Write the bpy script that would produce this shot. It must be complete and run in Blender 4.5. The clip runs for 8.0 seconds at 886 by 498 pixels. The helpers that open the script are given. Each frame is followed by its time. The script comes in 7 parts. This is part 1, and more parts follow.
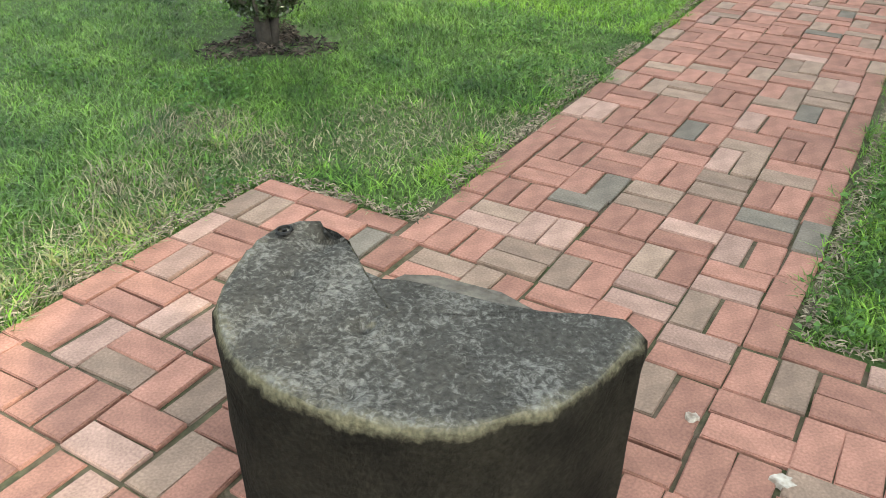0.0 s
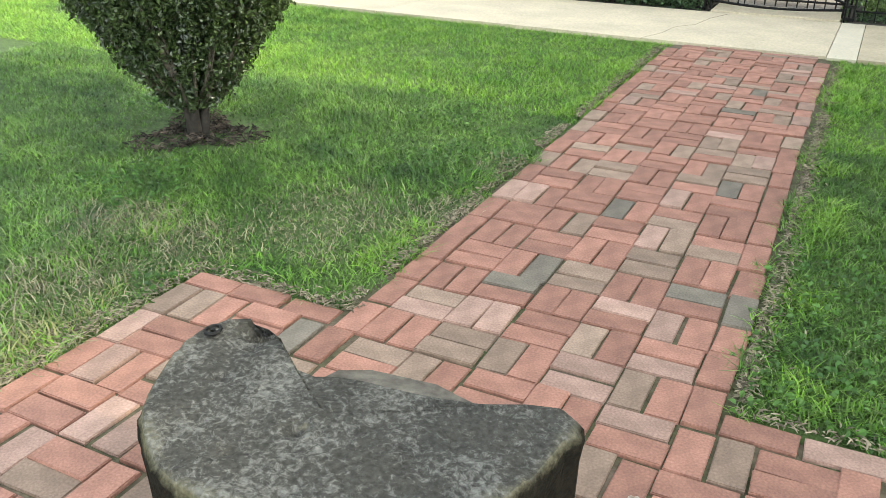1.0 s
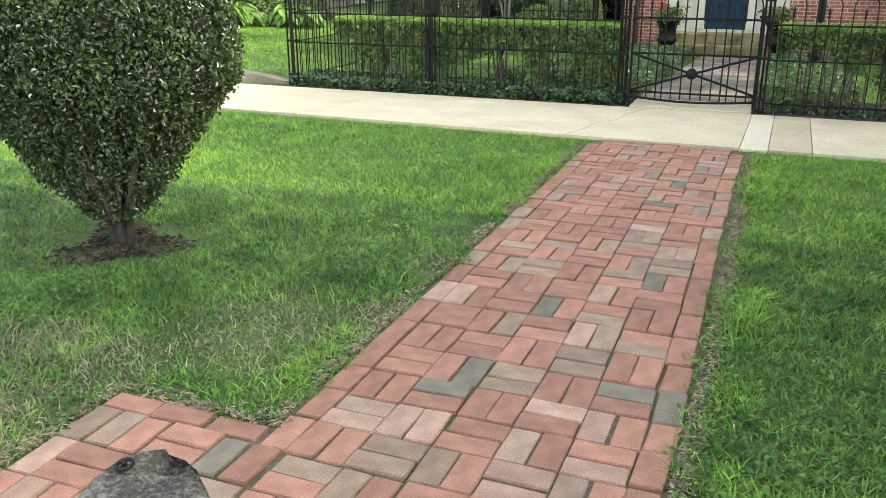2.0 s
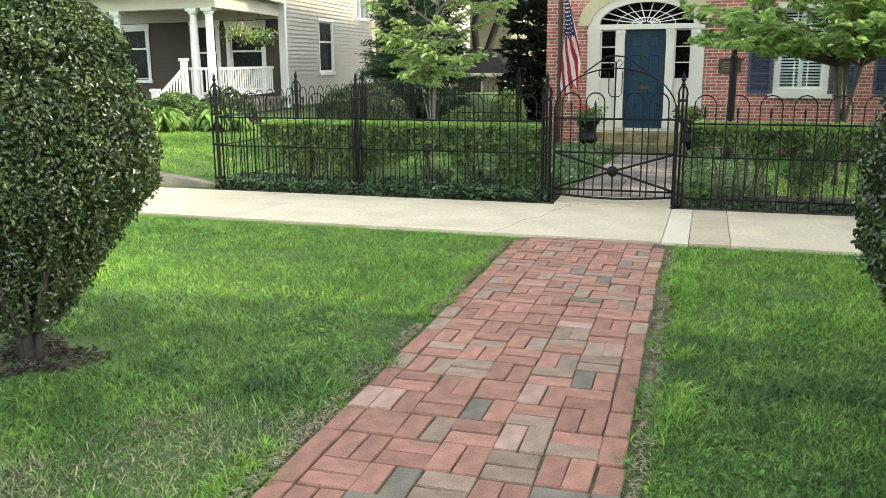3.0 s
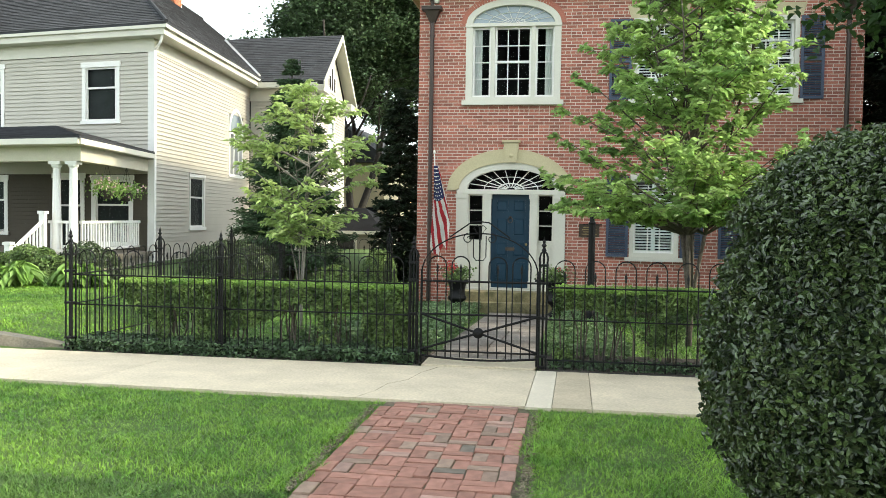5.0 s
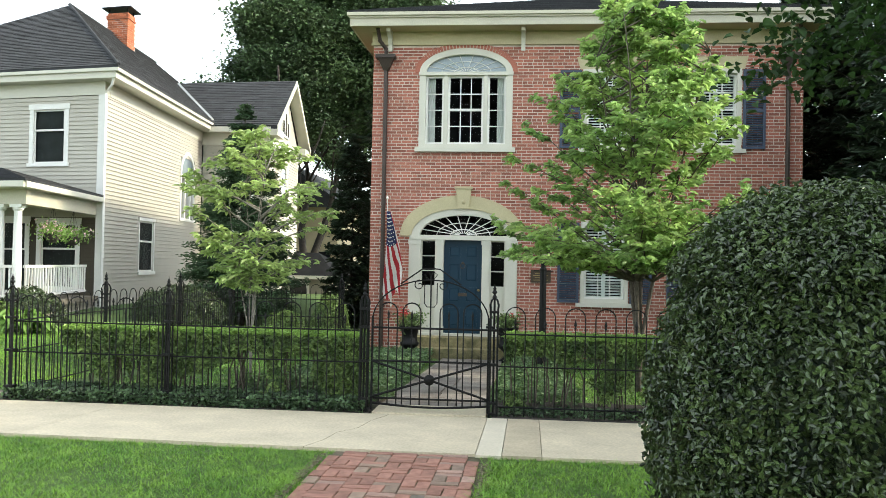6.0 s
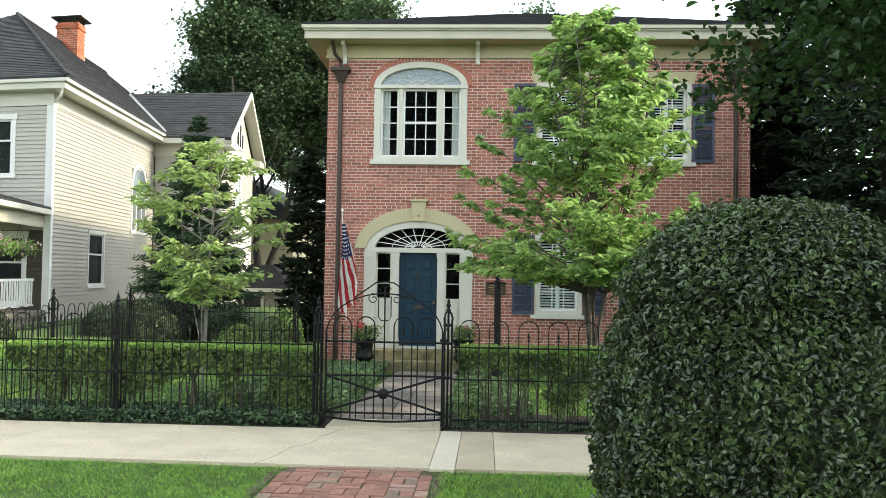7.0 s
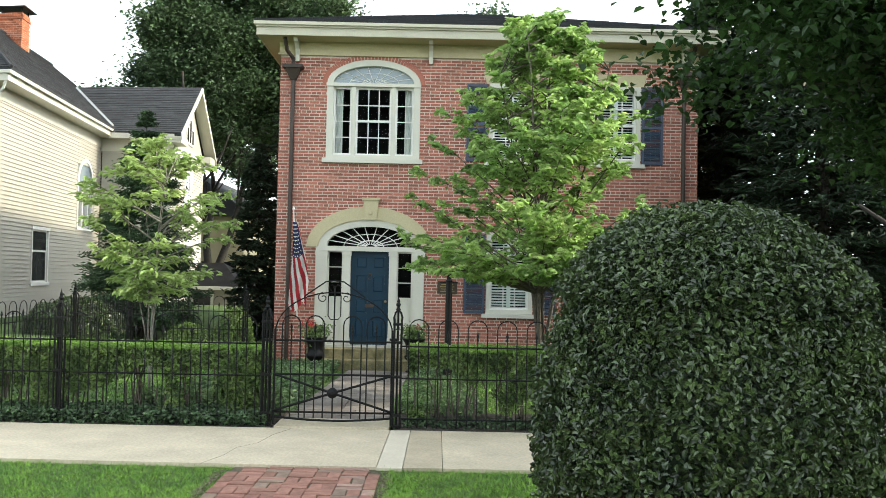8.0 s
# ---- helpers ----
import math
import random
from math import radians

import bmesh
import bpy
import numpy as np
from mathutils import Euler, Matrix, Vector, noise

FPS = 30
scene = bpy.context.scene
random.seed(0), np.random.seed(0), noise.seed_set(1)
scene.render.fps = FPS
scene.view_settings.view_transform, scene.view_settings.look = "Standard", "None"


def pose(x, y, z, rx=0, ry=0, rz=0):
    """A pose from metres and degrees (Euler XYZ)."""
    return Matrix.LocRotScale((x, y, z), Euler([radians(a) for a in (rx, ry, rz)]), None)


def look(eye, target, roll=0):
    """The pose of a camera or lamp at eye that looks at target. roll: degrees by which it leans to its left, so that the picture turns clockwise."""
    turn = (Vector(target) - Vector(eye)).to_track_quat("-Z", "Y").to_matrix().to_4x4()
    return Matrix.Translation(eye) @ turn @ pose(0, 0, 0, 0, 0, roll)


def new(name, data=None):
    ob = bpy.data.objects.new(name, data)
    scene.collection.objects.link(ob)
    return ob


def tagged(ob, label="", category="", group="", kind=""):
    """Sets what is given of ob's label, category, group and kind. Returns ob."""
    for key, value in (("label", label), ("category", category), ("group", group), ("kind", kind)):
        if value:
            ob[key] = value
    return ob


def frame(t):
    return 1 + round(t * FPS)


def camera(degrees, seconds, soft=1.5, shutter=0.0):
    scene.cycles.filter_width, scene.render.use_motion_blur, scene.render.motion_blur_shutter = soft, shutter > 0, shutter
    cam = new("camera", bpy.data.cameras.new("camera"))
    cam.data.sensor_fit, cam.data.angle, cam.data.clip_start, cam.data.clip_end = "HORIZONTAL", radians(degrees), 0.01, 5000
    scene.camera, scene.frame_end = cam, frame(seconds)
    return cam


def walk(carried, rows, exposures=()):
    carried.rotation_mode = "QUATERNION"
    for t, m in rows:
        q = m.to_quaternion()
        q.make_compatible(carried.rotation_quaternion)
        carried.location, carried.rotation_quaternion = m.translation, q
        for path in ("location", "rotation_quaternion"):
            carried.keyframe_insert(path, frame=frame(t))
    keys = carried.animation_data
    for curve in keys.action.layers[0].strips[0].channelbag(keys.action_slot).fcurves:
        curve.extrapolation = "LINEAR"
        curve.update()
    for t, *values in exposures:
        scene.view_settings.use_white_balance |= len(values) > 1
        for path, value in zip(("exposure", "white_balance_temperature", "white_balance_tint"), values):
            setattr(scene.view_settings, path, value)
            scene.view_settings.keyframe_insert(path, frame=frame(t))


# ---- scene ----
cam = camera(55.0, 8.0, soft=0.65)
PATH = [
    (0, (0.787, -7.241, 1.417), (-0.094, -5.757, 0.407), 0.6),
    (0.5, (0.794, -7.231, 1.421), (-0.048, -5.681, 0.477), 0.4),
    (1, (0.791, -7.214, 1.443), (-0.008, -5.589, 0.594), 0.6),
    (1.5, (0.803, -7.195, 1.462), (0.046, -5.502, 0.714), 0.4),
    (2.8, (0.843, -7.115, 1.523), (0.238, -5.27, 1.044), -0.5),
    (3, (0.842, -7.1, 1.497), (0.263, -5.235, 1.066), -0.4),
    (3.5, (0.858, -7.069, 1.518), (0.344, -5.163, 1.196), 0.0),
    (4, (0.873, -7.063, 1.537), (0.425, -5.126, 1.317), 0.4),
    (4.5, (0.894, -7.016, 1.553), (0.517, -5.057, 1.41), 0.6),
    (5, (0.907, -7.011, 1.566), (0.6, -5.036, 1.495), 0.9),
    (6.5, (0.959, -7.048, 1.604), (0.805, -5.055, 1.663), 1.0),
    (7, (0.974, -7.058, 1.613), (0.873, -5.061, 1.677), 0.9),
    (7.5, (0.986, -7.08, 1.615), (0.939, -5.081, 1.678), 1.1),
    (8, (1.012, -7.089, 1.621), (1.02, -5.09, 1.684), 1.2),
]
walk(cam, [(t, look(eye, target, roll)) for t, eye, target, roll in PATH],
     [(0.0, 2.34, 6450, 3), (1.0, 2.32, 6450, 3), (3.0, 2.25, 6400, 3), (5.0, 2.13, 6350, 3), (6.5, 2.02, 6250, 3), (8.0, 2.02, 6250, 3)])


# ---------------------------------------------------------------- world and sun
SUN_AZ, SUN_EL = 91.0, 31.0   # degrees: azimuth from +y towards +x, height
world = bpy.data.worlds.new("world")
scene.world = world
world.use_nodes = True
wn = world.node_tree.nodes
sky = wn.new("ShaderNodeTexSky")
sky.sky_type = "NISHITA"
sky.sun_disc = False
sky.sun_elevation = radians(SUN_EL)
sky.sun_rotation = radians(SUN_AZ)
sky.air_density, sky.dust_density, sky.ozone_density = 1.0, 1.2, 1.0
hsv = wn.new("ShaderNodeHueSaturation")
hsv.inputs["Saturation"].default_value = 0.25
world.node_tree.links.new(sky.outputs[0], hsv.inputs["Color"])
world.node_tree.links.new(hsv.outputs[0], wn["Background"].inputs[0])
wn["Background"].inputs[1].default_value = 0.15

sun = new("sun", bpy.data.lights.new("sun", "SUN"))
sun.data.energy = 1.4
sun.data.angle = radians(3.0)
sun.data.color = (1.0, 0.87, 0.66)
sd = Vector((math.sin(radians(SUN_AZ)) * math.cos(radians(SUN_EL)), math.cos(radians(SUN_AZ)) * math.cos(radians(SUN_EL)), math.sin(radians(SUN_EL))))
sun.matrix_world = look(sd * 60, (0, 0, 0))


# ---------------------------------------------------------------- materials
def mat(name, col, rough=0.7, var=0.25, scale=6.0, col2=None, bump=0.2, bscale=60.0, metal=0.0, island=0.0, obj=0.0,
        fine=40.0, spec=0.4, trans=0.0, coord="Object"):
    """Principled surface whose colour wanders at two scales; island/obj vary it from piece to piece."""
    m = bpy.data.materials.new(name)
    m.use_nodes = True
    nt = m.node_tree
    n, lk = nt.nodes, nt.links.new
    b = n["Principled BSDF"]
    tc = n.new("ShaderNodeTexCoord")
    n1 = n.new("ShaderNodeTexNoise")
    n1.inputs["Scale"].default_value, n1.inputs["Detail"].default_value = scale, 6
    n2 = n.new("ShaderNodeTexNoise")
    n2.inputs["Scale"].default_value, n2.inputs["Detail"].default_value = fine, 4
    for k in (n1, n2):
        lk(tc.outputs[coord], k.inputs["Vector"])
    ramp = n.new("ShaderNodeValToRGB")
    c2 = col2 or tuple(c * (1 - var) for c in col)
    ramp.color_ramp.elements[0].position, ramp.color_ramp.elements[1].position = 0.32, 0.68
    ramp.color_ramp.elements[0].color, ramp.color_ramp.elements[1].color = (*c2, 1), (*col, 1)
    lk(n1.outputs["Fac"], ramp.inputs[0])
    h = n.new("ShaderNodeHueSaturation")
    lk(ramp.outputs[0], h.inputs["Color"])
    mr = n.new("ShaderNodeMapRange")
    mr.inputs[1].default_value, mr.inputs[2].default_value = 0.25, 0.75
    mr.inputs[3].default_value, mr.inputs[4].default_value = 1 - var * 0.8, 1 + var * 0.8
    lk(n2.outputs["Fac"], mr.inputs[0])
    val = mr.outputs[0]
    if island or obj:
        src = n.new("ShaderNodeNewGeometry").outputs["Random Per Island"] if island else n.new("ShaderNodeObjectInfo").outputs["Random"]
        amp = island or obj
        r = n.new("ShaderNodeMapRange")
        r.inputs[3].default_value, r.inputs[4].default_value = 1 - amp, 1 + amp
        lk(src, r.inputs[0])
        mu = n.new("ShaderNodeMath")
        mu.operation = "MULTIPLY"
        lk(val, mu.inputs[0]), lk(r.outputs[0], mu.inputs[1])
        val = mu.outputs[0]
    lk(val, h.inputs["Value"])
    lk(h.outputs[0], b.inputs["Base Color"])
    b.inputs["Roughness"].default_value = rough
    b.inputs["Metallic"].default_value = metal
    b.inputs["Specular IOR Level"].default_value = spec
    if bump:
        nb = n.new("ShaderNodeTexNoise")
        nb.inputs["Scale"].default_value, nb.inputs["Detail"].default_value = bscale, 5
        lk(tc.outputs[coord], nb.inputs["Vector"])
        bu = n.new("ShaderNodeBump")
        bu.inputs["Strength"].default_value, bu.inputs["Distance"].default_value = bump, 0.01
        lk(nb.outputs["Fac"], bu.inputs["Height"])
        lk(bu.outputs[0], b.inputs["Normal"])
    if trans:
        t = n.new("ShaderNodeBsdfTranslucent")
        lk(h.outputs[0], t.inputs[0])
        mx = n.new("ShaderNodeMixShader")
        mx.inputs[0].default_value = trans
        lk(b.outputs[0], mx.inputs[1]), lk(t.outputs[0], mx.inputs[2])
        lk(mx.outputs[0], n["Material Output"].inputs[0])
    return m


def glass_mat(name, tint=(0.9, 0.95, 0.95)):
    m = bpy.data.materials.new(name)
    m.use_nodes = True
    nt = m.node_tree
    n, lk = nt.nodes, nt.links.new
    n.remove(n["Principled BSDF"])
    f = n.new("ShaderNodeFresnel")
    f.inputs[0].default_value = 1.12
    t = n.new("ShaderNodeBsdfTransparent")
    t.inputs[0].default_value = (*tint, 1)
    g = n.new("ShaderNodeBsdfGlossy")
    g.inputs["Roughness"].default_value = 0.03
    mx = n.new("ShaderNodeMixShader")
    lk(f.outputs[0], mx.inputs[0]), lk(t.outputs[0], mx.inputs[1]), lk(g.outputs[0], mx.inputs[2])
    lk(mx.outputs[0], n["Material Output"].inputs[0])
    return m


M_RED = mat("paver_red", (0.362, 0.183, 0.133), 0.85, 0.32, 12, bump=0.25, bscale=90, fine=130, obj=0.2)
M_PINK = mat("paver_pink", (0.405, 0.262, 0.205), 0.85, 0.32, 12, bump=0.25, bscale=90, fine=130, obj=0.2)
M_TAN = mat("paver_tan", (0.315, 0.222, 0.163), 0.85, 0.32, 12, bump=0.25, bscale=90, fine=130, obj=0.2)
M_GREY = mat("paver_grey", (0.2, 0.172, 0.135), 0.85, 0.32, 12, bump=0.25, bscale=90, fine=130, obj=0.12)
M_JOINT = mat("joint_soil", (0.14, 0.105, 0.075), 0.95, 0.5, 4, (0.055, 0.07, 0.025), bump=0.6, bscale=120)
M_SOIL = mat("lawn_soil", (0.08, 0.125, 0.032), 0.95, 0.5, 1.2, (0.05, 0.088, 0.022), bump=0.8, bscale=70)
M_MULCH = mat("mulch", (0.12, 0.095, 0.075), 0.95, 0.5, 8, (0.02, 0.017, 0.014), bump=0.8, bscale=50, island=0.75)
M_CONC = mat("concrete", (0.6, 0.515, 0.37), 0.9, 0.2, 1.8, bump=0.3, bscale=150, obj=0.05)
M_CONCW = mat("concrete_new", (0.64, 0.57, 0.44), 0.9, 0.1, 2.5, bump=0.25, bscale=150)
M_CONCD = mat("concrete_old", (0.52, 0.44, 0.31), 0.9, 0.18, 2.5, bump=0.3, bscale=150)
M_KERB = mat("old_kerb", (0.2, 0.18, 0.14), 0.9, 0.3, 3, bump=0.4, bscale=90)
M_IRON = mat("wrought_iron", (0.005, 0.005, 0.005), 0.5, 0.4, 20, bump=0.2, bscale=200, spec=0.22)
M_HBRICK = mat("house_brick", (0.345, 0.125, 0.088), 0.88, 0.22, 1.2, bump=0.35, bscale=80, island=0.3)
M_MORTAR = mat("mortar", (0.6, 0.52, 0.44), 0.95, 0.2, 5, bump=0.4, bscale=90)
M_CREAM = mat("cream_paint", (0.56, 0.54, 0.46), 0.5, 0.06, 2, bump=0.05)
# Cornice cream, also used as shade-toned cream on the porch beam and ceiling.
M_FASCIA = mat("weathered_shaded_cream", (0.5, 0.47, 0.37), 0.55, 0.12, 2, bump=0.08)
M_OLIVE = mat("olive_paint", (0.47, 0.41, 0.25), 0.6, 0.1, 2, bump=0.08)
M_WHITE = mat("white_paint", (0.7, 0.69, 0.65), 0.5, 0.05, 2, bump=0.05)
M_NAVY = mat("navy_paint", (0.008, 0.033, 0.058), 0.4, 0.15, 3, bump=0.05, spec=0.22)
M_SHUT = mat("slate_blue_paint", (0.045, 0.06, 0.095), 0.5, 0.15, 3, bump=0.05)
M_SIDING = mat("clapboard_paint", (0.42, 0.395, 0.335), 0.6, 0.07, 1.2, bump=0.06)
M_SHINGLE = mat("asphalt_shingle", (0.04, 0.041, 0.045), 0.9, 0.35, 1.5, bump=0.6, bscale=40, island=0.25)
# Garage roof only: darker than the other shingles, its shade put into the colour.
M_SHADEROOF = mat("shaded_dark_roof", (0.016, 0.016, 0.018), 0.95, 0.4, 2, bump=0.5, bscale=20, spec=0.1)
M_SAND = mat("sandstone_step", (0.27, 0.225, 0.12), 0.9, 0.4, 4, (0.08, 0.078, 0.035), bump=0.4, bscale=70)
M_SLATE = mat("slate_flag", (0.24, 0.215, 0.19), 0.8, 0.45, 2.5, (0.12, 0.1, 0.085), bump=0.3, bscale=50, obj=0.28)
# Near-black surfaces: the rooms' lack of light is put into the colour.
M_DARK = mat("unlit_interior", (0.009, 0.009, 0.009), 0.9, 0.2, 2, bump=0)
# Dim curtain tone, blackened to stand for the unlit room behind a pane.
M_DIM = mat("unlit_curtain", (0.012, 0.015, 0.013), 0.9, 0.6, 5, (0.004, 0.005, 0.005), bump=0)
# Brown paint darkened further: the porch's shade is put into the colour.
M_PORCHW = mat("porch_shade_brown", (0.058, 0.048, 0.032), 0.8, 0.1, 2, bump=0.05)
M_BLIND = mat("white_blind", (0.75, 0.74, 0.7), 0.5, 0.04, 2, bump=0)
M_CURT = mat("curtain", (0.66, 0.64, 0.6), 0.8, 0.1, 8, bump=0.1)
M_COPPER = mat("brown_gutter", (0.05, 0.035, 0.028), 0.5, 0.3, 5, bump=0.1, metal=0.2)
M_BRONZE = mat("bronze_plaque", (0.08, 0.06, 0.045), 0.4, 0.2, 6, metal=0.7)
M_BRASS = mat("old_brass", (0.35, 0.27, 0.13), 0.35, 0.2, 30, metal=0.9)
M_GLASS = glass_mat("window_glass")
M_BARK = mat("grey_bark", (0.12, 0.1, 0.08), 0.95, 0.4, 14, bump=0.9, bscale=30)
M_BARKW = mat("pale_bark", (0.22, 0.2, 0.17), 0.85, 0.3, 14, bump=0.5, bscale=30)
M_BARKD = mat("dark_bark", (0.05, 0.042, 0.034), 0.95, 0.4, 14, bump=0.9, bscale=30)
M_BOX = mat("holly_leaf", (0.068, 0.1, 0.03), 0.3, 0.3, 5, (0.026, 0.046, 0.014), bump=0, island=0.65, trans=0.12, spec=0.6)
M_HEDGE = mat("privet_leaf", (0.2, 0.28, 0.085), 0.42, 0.3, 5, (0.06, 0.105, 0.034), bump=0, island=0.6, trans=0.3)
M_FRESH = mat("fresh_privet_leaf", (0.27, 0.4, 0.09), 0.5, 0.25, 3, (0.12, 0.22, 0.04), bump=0, island=0.35, trans=0.3)
M_DOG = mat("dogwood_leaf", (0.4, 0.53, 0.17), 0.4, 0.3, 1.4, (0.2, 0.33, 0.1), bump=0, island=0.4, trans=0.55)
M_PALE = mat("pale_tree_leaf", (0.42, 0.52, 0.19), 0.45, 0.25, 1.5, (0.27, 0.37, 0.12), bump=0, island=0.35, trans=0.4)
M_MAPLE = mat("maple_leaf", (0.042, 0.09, 0.019), 0.45, 0.3, 0.8, (0.018, 0.042, 0.011), bump=0, island=0.5, trans=0.4)
M_FARTREE = mat("far_tree_leaf", (0.13, 0.19, 0.08), 0.45, 0.3, 0.5, (0.035, 0.065, 0.028), bump=0, island=0.6, trans=0.25)
M_FIR = mat("spruce_needle", (0.075, 0.13, 0.055), 0.6, 0.3, 1.5, (0.03, 0.06, 0.028), bump=0, island=0.4, trans=0.15)
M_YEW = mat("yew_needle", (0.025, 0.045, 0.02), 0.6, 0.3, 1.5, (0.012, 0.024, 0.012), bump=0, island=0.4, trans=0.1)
M_IVY = mat("ivy_leaf", (0.1, 0.16, 0.07), 0.4, 0.3, 6, (0.025, 0.05, 0.02), bump=0, island=0.65, trans=0.15)
M_PERI = mat("periwinkle_leaf", (0.13, 0.2, 0.08), 0.45, 0.3, 2, (0.07, 0.12, 0.045), bump=0, island=0.4, trans=0.2)
M_STRAW = mat("dry_straw", (0.34, 0.29, 0.21), 0.9, 0.4, 8, bump=0, island=0.6)
M_CLOVER = mat("clover_leaf", (0.1, 0.2, 0.04), 0.5, 0.3, 3, (0.05, 0.12, 0.025), bump=0, island=0.4, trans=0.2)
M_HOSTA = mat("hosta_leaf", (0.2, 0.33, 0.07), 0.45, 0.2, 3, bump=0, island=0.3, trans=0.25)
M_PETALR = mat("red_petal", (0.5, 0.02, 0.03), 0.5, 0.2, 9, bump=0, island=0.3, trans=0.2)
M_PETALP = mat("pink_petal", (0.75, 0.5, 0.55), 0.5, 0.2, 9, bump=0, island=0.3, trans=0.2)
M_FLAGR = mat("flag_red", (0.42, 0.025, 0.035), 0.7, 0.1, 6, bump=0.05, trans=0.2)
M_FLAGW = mat("flag_white", (0.75, 0.73, 0.7), 0.7, 0.06, 6, bump=0.05, trans=0.2)
M_FLAGB = mat("flag_blue", (0.025, 0.035, 0.12), 0.7, 0.1, 6, bump=0.05, trans=0.2)
M_HOUSE3 = mat("beige_wall", (0.42, 0.35, 0.22), 0.8, 0.1, 2, bump=0.1)
M_GARAGE = mat("grey_siding", (0.27, 0.24, 0.2), 0.8, 0.1, 2, bump=0.1)
M_WOODP = mat("grey_weathered_wood", (0.2, 0.17, 0.13), 0.9, 0.3, 6, bump=0.4)


# ---------------------------------------------------------------- building helpers
def mesh_ob(name, bm_or_me, material, parent=None, smooth=False):
    if isinstance(bm_or_me, bmesh.types.BMesh):
        me = bpy.data.meshes.new(name)
        bmesh.ops.recalc_face_normals(bm_or_me, faces=bm_or_me.faces)
        bm_or_me.to_mesh(me)
        bm_or_me.free()
    else:
        me = bm_or_me
    if smooth:
        me.shade_smooth()
    for m in material if isinstance(material, (list, tuple)) else [material]:
        me.materials.append(m)
    ob = new(name, me)
    if parent is not None:
        ob.parent = parent
    return ob


def part(name, bm, material, parent, label="", smooth=False):
    ob = mesh_ob(name, bm, material, parent, smooth)
    return tagged(ob, label)


def empty(name, label, category, group="", kind=""):
    ob = new(name)
    ob.empty_display_size = 0.1
    return tagged(ob, label, category, group, kind)


def box(bm, x0, x1, y0, y1, z0, z1, mi=0):
    v = [bm.verts.new((x, y, z)) for x in (x0, x1) for y in (y0, y1) for z in (z0, z1)]
    for i in ((0, 1, 3, 2), (4, 6, 7, 5), (0, 4, 5, 1), (2, 3, 7, 6), (0, 2, 6, 4), (1, 5, 7, 3)):
        bm.faces.new([v[k] for k in i]).material_index = mi
    return v


def prism(bm, poly_a, poly_b):
    """A solid between two like polygons given as lists of points."""
    a = [bm.verts.new(p) for p in poly_a]
    b = [bm.verts.new(p) for p in poly_b]
    bm.faces.new(a[::-1]), bm.faces.new(b)
    k = len(a)
    for i in range(k):
        bm.faces.new((a[i], a[(i + 1) % k], b[(i + 1) % k], b[i]))


def tube(bm, pts, radii, sides=6, cap=True):
    """A tapering round bar along points."""
    rings = []
    up0 = Vector((0, 0, 1))
    for i, p in enumerate(pts):
        p = Vector(p)
        d = (Vector(pts[min(i + 1, len(pts) - 1)]) - Vector(pts[max(i - 1, 0)])).normalized()
        ref = Vector((1, 0, 0)) if abs(d.z) > 0.9 else up0
        a = d.cross(ref).normalized()
        b = d.cross(a)
        r = radii[i] if isinstance(radii, (list, tuple)) else radii
        rings.append([bm.verts.new(p + (a * math.cos(6.2832 * k / sides) + b * math.sin(6.2832 * k / sides)) * r) for k in range(sides)])
    for q, w in zip(rings, rings[1:]):
        for k in range(sides):
            bm.faces.new((q[k], q[(k + 1) % sides], w[(k + 1) % sides], w[k]))
    if cap:
        bm.faces.new(rings[0][::-1]), bm.faces.new(rings[-1])


def lathe(bm, prof, cx=0, cy=0, sides=16):
    """A turned solid from (radius, height) pairs."""
    rings = [[bm.verts.new((cx + r * math.cos(6.2832 * k / sides), cy + r * math.sin(6.2832 * k / sides), z)) for k in range(sides)] for r, z in prof]
    for q, w in zip(rings, rings[1:]):
        for k in range(sides):
            bm.faces.new((q[k], q[(k + 1) % sides], w[(k + 1) % sides], w[k]))
    bm.faces.new(rings[0][::-1]), bm.faces.new(rings[-1])


def leaves_mesh(name, c, n, length, width, rng, droop=0.0, fold=0.25, along=None, hexa=True):
    """One mesh of folded pointed leaves at centres c with normals n (numpy arrays)."""
    k = len(c)
    n = n / np.maximum(np.linalg.norm(n, axis=1, keepdims=True), 1e-6)
    if along is None:
        r = rng.normal(size=(k, 3))
        r[:, 2] -= droop
    else:
        r = along + rng.normal(size=(k, 3)) * 0.25
    t = r - n * np.sum(r * n, axis=1, keepdims=True)
    t /= np.maximum(np.linalg.norm(t, axis=1, keepdims=True), 1e-6)
    s = np.cross(n, t)
    L = (length * rng.uniform(0.7, 1.25, (k, 1)))
    W = (width * rng.uniform(0.75, 1.2, (k, 1)))
    up = n * W * fold
    if hexa:
        ring = [c - t * L * 0.5, c - t * L * 0.2 + s * W * 0.42 + up, c + t * L * 0.15 + s * W * 0.4 + up * 0.8, c + t * L * 0.5 - n * L * 0.15,
                c + t * L * 0.15 - s * W * 0.4 + up * 0.8, c - t * L * 0.2 - s * W * 0.42 + up]
        tri = ((0, 1, 2, 3), (0, 3, 4, 5))
    else:
        ring = [c - t * L * 0.5, c + s * W * 0.5 + up - t * L * 0.05, c + t * L * 0.5 - n * L * 0.12, c - s * W * 0.5 + up - t * L * 0.05]
        tri = ((0, 1, 2), (0, 2, 3))
    v = np.stack(ring, axis=1).reshape(-1, 3)
    i = np.arange(k)[:, None] * len(ring)
    f = np.concatenate([i + np.array([q]) for q in tri], axis=1).reshape(-1, len(tri[0]))
    me = bpy.data.meshes.new(name)
    me.from_pydata(v.tolist(), [], f.tolist())
    return me


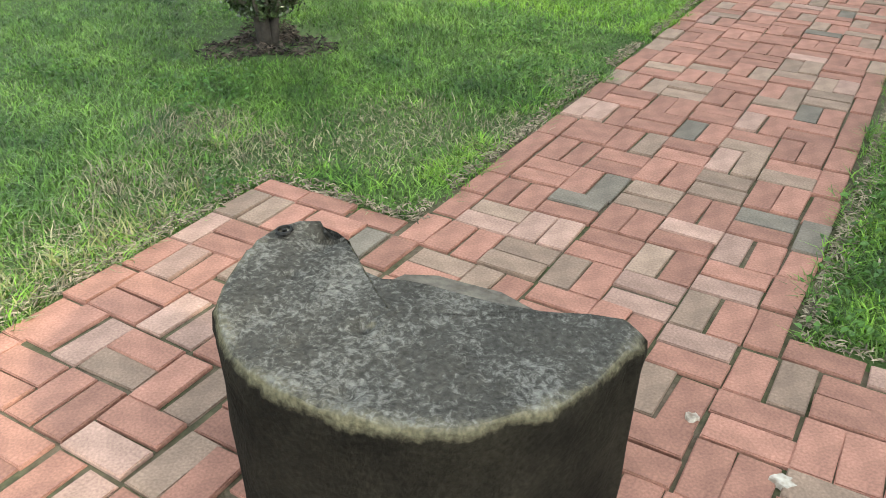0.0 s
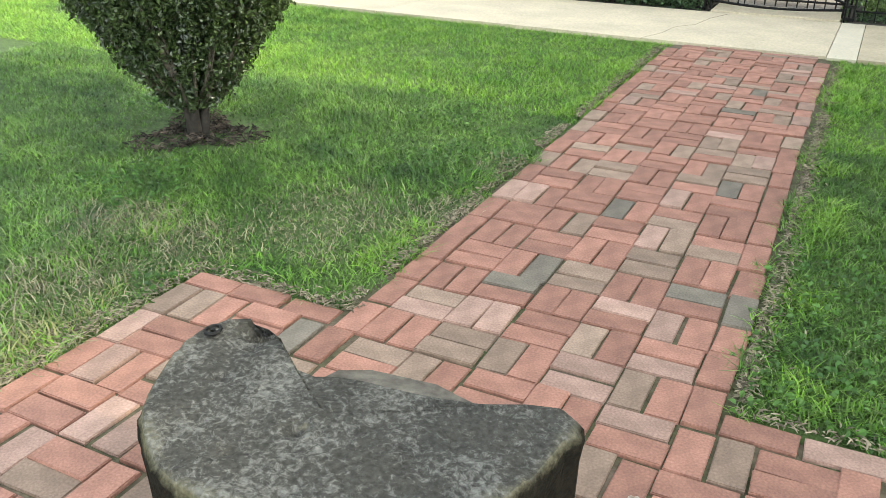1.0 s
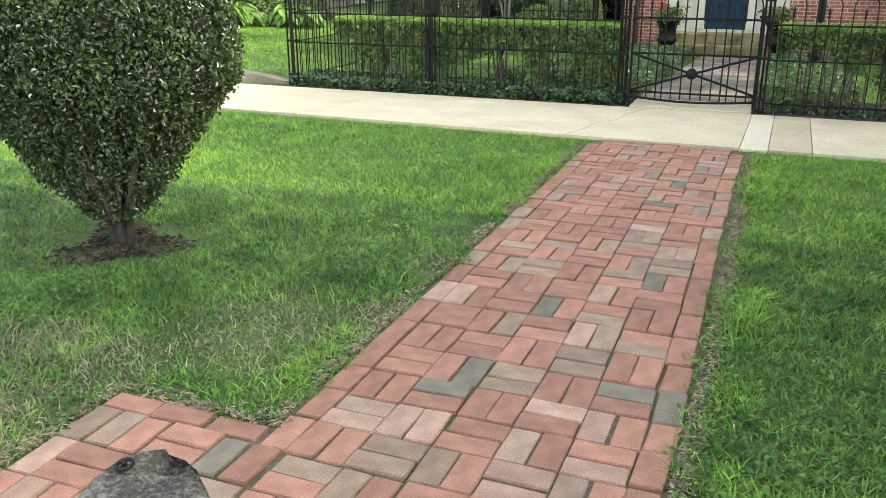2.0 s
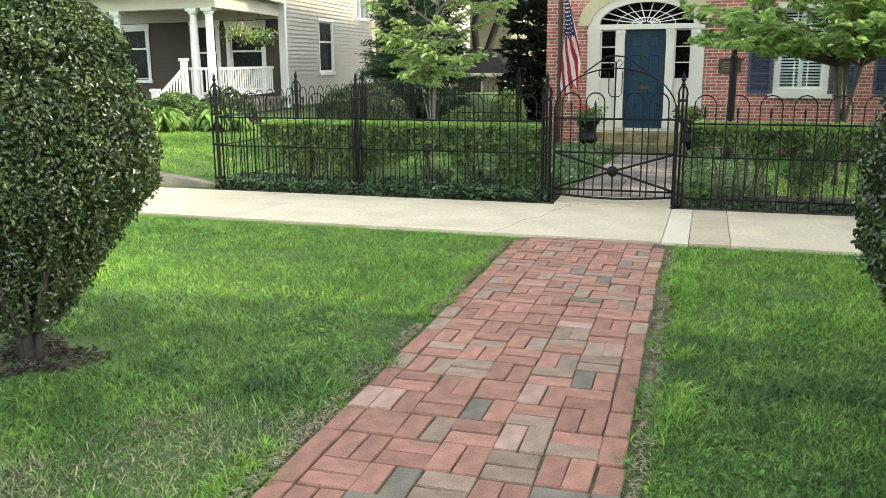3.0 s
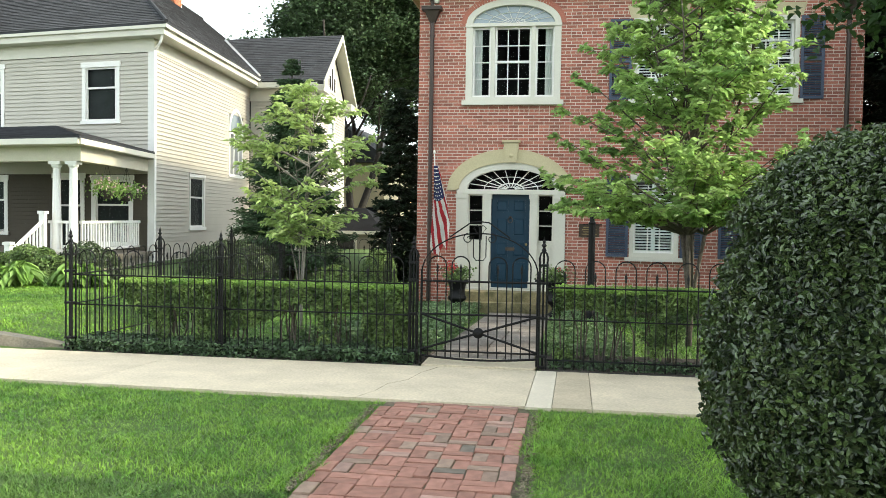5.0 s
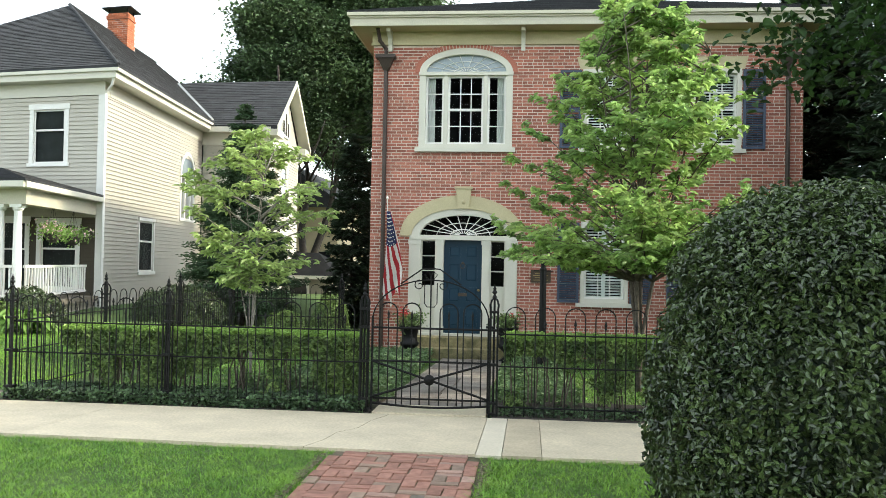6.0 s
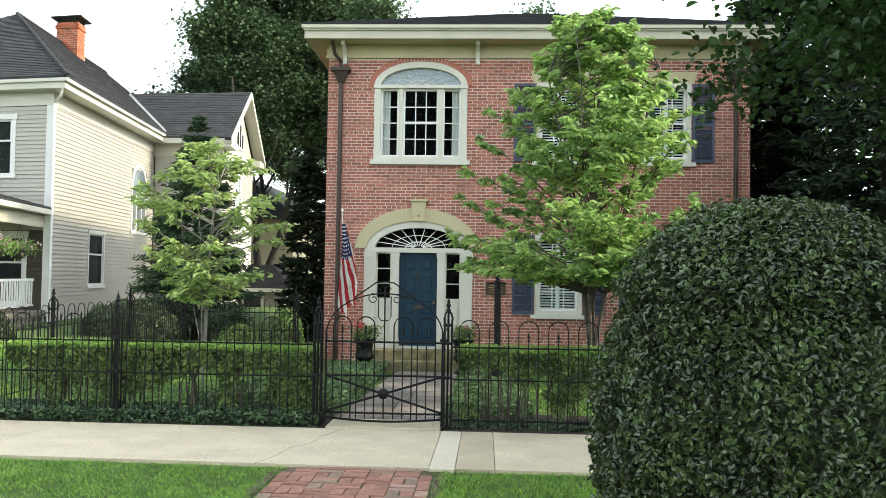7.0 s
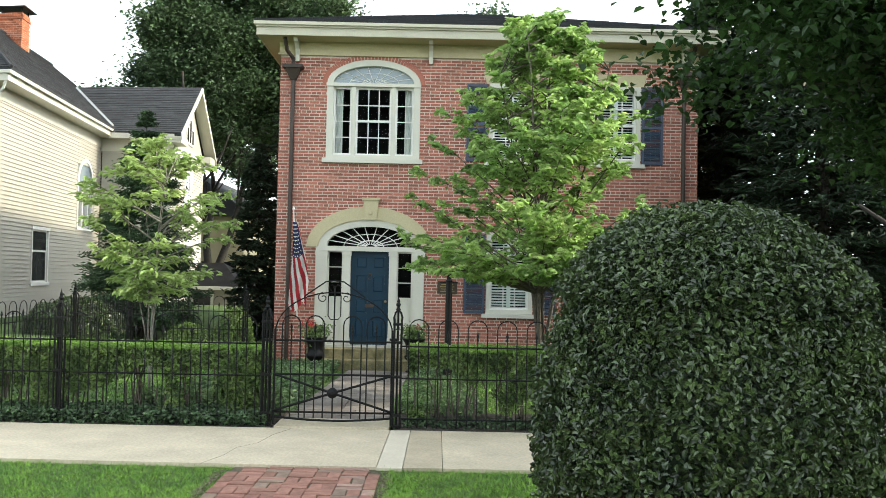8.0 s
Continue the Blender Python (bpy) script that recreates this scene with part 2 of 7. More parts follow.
def arch_pts(cx, half, z0, rise, k=24):
    return [(cx - half * math.cos(math.pi * i / k), z0 + rise * math.sin(math.pi * i / k)) for i in range(k + 1)]


def arch_ring(bm, cx, z0, half_o, rise_o, half_i, rise_i, y0, y1, k=24):
    """A solid half-ring, such as an arched casing."""
    o, i = arch_pts(cx, half_o, z0, rise_o, k), arch_pts(cx, half_i, z0, rise_i, k)
    rings = [[bm.verts.new(p) for p in ((a[0], y0, a[1]), (a[0], y1, a[1]), (b[0], y1, b[1]), (b[0], y0, b[1]))] for a, b in zip(o, i)]
    for q, w in zip(rings, rings[1:]):
        for n in range(4):
            bm.faces.new((q[n], q[(n + 1) % 4], w[(n + 1) % 4], w[n]))
    bm.faces.new(rings[0]), bm.faces.new(rings[-1][::-1])


def ground_z(x, y):
    """The lie of the land: level lawn, a slight fall from the walk to the brick house."""
    if y < 0:
        return -0.02
    if y < 2.3:
        return -0.02 - 0.09 * y / 2.3
    z = -0.10 - 0.33 * min(1.0, max(0.0, (y - 2.4) / 8.6))
    if x < -5.3:
        w = min(1.0, (-5.3 - x) / 1.2)
        z = z * (1 - w) + w * (0.06 + 0.02 * min(y, 14))
    return z


# ---------------------------------------------------------------- ground
def build_ground():
    xs = sorted(set([-400, -150, -60, -30, -20, 20, 30, 60, 150, 400] + [round(-16 + 0.5 * i, 2) for i in range(65)]))
    ys = sorted(set([-400, -150, -60, -30, -15, 30, 40, 60, 150, 400] + [round(-10 + 0.5 * i, 2) for i in range(71)]))
    bm = bmesh.new()
    grid = [[bm.verts.new((x, y, ground_z(x, y) + (0.012 * noise.noise(Vector((x * 0.7, y * 0.7, 0))) if -5 < y < -0.3 and abs(x) > 1.5 else 0))) for x in xs] for y in ys]
    for a, b in zip(grid, grid[1:]):
        for i in range(len(xs) - 1):
            bm.faces.new((a[i], a[i + 1], b[i + 1], b[i]))
    return tagged(mesh_ob("ground", bm, M_SOIL, smooth=True), "mown lawn soil with thin dry patches", "ground", kind="structure")


build_ground()


def path_shift(y):
    return -0.055 * min(1.0, max(0.0, (y + 4.33) / 4.33))


def course(x, y):
    """Where a brick of the regular weave really lies: courses open out along the middle of the path and the terrace drifts a little."""
    dx, dy, sy = path_shift(y), 0.0, 1.0
    if -4.45 < y < 0.05:
        a = math.pi * (y + 4.45) / 4.5
        dy, sy = 0.245 * math.sin(a), 1 + 0.171 * math.cos(a)
        dx -= 0.026 * max(0.0, x + 0.525) / 1.05 * math.sin(a) ** 0.7
    elif y < -5.1:
        w = min(1.0, max(0.0, (-0.45 - x) / 0.4))
        dx, dy = dx - 0.026 * w, 0.02 * w
    return dx, dy, sy


DRY = ((-1.14, -4.36, 0.2), (-1.2, -4.52, 0.12), (-1.9, -4.83, 0.14), (-1.5, -4.83, 0.13), (-1.6, -5.35, 0.16), (-1.4, -5.88, 0.16), (-1.45, -5.6, 0.12), (-0.74, -4.05, 0.1), (-0.72, -3.4, 0.08))


def blades(name, label, rng, xr, yr, dens, h, w, keep, tone, cat="grass"):
    k = int((xr[1] - xr[0]) * (yr[1] - yr[0]) * dens)
    x, y = rng.uniform(*xr, k), rng.uniform(*yr, k)
    ok = keep(x, y, rng)
    x, y = x[ok], y[ok]
    k = len(x)
    z = np.array([ground_z(a, b) for a, b in zip(x, y)]) - 0.004
    clump = np.array([noise.noise(Vector((a * 1.3, b * 1.3, 3))) for a, b in zip(x, y)])
    hh = h * rng.uniform(0.4, 1.35, k) * (1 + 0.8 * clump)
    ang = rng.uniform(0, 6.2832, k)
    lean = rng.uniform(0.3, 2.4, k) * hh
    ww = w * rng.uniform(0.7, 1.3, k)
    dx, dy = np.cos(ang), np.sin(ang)
    base = np.stack([x, y, z], 1)
    side = np.stack([-dy * ww, dx * ww, np.zeros(k)], 1) * 0.5
    mid = base + np.stack([dx * lean * 0.3, dy * lean * 0.3, hh * 0.6], 1)
    tip = base + np.stack([dx * lean, dy * lean, hh], 1)
    v = np.stack([base - side, base + side, mid + side * 0.8, tip, mid - side * 0.8], 1).reshape(-1, 3)
    i = np.arange(k)[:, None] * 5
    f = np.concatenate([i + np.array([[0, 1, 2]]), i + np.array([[0, 2, 4]]), i + np.array([[4, 2, 3]])], 1).reshape(-1, 3)
    me = bpy.data.meshes.new(name)
    me.from_pydata(v.tolist(), [], f.tolist())
    return tagged(mesh_ob(name, me, tone), label, cat, kind="stuff")


def grass_mat(name, a, b, c, own):
    """Blade colour: patches of two greens, straw where the lawn is dry, each blade a little its own."""
    m = mat(name, a, 0.45, 0.5, 3.1, b, bump=0, island=own, trans=0.3, fine=14.0)
    nt = m.node_tree
    n, lk = nt.nodes, nt.links.new
    h = [k for k in n if k.bl_idname == "ShaderNodeHueSaturation"][0]
    ramp = [k for k in n if k.bl_idname == "ShaderNodeValToRGB"][0]
    geo = n.new("ShaderNodeNewGeometry")
    wob = n.new("ShaderNodeTexNoise")
    wob.inputs["Scale"].default_value, wob.inputs["Detail"].default_value = 6, 5
    lk(geo.outputs["Position"], wob.inputs["Vector"])
    off = n.new("ShaderNodeVectorMath")
    off.operation = "MULTIPLY_ADD"
    off.inputs[1].default_value, off.inputs[2].default_value = (0.5, 0.5, 0), (-0.25, -0.25, 0)
    lk(wob.outputs["Color"], off.inputs[0])
    place = n.new("ShaderNodeVectorMath")
    lk(geo.outputs["Position"], place.inputs[0]), lk(off.outputs[0], place.inputs[1])
    mask = None
    for x, y, r in DRY:
        d = n.new("ShaderNodeVectorMath")
        d.operation = "DISTANCE"
        d.inputs[1].default_value = (x, y, 0)
        lk(place.outputs[0], d.inputs[0])
        mr = n.new("ShaderNodeMapRange")
        mr.inputs[1].default_value, mr.inputs[2].default_value = r * 0.3, r * 2.6
        mr.inputs[3].default_value, mr.inputs[4].default_value = 0.72, 0
        lk(d.outputs["Value"], mr.inputs[0])
        if mask is None:
            mask = mr.outputs[0]
        else:
            mx = n.new("ShaderNodeMath")
            mx.operation = "MAXIMUM"
            lk(mask, mx.inputs[0]), lk(mr.outputs[0], mx.inputs[1])
            mask = mx.outputs[0]
    # scattered straw blades
    isl = n.new("ShaderNodeMath")
    isl.operation = "MULTIPLY"
    isl.inputs[1].default_value = 7.31
    lk(geo.outputs["Random Per Island"], isl.inputs[0])
    fr = n.new("ShaderNodeMath")
    fr.operation = "FRACT"
    lk(isl.outputs[0], fr.inputs[0])
    add = n.new("ShaderNodeMath")
    add.operation = "ADD"
    lk(mask, add.inputs[0]), lk(fr.outputs[0], add.inputs[1])
    gt = n.new("ShaderNodeMapRange")
    gt.inputs[1].default_value, gt.inputs[2].default_value = 0.9, 1.1
    lk(add.outputs[0], gt.inputs[0])
    mix = n.new("ShaderNodeMixRGB")
    mix.inputs[2].default_value = (*c, 1)
    lk(gt.outputs[0], mix.inputs[0]), lk(ramp.outputs[0], mix.inputs[1]), lk(mix.outputs[0], h.inputs["Color"])
    return m


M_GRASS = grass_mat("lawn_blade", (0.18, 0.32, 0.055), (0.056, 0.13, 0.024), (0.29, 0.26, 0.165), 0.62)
# Brighter copy of lawn_blade: sunlight put into the green; fresh tufts share it.
M_GRASSB = grass_mat("sunlit_fresh_blade", (0.255, 0.43, 0.055), (0.125, 0.27, 0.034), (0.28, 0.28, 0.11), 0.4)
rng = np.random.default_rng(5)


def on_lawn(x, y, r):
    sh = -0.055 * np.clip((y + 4.33) / 4.33, 0, 1)
    edge = 0.022 * np.sin(y * 9) + 0.02 * np.sin(y * 23 + np.sin(y * 3.1) * 2) + 0.012 * np.sin(y * 57)
    lawn = ((x < -0.628 + sh + edge) | (x > 0.628 + sh - edge)) & (y > -5.04 + 0.02 * np.sin(x * 17))
    lawn |= (x < -1.28 + 0.02 * np.sin(y * 15)) & (y <= -5.0)
    thin = np.ones(len(x))
    for cx, cy, rr in DRY:
        thin = np.minimum(thin, 0.7 + 0.3 * np.clip(np.hypot(x - cx, y - cy) / rr - 0.3, 0, 1))
    for cx, cy in ((-2.47, -3.7), (2.1, -3.65)):
        thin = np.minimum(thin, np.clip((np.hypot((x - cx) / 1.0, (y - cy) / 1.0) - 0.28) / 0.22, 0, 1))
    edge_l = np.minimum(np.abs(x + 0.66 - sh), np.abs(x - 0.66 - sh))
    thin = np.minimum(thin, 0.55 + np.clip(edge_l / 0.12, 0, 0.45))
    return lawn & (r.uniform(0, 1, len(x)) < thin)


blades("lawn_grass", "short green lawn grass with straw-coloured dry blades", rng, (-5.2, 4.6), (-6.6, -2.4), 8500, 0.032, 0.0055, on_lawn, M_GRASS)
blades("lawn_grass", "mown lawn grass beside the pavement, sunlight put into its green", rng, (-9.0, 5.5), (-2.4, 0.32), 4200, 0.032, 0.006,
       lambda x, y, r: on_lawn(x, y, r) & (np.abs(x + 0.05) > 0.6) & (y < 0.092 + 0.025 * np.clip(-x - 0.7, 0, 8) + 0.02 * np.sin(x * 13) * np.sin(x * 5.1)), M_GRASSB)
blades("lawn_grass", "smooth lawn before the clapboard house, sunlight put into its green", rng, (-16, -5.3), (2.45, 9.5), 1500, 0.03, 0.011, lambda x, y, r: np.ones(len(x), bool), M_GRASSB)
blades("lawn_grass", "grass between the hedge and the brick house", rng, (-5.0, 7.0), (3.3, 11.2), 800, 0.04, 0.012,
       lambda x, y, r: (x < -0.95) | (x > 0.7), M_GRASS)
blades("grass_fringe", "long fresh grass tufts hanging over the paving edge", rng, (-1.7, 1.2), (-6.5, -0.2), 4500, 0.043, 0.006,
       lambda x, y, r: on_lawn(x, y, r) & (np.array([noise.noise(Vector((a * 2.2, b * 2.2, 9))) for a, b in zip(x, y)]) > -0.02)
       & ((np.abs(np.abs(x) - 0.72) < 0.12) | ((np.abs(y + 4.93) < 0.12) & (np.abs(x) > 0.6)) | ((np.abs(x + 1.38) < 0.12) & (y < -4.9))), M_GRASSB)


def edge_litter():
    """Straw and bark crumbs blown against the paving edge."""
    k = 5200
    y = rng.uniform(-5.0, -0.1, k)
    sgn = np.where(rng.uniform(0, 1, k) < 0.5, -1.0, 1.0)
    x = sgn * (0.645 + np.abs(rng.normal(0, 0.035, k))) - 0.055 * np.clip((y + 4.33) / 4.33, 0, 1)
    ok = np.array([noise.noise(Vector((a * 3, b * 3, 2))) for a, b in zip(x, y)]) > -0.25
    x, y = x[ok], y[ok]
    tx = np.concatenate([rng.uniform(-1.3, -0.6, 350), -1.29 - np.abs(rng.normal(0, 0.05, 700)), rng.uniform(0.65, 1.6, 250)])
    ty = np.concatenate([-5.06 + np.abs(rng.normal(0, 0.04, 350)), rng.uniform(-6.5, -5.0, 700), -5.06 + np.abs(rng.normal(0, 0.03, 250))])
    x, y = np.concatenate([x, tx]), np.concatenate([y, ty])
    n_ = len(x)
    c = np.stack([x, y, rng.uniform(-0.004, 0.012, n_)], 1)
    nn = np.stack([rng.normal(0, 0.3, n_), rng.normal(0, 0.3, n_), np.ones(n_)], 1)
    tagged(mesh_ob("leaf_litter", leaves_mesh("leaf_litter", c, nn, 0.028, 0.006, rng), M_STRAW), "dry straw and bark crumbs along the paving edge", "litter", kind="stuff")


edge_litter()


def clover():
    k = 14000
    x, y = rng.uniform(-3.2, 1.9, k), rng.uniform(-5.8, -2.2, k)
    dens = np.array([noise.noise(Vector((a * 1.6, b * 1.6, 5))) for a, b in zip(x, y)])
    ok = on_lawn(x, y, rng) & (((x > 0.6) & (x < 1.3) & (y < -3.9) & (dens > -0.3)) | (dens > 0.22))
    x, y = x[ok], y[ok]
    c = np.stack([x, y, rng.uniform(-0.005, 0.045, len(x))], 1)
    nn = np.stack([rng.normal(0, 0.5, len(x)), rng.normal(0, 0.5, len(x)), np.ones(len(x))], 1)
    tagged(mesh_ob("clover_patch", leaves_mesh("clover_patch", c, nn, 0.026, 0.02, rng), M_CLOVER), "low green clover and weeds along the brick path", "weeds", kind="stuff")


clover()


# ---------------------------------------------------------------- pavements
def walk_edge(x):
    """Where the pavement ends and the lawn begins."""
    return 0.085 + 0.025 * min(8.0, max(0.0, -x - 0.7))


def pavement():
    base = empty("pavement", "pale concrete pavement slabs with joints and a crack", "pavement", kind="structure")
    edges = [-30, -16, -12.5, -9.2, -6.2, -3.6, 0.52, 0.74, 1.075, 3.1, 4.8, 6.5, 8.2, 12, 30]
    for i, (a, b) in enumerate(zip(edges, edges[1:])):
        m = M_CONCD if a == 0.74 else M_CONCW if a == 0.52 else M_CONC
        bm = bmesh.new()
        g = 0.003
        y1 = 2.2
        ya, yb = walk_edge(a), walk_edge(b)
        dy = -0.03 if a == 0.52 else 0
        prism(bm, [(a + g, ya + dy, -0.25), (b - g, yb + dy, -0.25), (b - g, y1, -0.25), (a + g, y1, -0.25)],
              [(a + g, ya + dy, 0.01), (b - g, yb + dy, 0.01), (b - g, y1, -0.062), (a + g, y1, -0.062)])
        part("slab", bm, m, base)
    bm = bmesh.new()
    box(bm, -0.75, 0.5, 2.215, 2.75, -0.3, -0.045)
    part("threshold_slab", bm, M_CONC, base, "pale stone threshold under the iron gate")
    # hairline crack: a sunken sliver of dark grit
    bm = bmesh.new()
    pts = [(-0.95, 0.11), (-0.86, 0.5), (-0.84, 0.9), (-0.7, 1.2), (-0.66, 1.7), (-0.55, 2.15)]
    for (xa, ya), (xb, yb) in zip(pts, pts[1:]):
        za, zb = 0.013 - 0.0338 * ya, 0.013 - 0.0338 * yb
        prism(bm, [(xa - 0.0025, ya, za - 0.01), (xa + 0.0025, ya, za - 0.01), (xb + 0.0025, yb, zb - 0.01), (xb - 0.0025, yb, zb - 0.01)],
              [(xa - 0.0025, ya, za + 0.001), (xa + 0.0025, ya, za + 0.001), (xb + 0.0025, yb, zb + 0.001), (xb - 0.0025, yb, zb + 0.001)])
    part("crack", bm, M_JOINT, base)


pavement()


def bed_plane(name, label, x0, x1, y0, y1, dz, m, tilt=0.0):
    bm = bmesh.new()
    prism(bm, [(x0, y0, -0.3), (x1, y0, -0.3), (x1, y1, -0.3), (x0, y1, -0.3)],
          [(x0, y0, dz), (x1, y0, dz), (x1, y1, dz + tilt), (x0, y1, dz + tilt)])
    return tagged(mesh_ob(name, bm, m), label, "ground", kind="structure")


bed_plane("joint_bed", "dark soil and moss in the paving joints", -0.66, 0.66, -5.1, 0.08, -0.012, M_JOINT)
bed_plane("joint_bed", "dark soil and moss under the brick terrace", -1.265, 1.585, -7.49, -5.1, -0.012, M_JOINT)
bed_plane("garden_bed", "dark mulch bed along the iron fence", -5.15, -0.8, 2.22, 3.5, -0.07, M_MULCH)
bed_plane("garden_bed", "dark mulch bed along the iron fence", 0.56, 8.0, 2.22, 3.5, -0.07, M_MULCH)


# ---------------------------------------------------------------- half-round stone
def upping_stone():
    """A half-round block: flat broken back, round front, worn rim."""
    cx, cy, R = 0.01, -5.985, 0.435
    bm = bmesh.new()
    outline = []
    for i in range(61):
        a = math.pi + math.pi * i / 60
        r = R * (1 + 0.012 * noise.noise(Vector((math.cos(a) * 4, math.sin(a) * 4, 1))))
        outline.append((cx + r * math.cos(a), cy + r * math.sin(a)))
    # broken back edge: a horn on one end, a shallow scoop, a straight run
    back = [(0.452, 0.03), (0.443, 0.07), (0.405, 0.098), (0.34, 0.082), (0.26, 0.045), (0.19, 0.02), (0.12, 0.01), (0.06, 0.008), (0.0, 0.0), (-0.05, -0.015), (-0.1, -0.028), (-0.15, -0.022), (-0.19, 0.005),
            (-0.225, 0.035), (-0.255, 0.062), (-0.31, 0.098), (-0.37, 0.105), (-0.415, 0.075), (-0.435, 0.03)]
    outline += [(cx + x, cy + y) for x, y in back]
    n = len(outline)
    levels = [(-0.03, 0.97), (0.08, 0.975), (0.2, 0.985), (0.3, 0.99), (0.38, 0.995), (0.425, 1.0), (0.452, 0.992), (0.464, 0.975)] + [(0.47, 0.955 - 0.035 * i) for i in range(26)]
    rings = []
    for li, (z, s) in enumerate(levels):
        ring = []
        for x, y in outline:
            px, py = cx + (x - cx) * s, cy - 0.14 + (y - cy + 0.14) * s
            q = Vector((px * 9, py * 9, z * 9))
            d = 0.006 * noise.noise(q) + 0.005 * noise.noise(q * 3.1) + (0.006 * noise.noise(q * 6.3) if z > 0.35 else 0)
            out = Vector((px - cx, py - (cy - 0.14), 0)).normalized()
            if z > 0.46:
                d2 = 0.008 * noise.noise(q * 1.3) + 0.005 * noise.noise(q * 5) + 0.003 * noise.noise(q * 11)
                # pits in the worn top
                for hx, hy, hr, hd in ((-0.03, -0.19, 0.03, 0.02), (-0.27, -0.12, 0.022, 0.02), (-0.3, 0.02, 0.05, 0.03), (-0.17, -0.07, 0.012, 0.015), (0.06, -0.37, 0.025, 0.02), (-0.316, 0.082, 0.045, 0.11), (-0.1, -0.3, 0.02, 0.014), (0.2, -0.12, 0.016, 0.01), (0.3, -0.22, 0.018, 0.012)):
                    rr = math.hypot(px - cx - hx, py - cy - hy)
                    if rr < hr:
                        d2 -= hd * (1 - rr / hr)
                ring.append(bm.verts.new((px, py, z + d2)))
            else:
                ring.append(bm.verts.new((px + out.x * d, py + out.y * d, z)))
        rings.append(ring)
    for q, w in zip(rings, rings[1:]):
        for k in range(n):
            bm.faces.new((q[k], q[(k + 1) % n], w[(k + 1) % n], w[k]))
    bm.faces.new(rings[0][::-1])
    bm.faces.new(rings[-1])
    bmesh.ops.triangulate(bm, faces=[f for f in bm.faces if len(f.verts) > 4])
    ob = mesh_ob("stepping_stone", bm, stone_mat(), smooth=True)
    tagged(ob, "half-round weathered grey stone block with lichen-edged top on the paving", "stone block")
    # the lower broken ledge behind
    bm = bmesh.new()
    pts = [(-0.14, 0.0), (-0.13, 0.09), (-0.06, 0.14), (0.03, 0.155), (0.1, 0.13), (0.17, 0.12), (0.24, 0.1), (0.34, 0.075), (0.34, -0.02), (-0.14, -0.04)]
    low = [(cx + x, cy + y, -0.03) for x, y in pts]
    high = [(cx + x * 0.98, cy + y * 0.95, 0.425 + 0.03 * noise.noise(Vector((x * 11, y * 11, 0))) - 0.25 * max(0, y - 0.06)) for x, y in pts]
    prism(bm, low, high)
    bmesh.ops.bevel(bm, geom=[e for e in bm.edges if min(v.co.z for v in e.verts) > 0.3], offset=0.015, segments=2, affect="EDGES")
    part("broken_ledge", bm, mat("broken_stone", (0.15, 0.135, 0.11), 0.95, 0.5, 9, (0.055, 0.05, 0.04), bump=0.9, bscale=45), ob, "lower broken ledge at the back of the stone")
    bm = bmesh.new()
    rx, ry = cx - 0.385, cy - 0.0
    tube(bm, [(rx + 0.016 * math.cos(a / 10 * 6.2832), ry + 0.02 * math.sin(a / 10 * 6.2832), 0.482) for a in range(11)], 0.0045, 6, cap=False)
    tube(bm, [(rx, ry, 0.45), (rx, ry, 0.486)], 0.006, 6)
    part("iron_ring", bm, M_IRON, ob, "small rusted iron ring let into the stone")


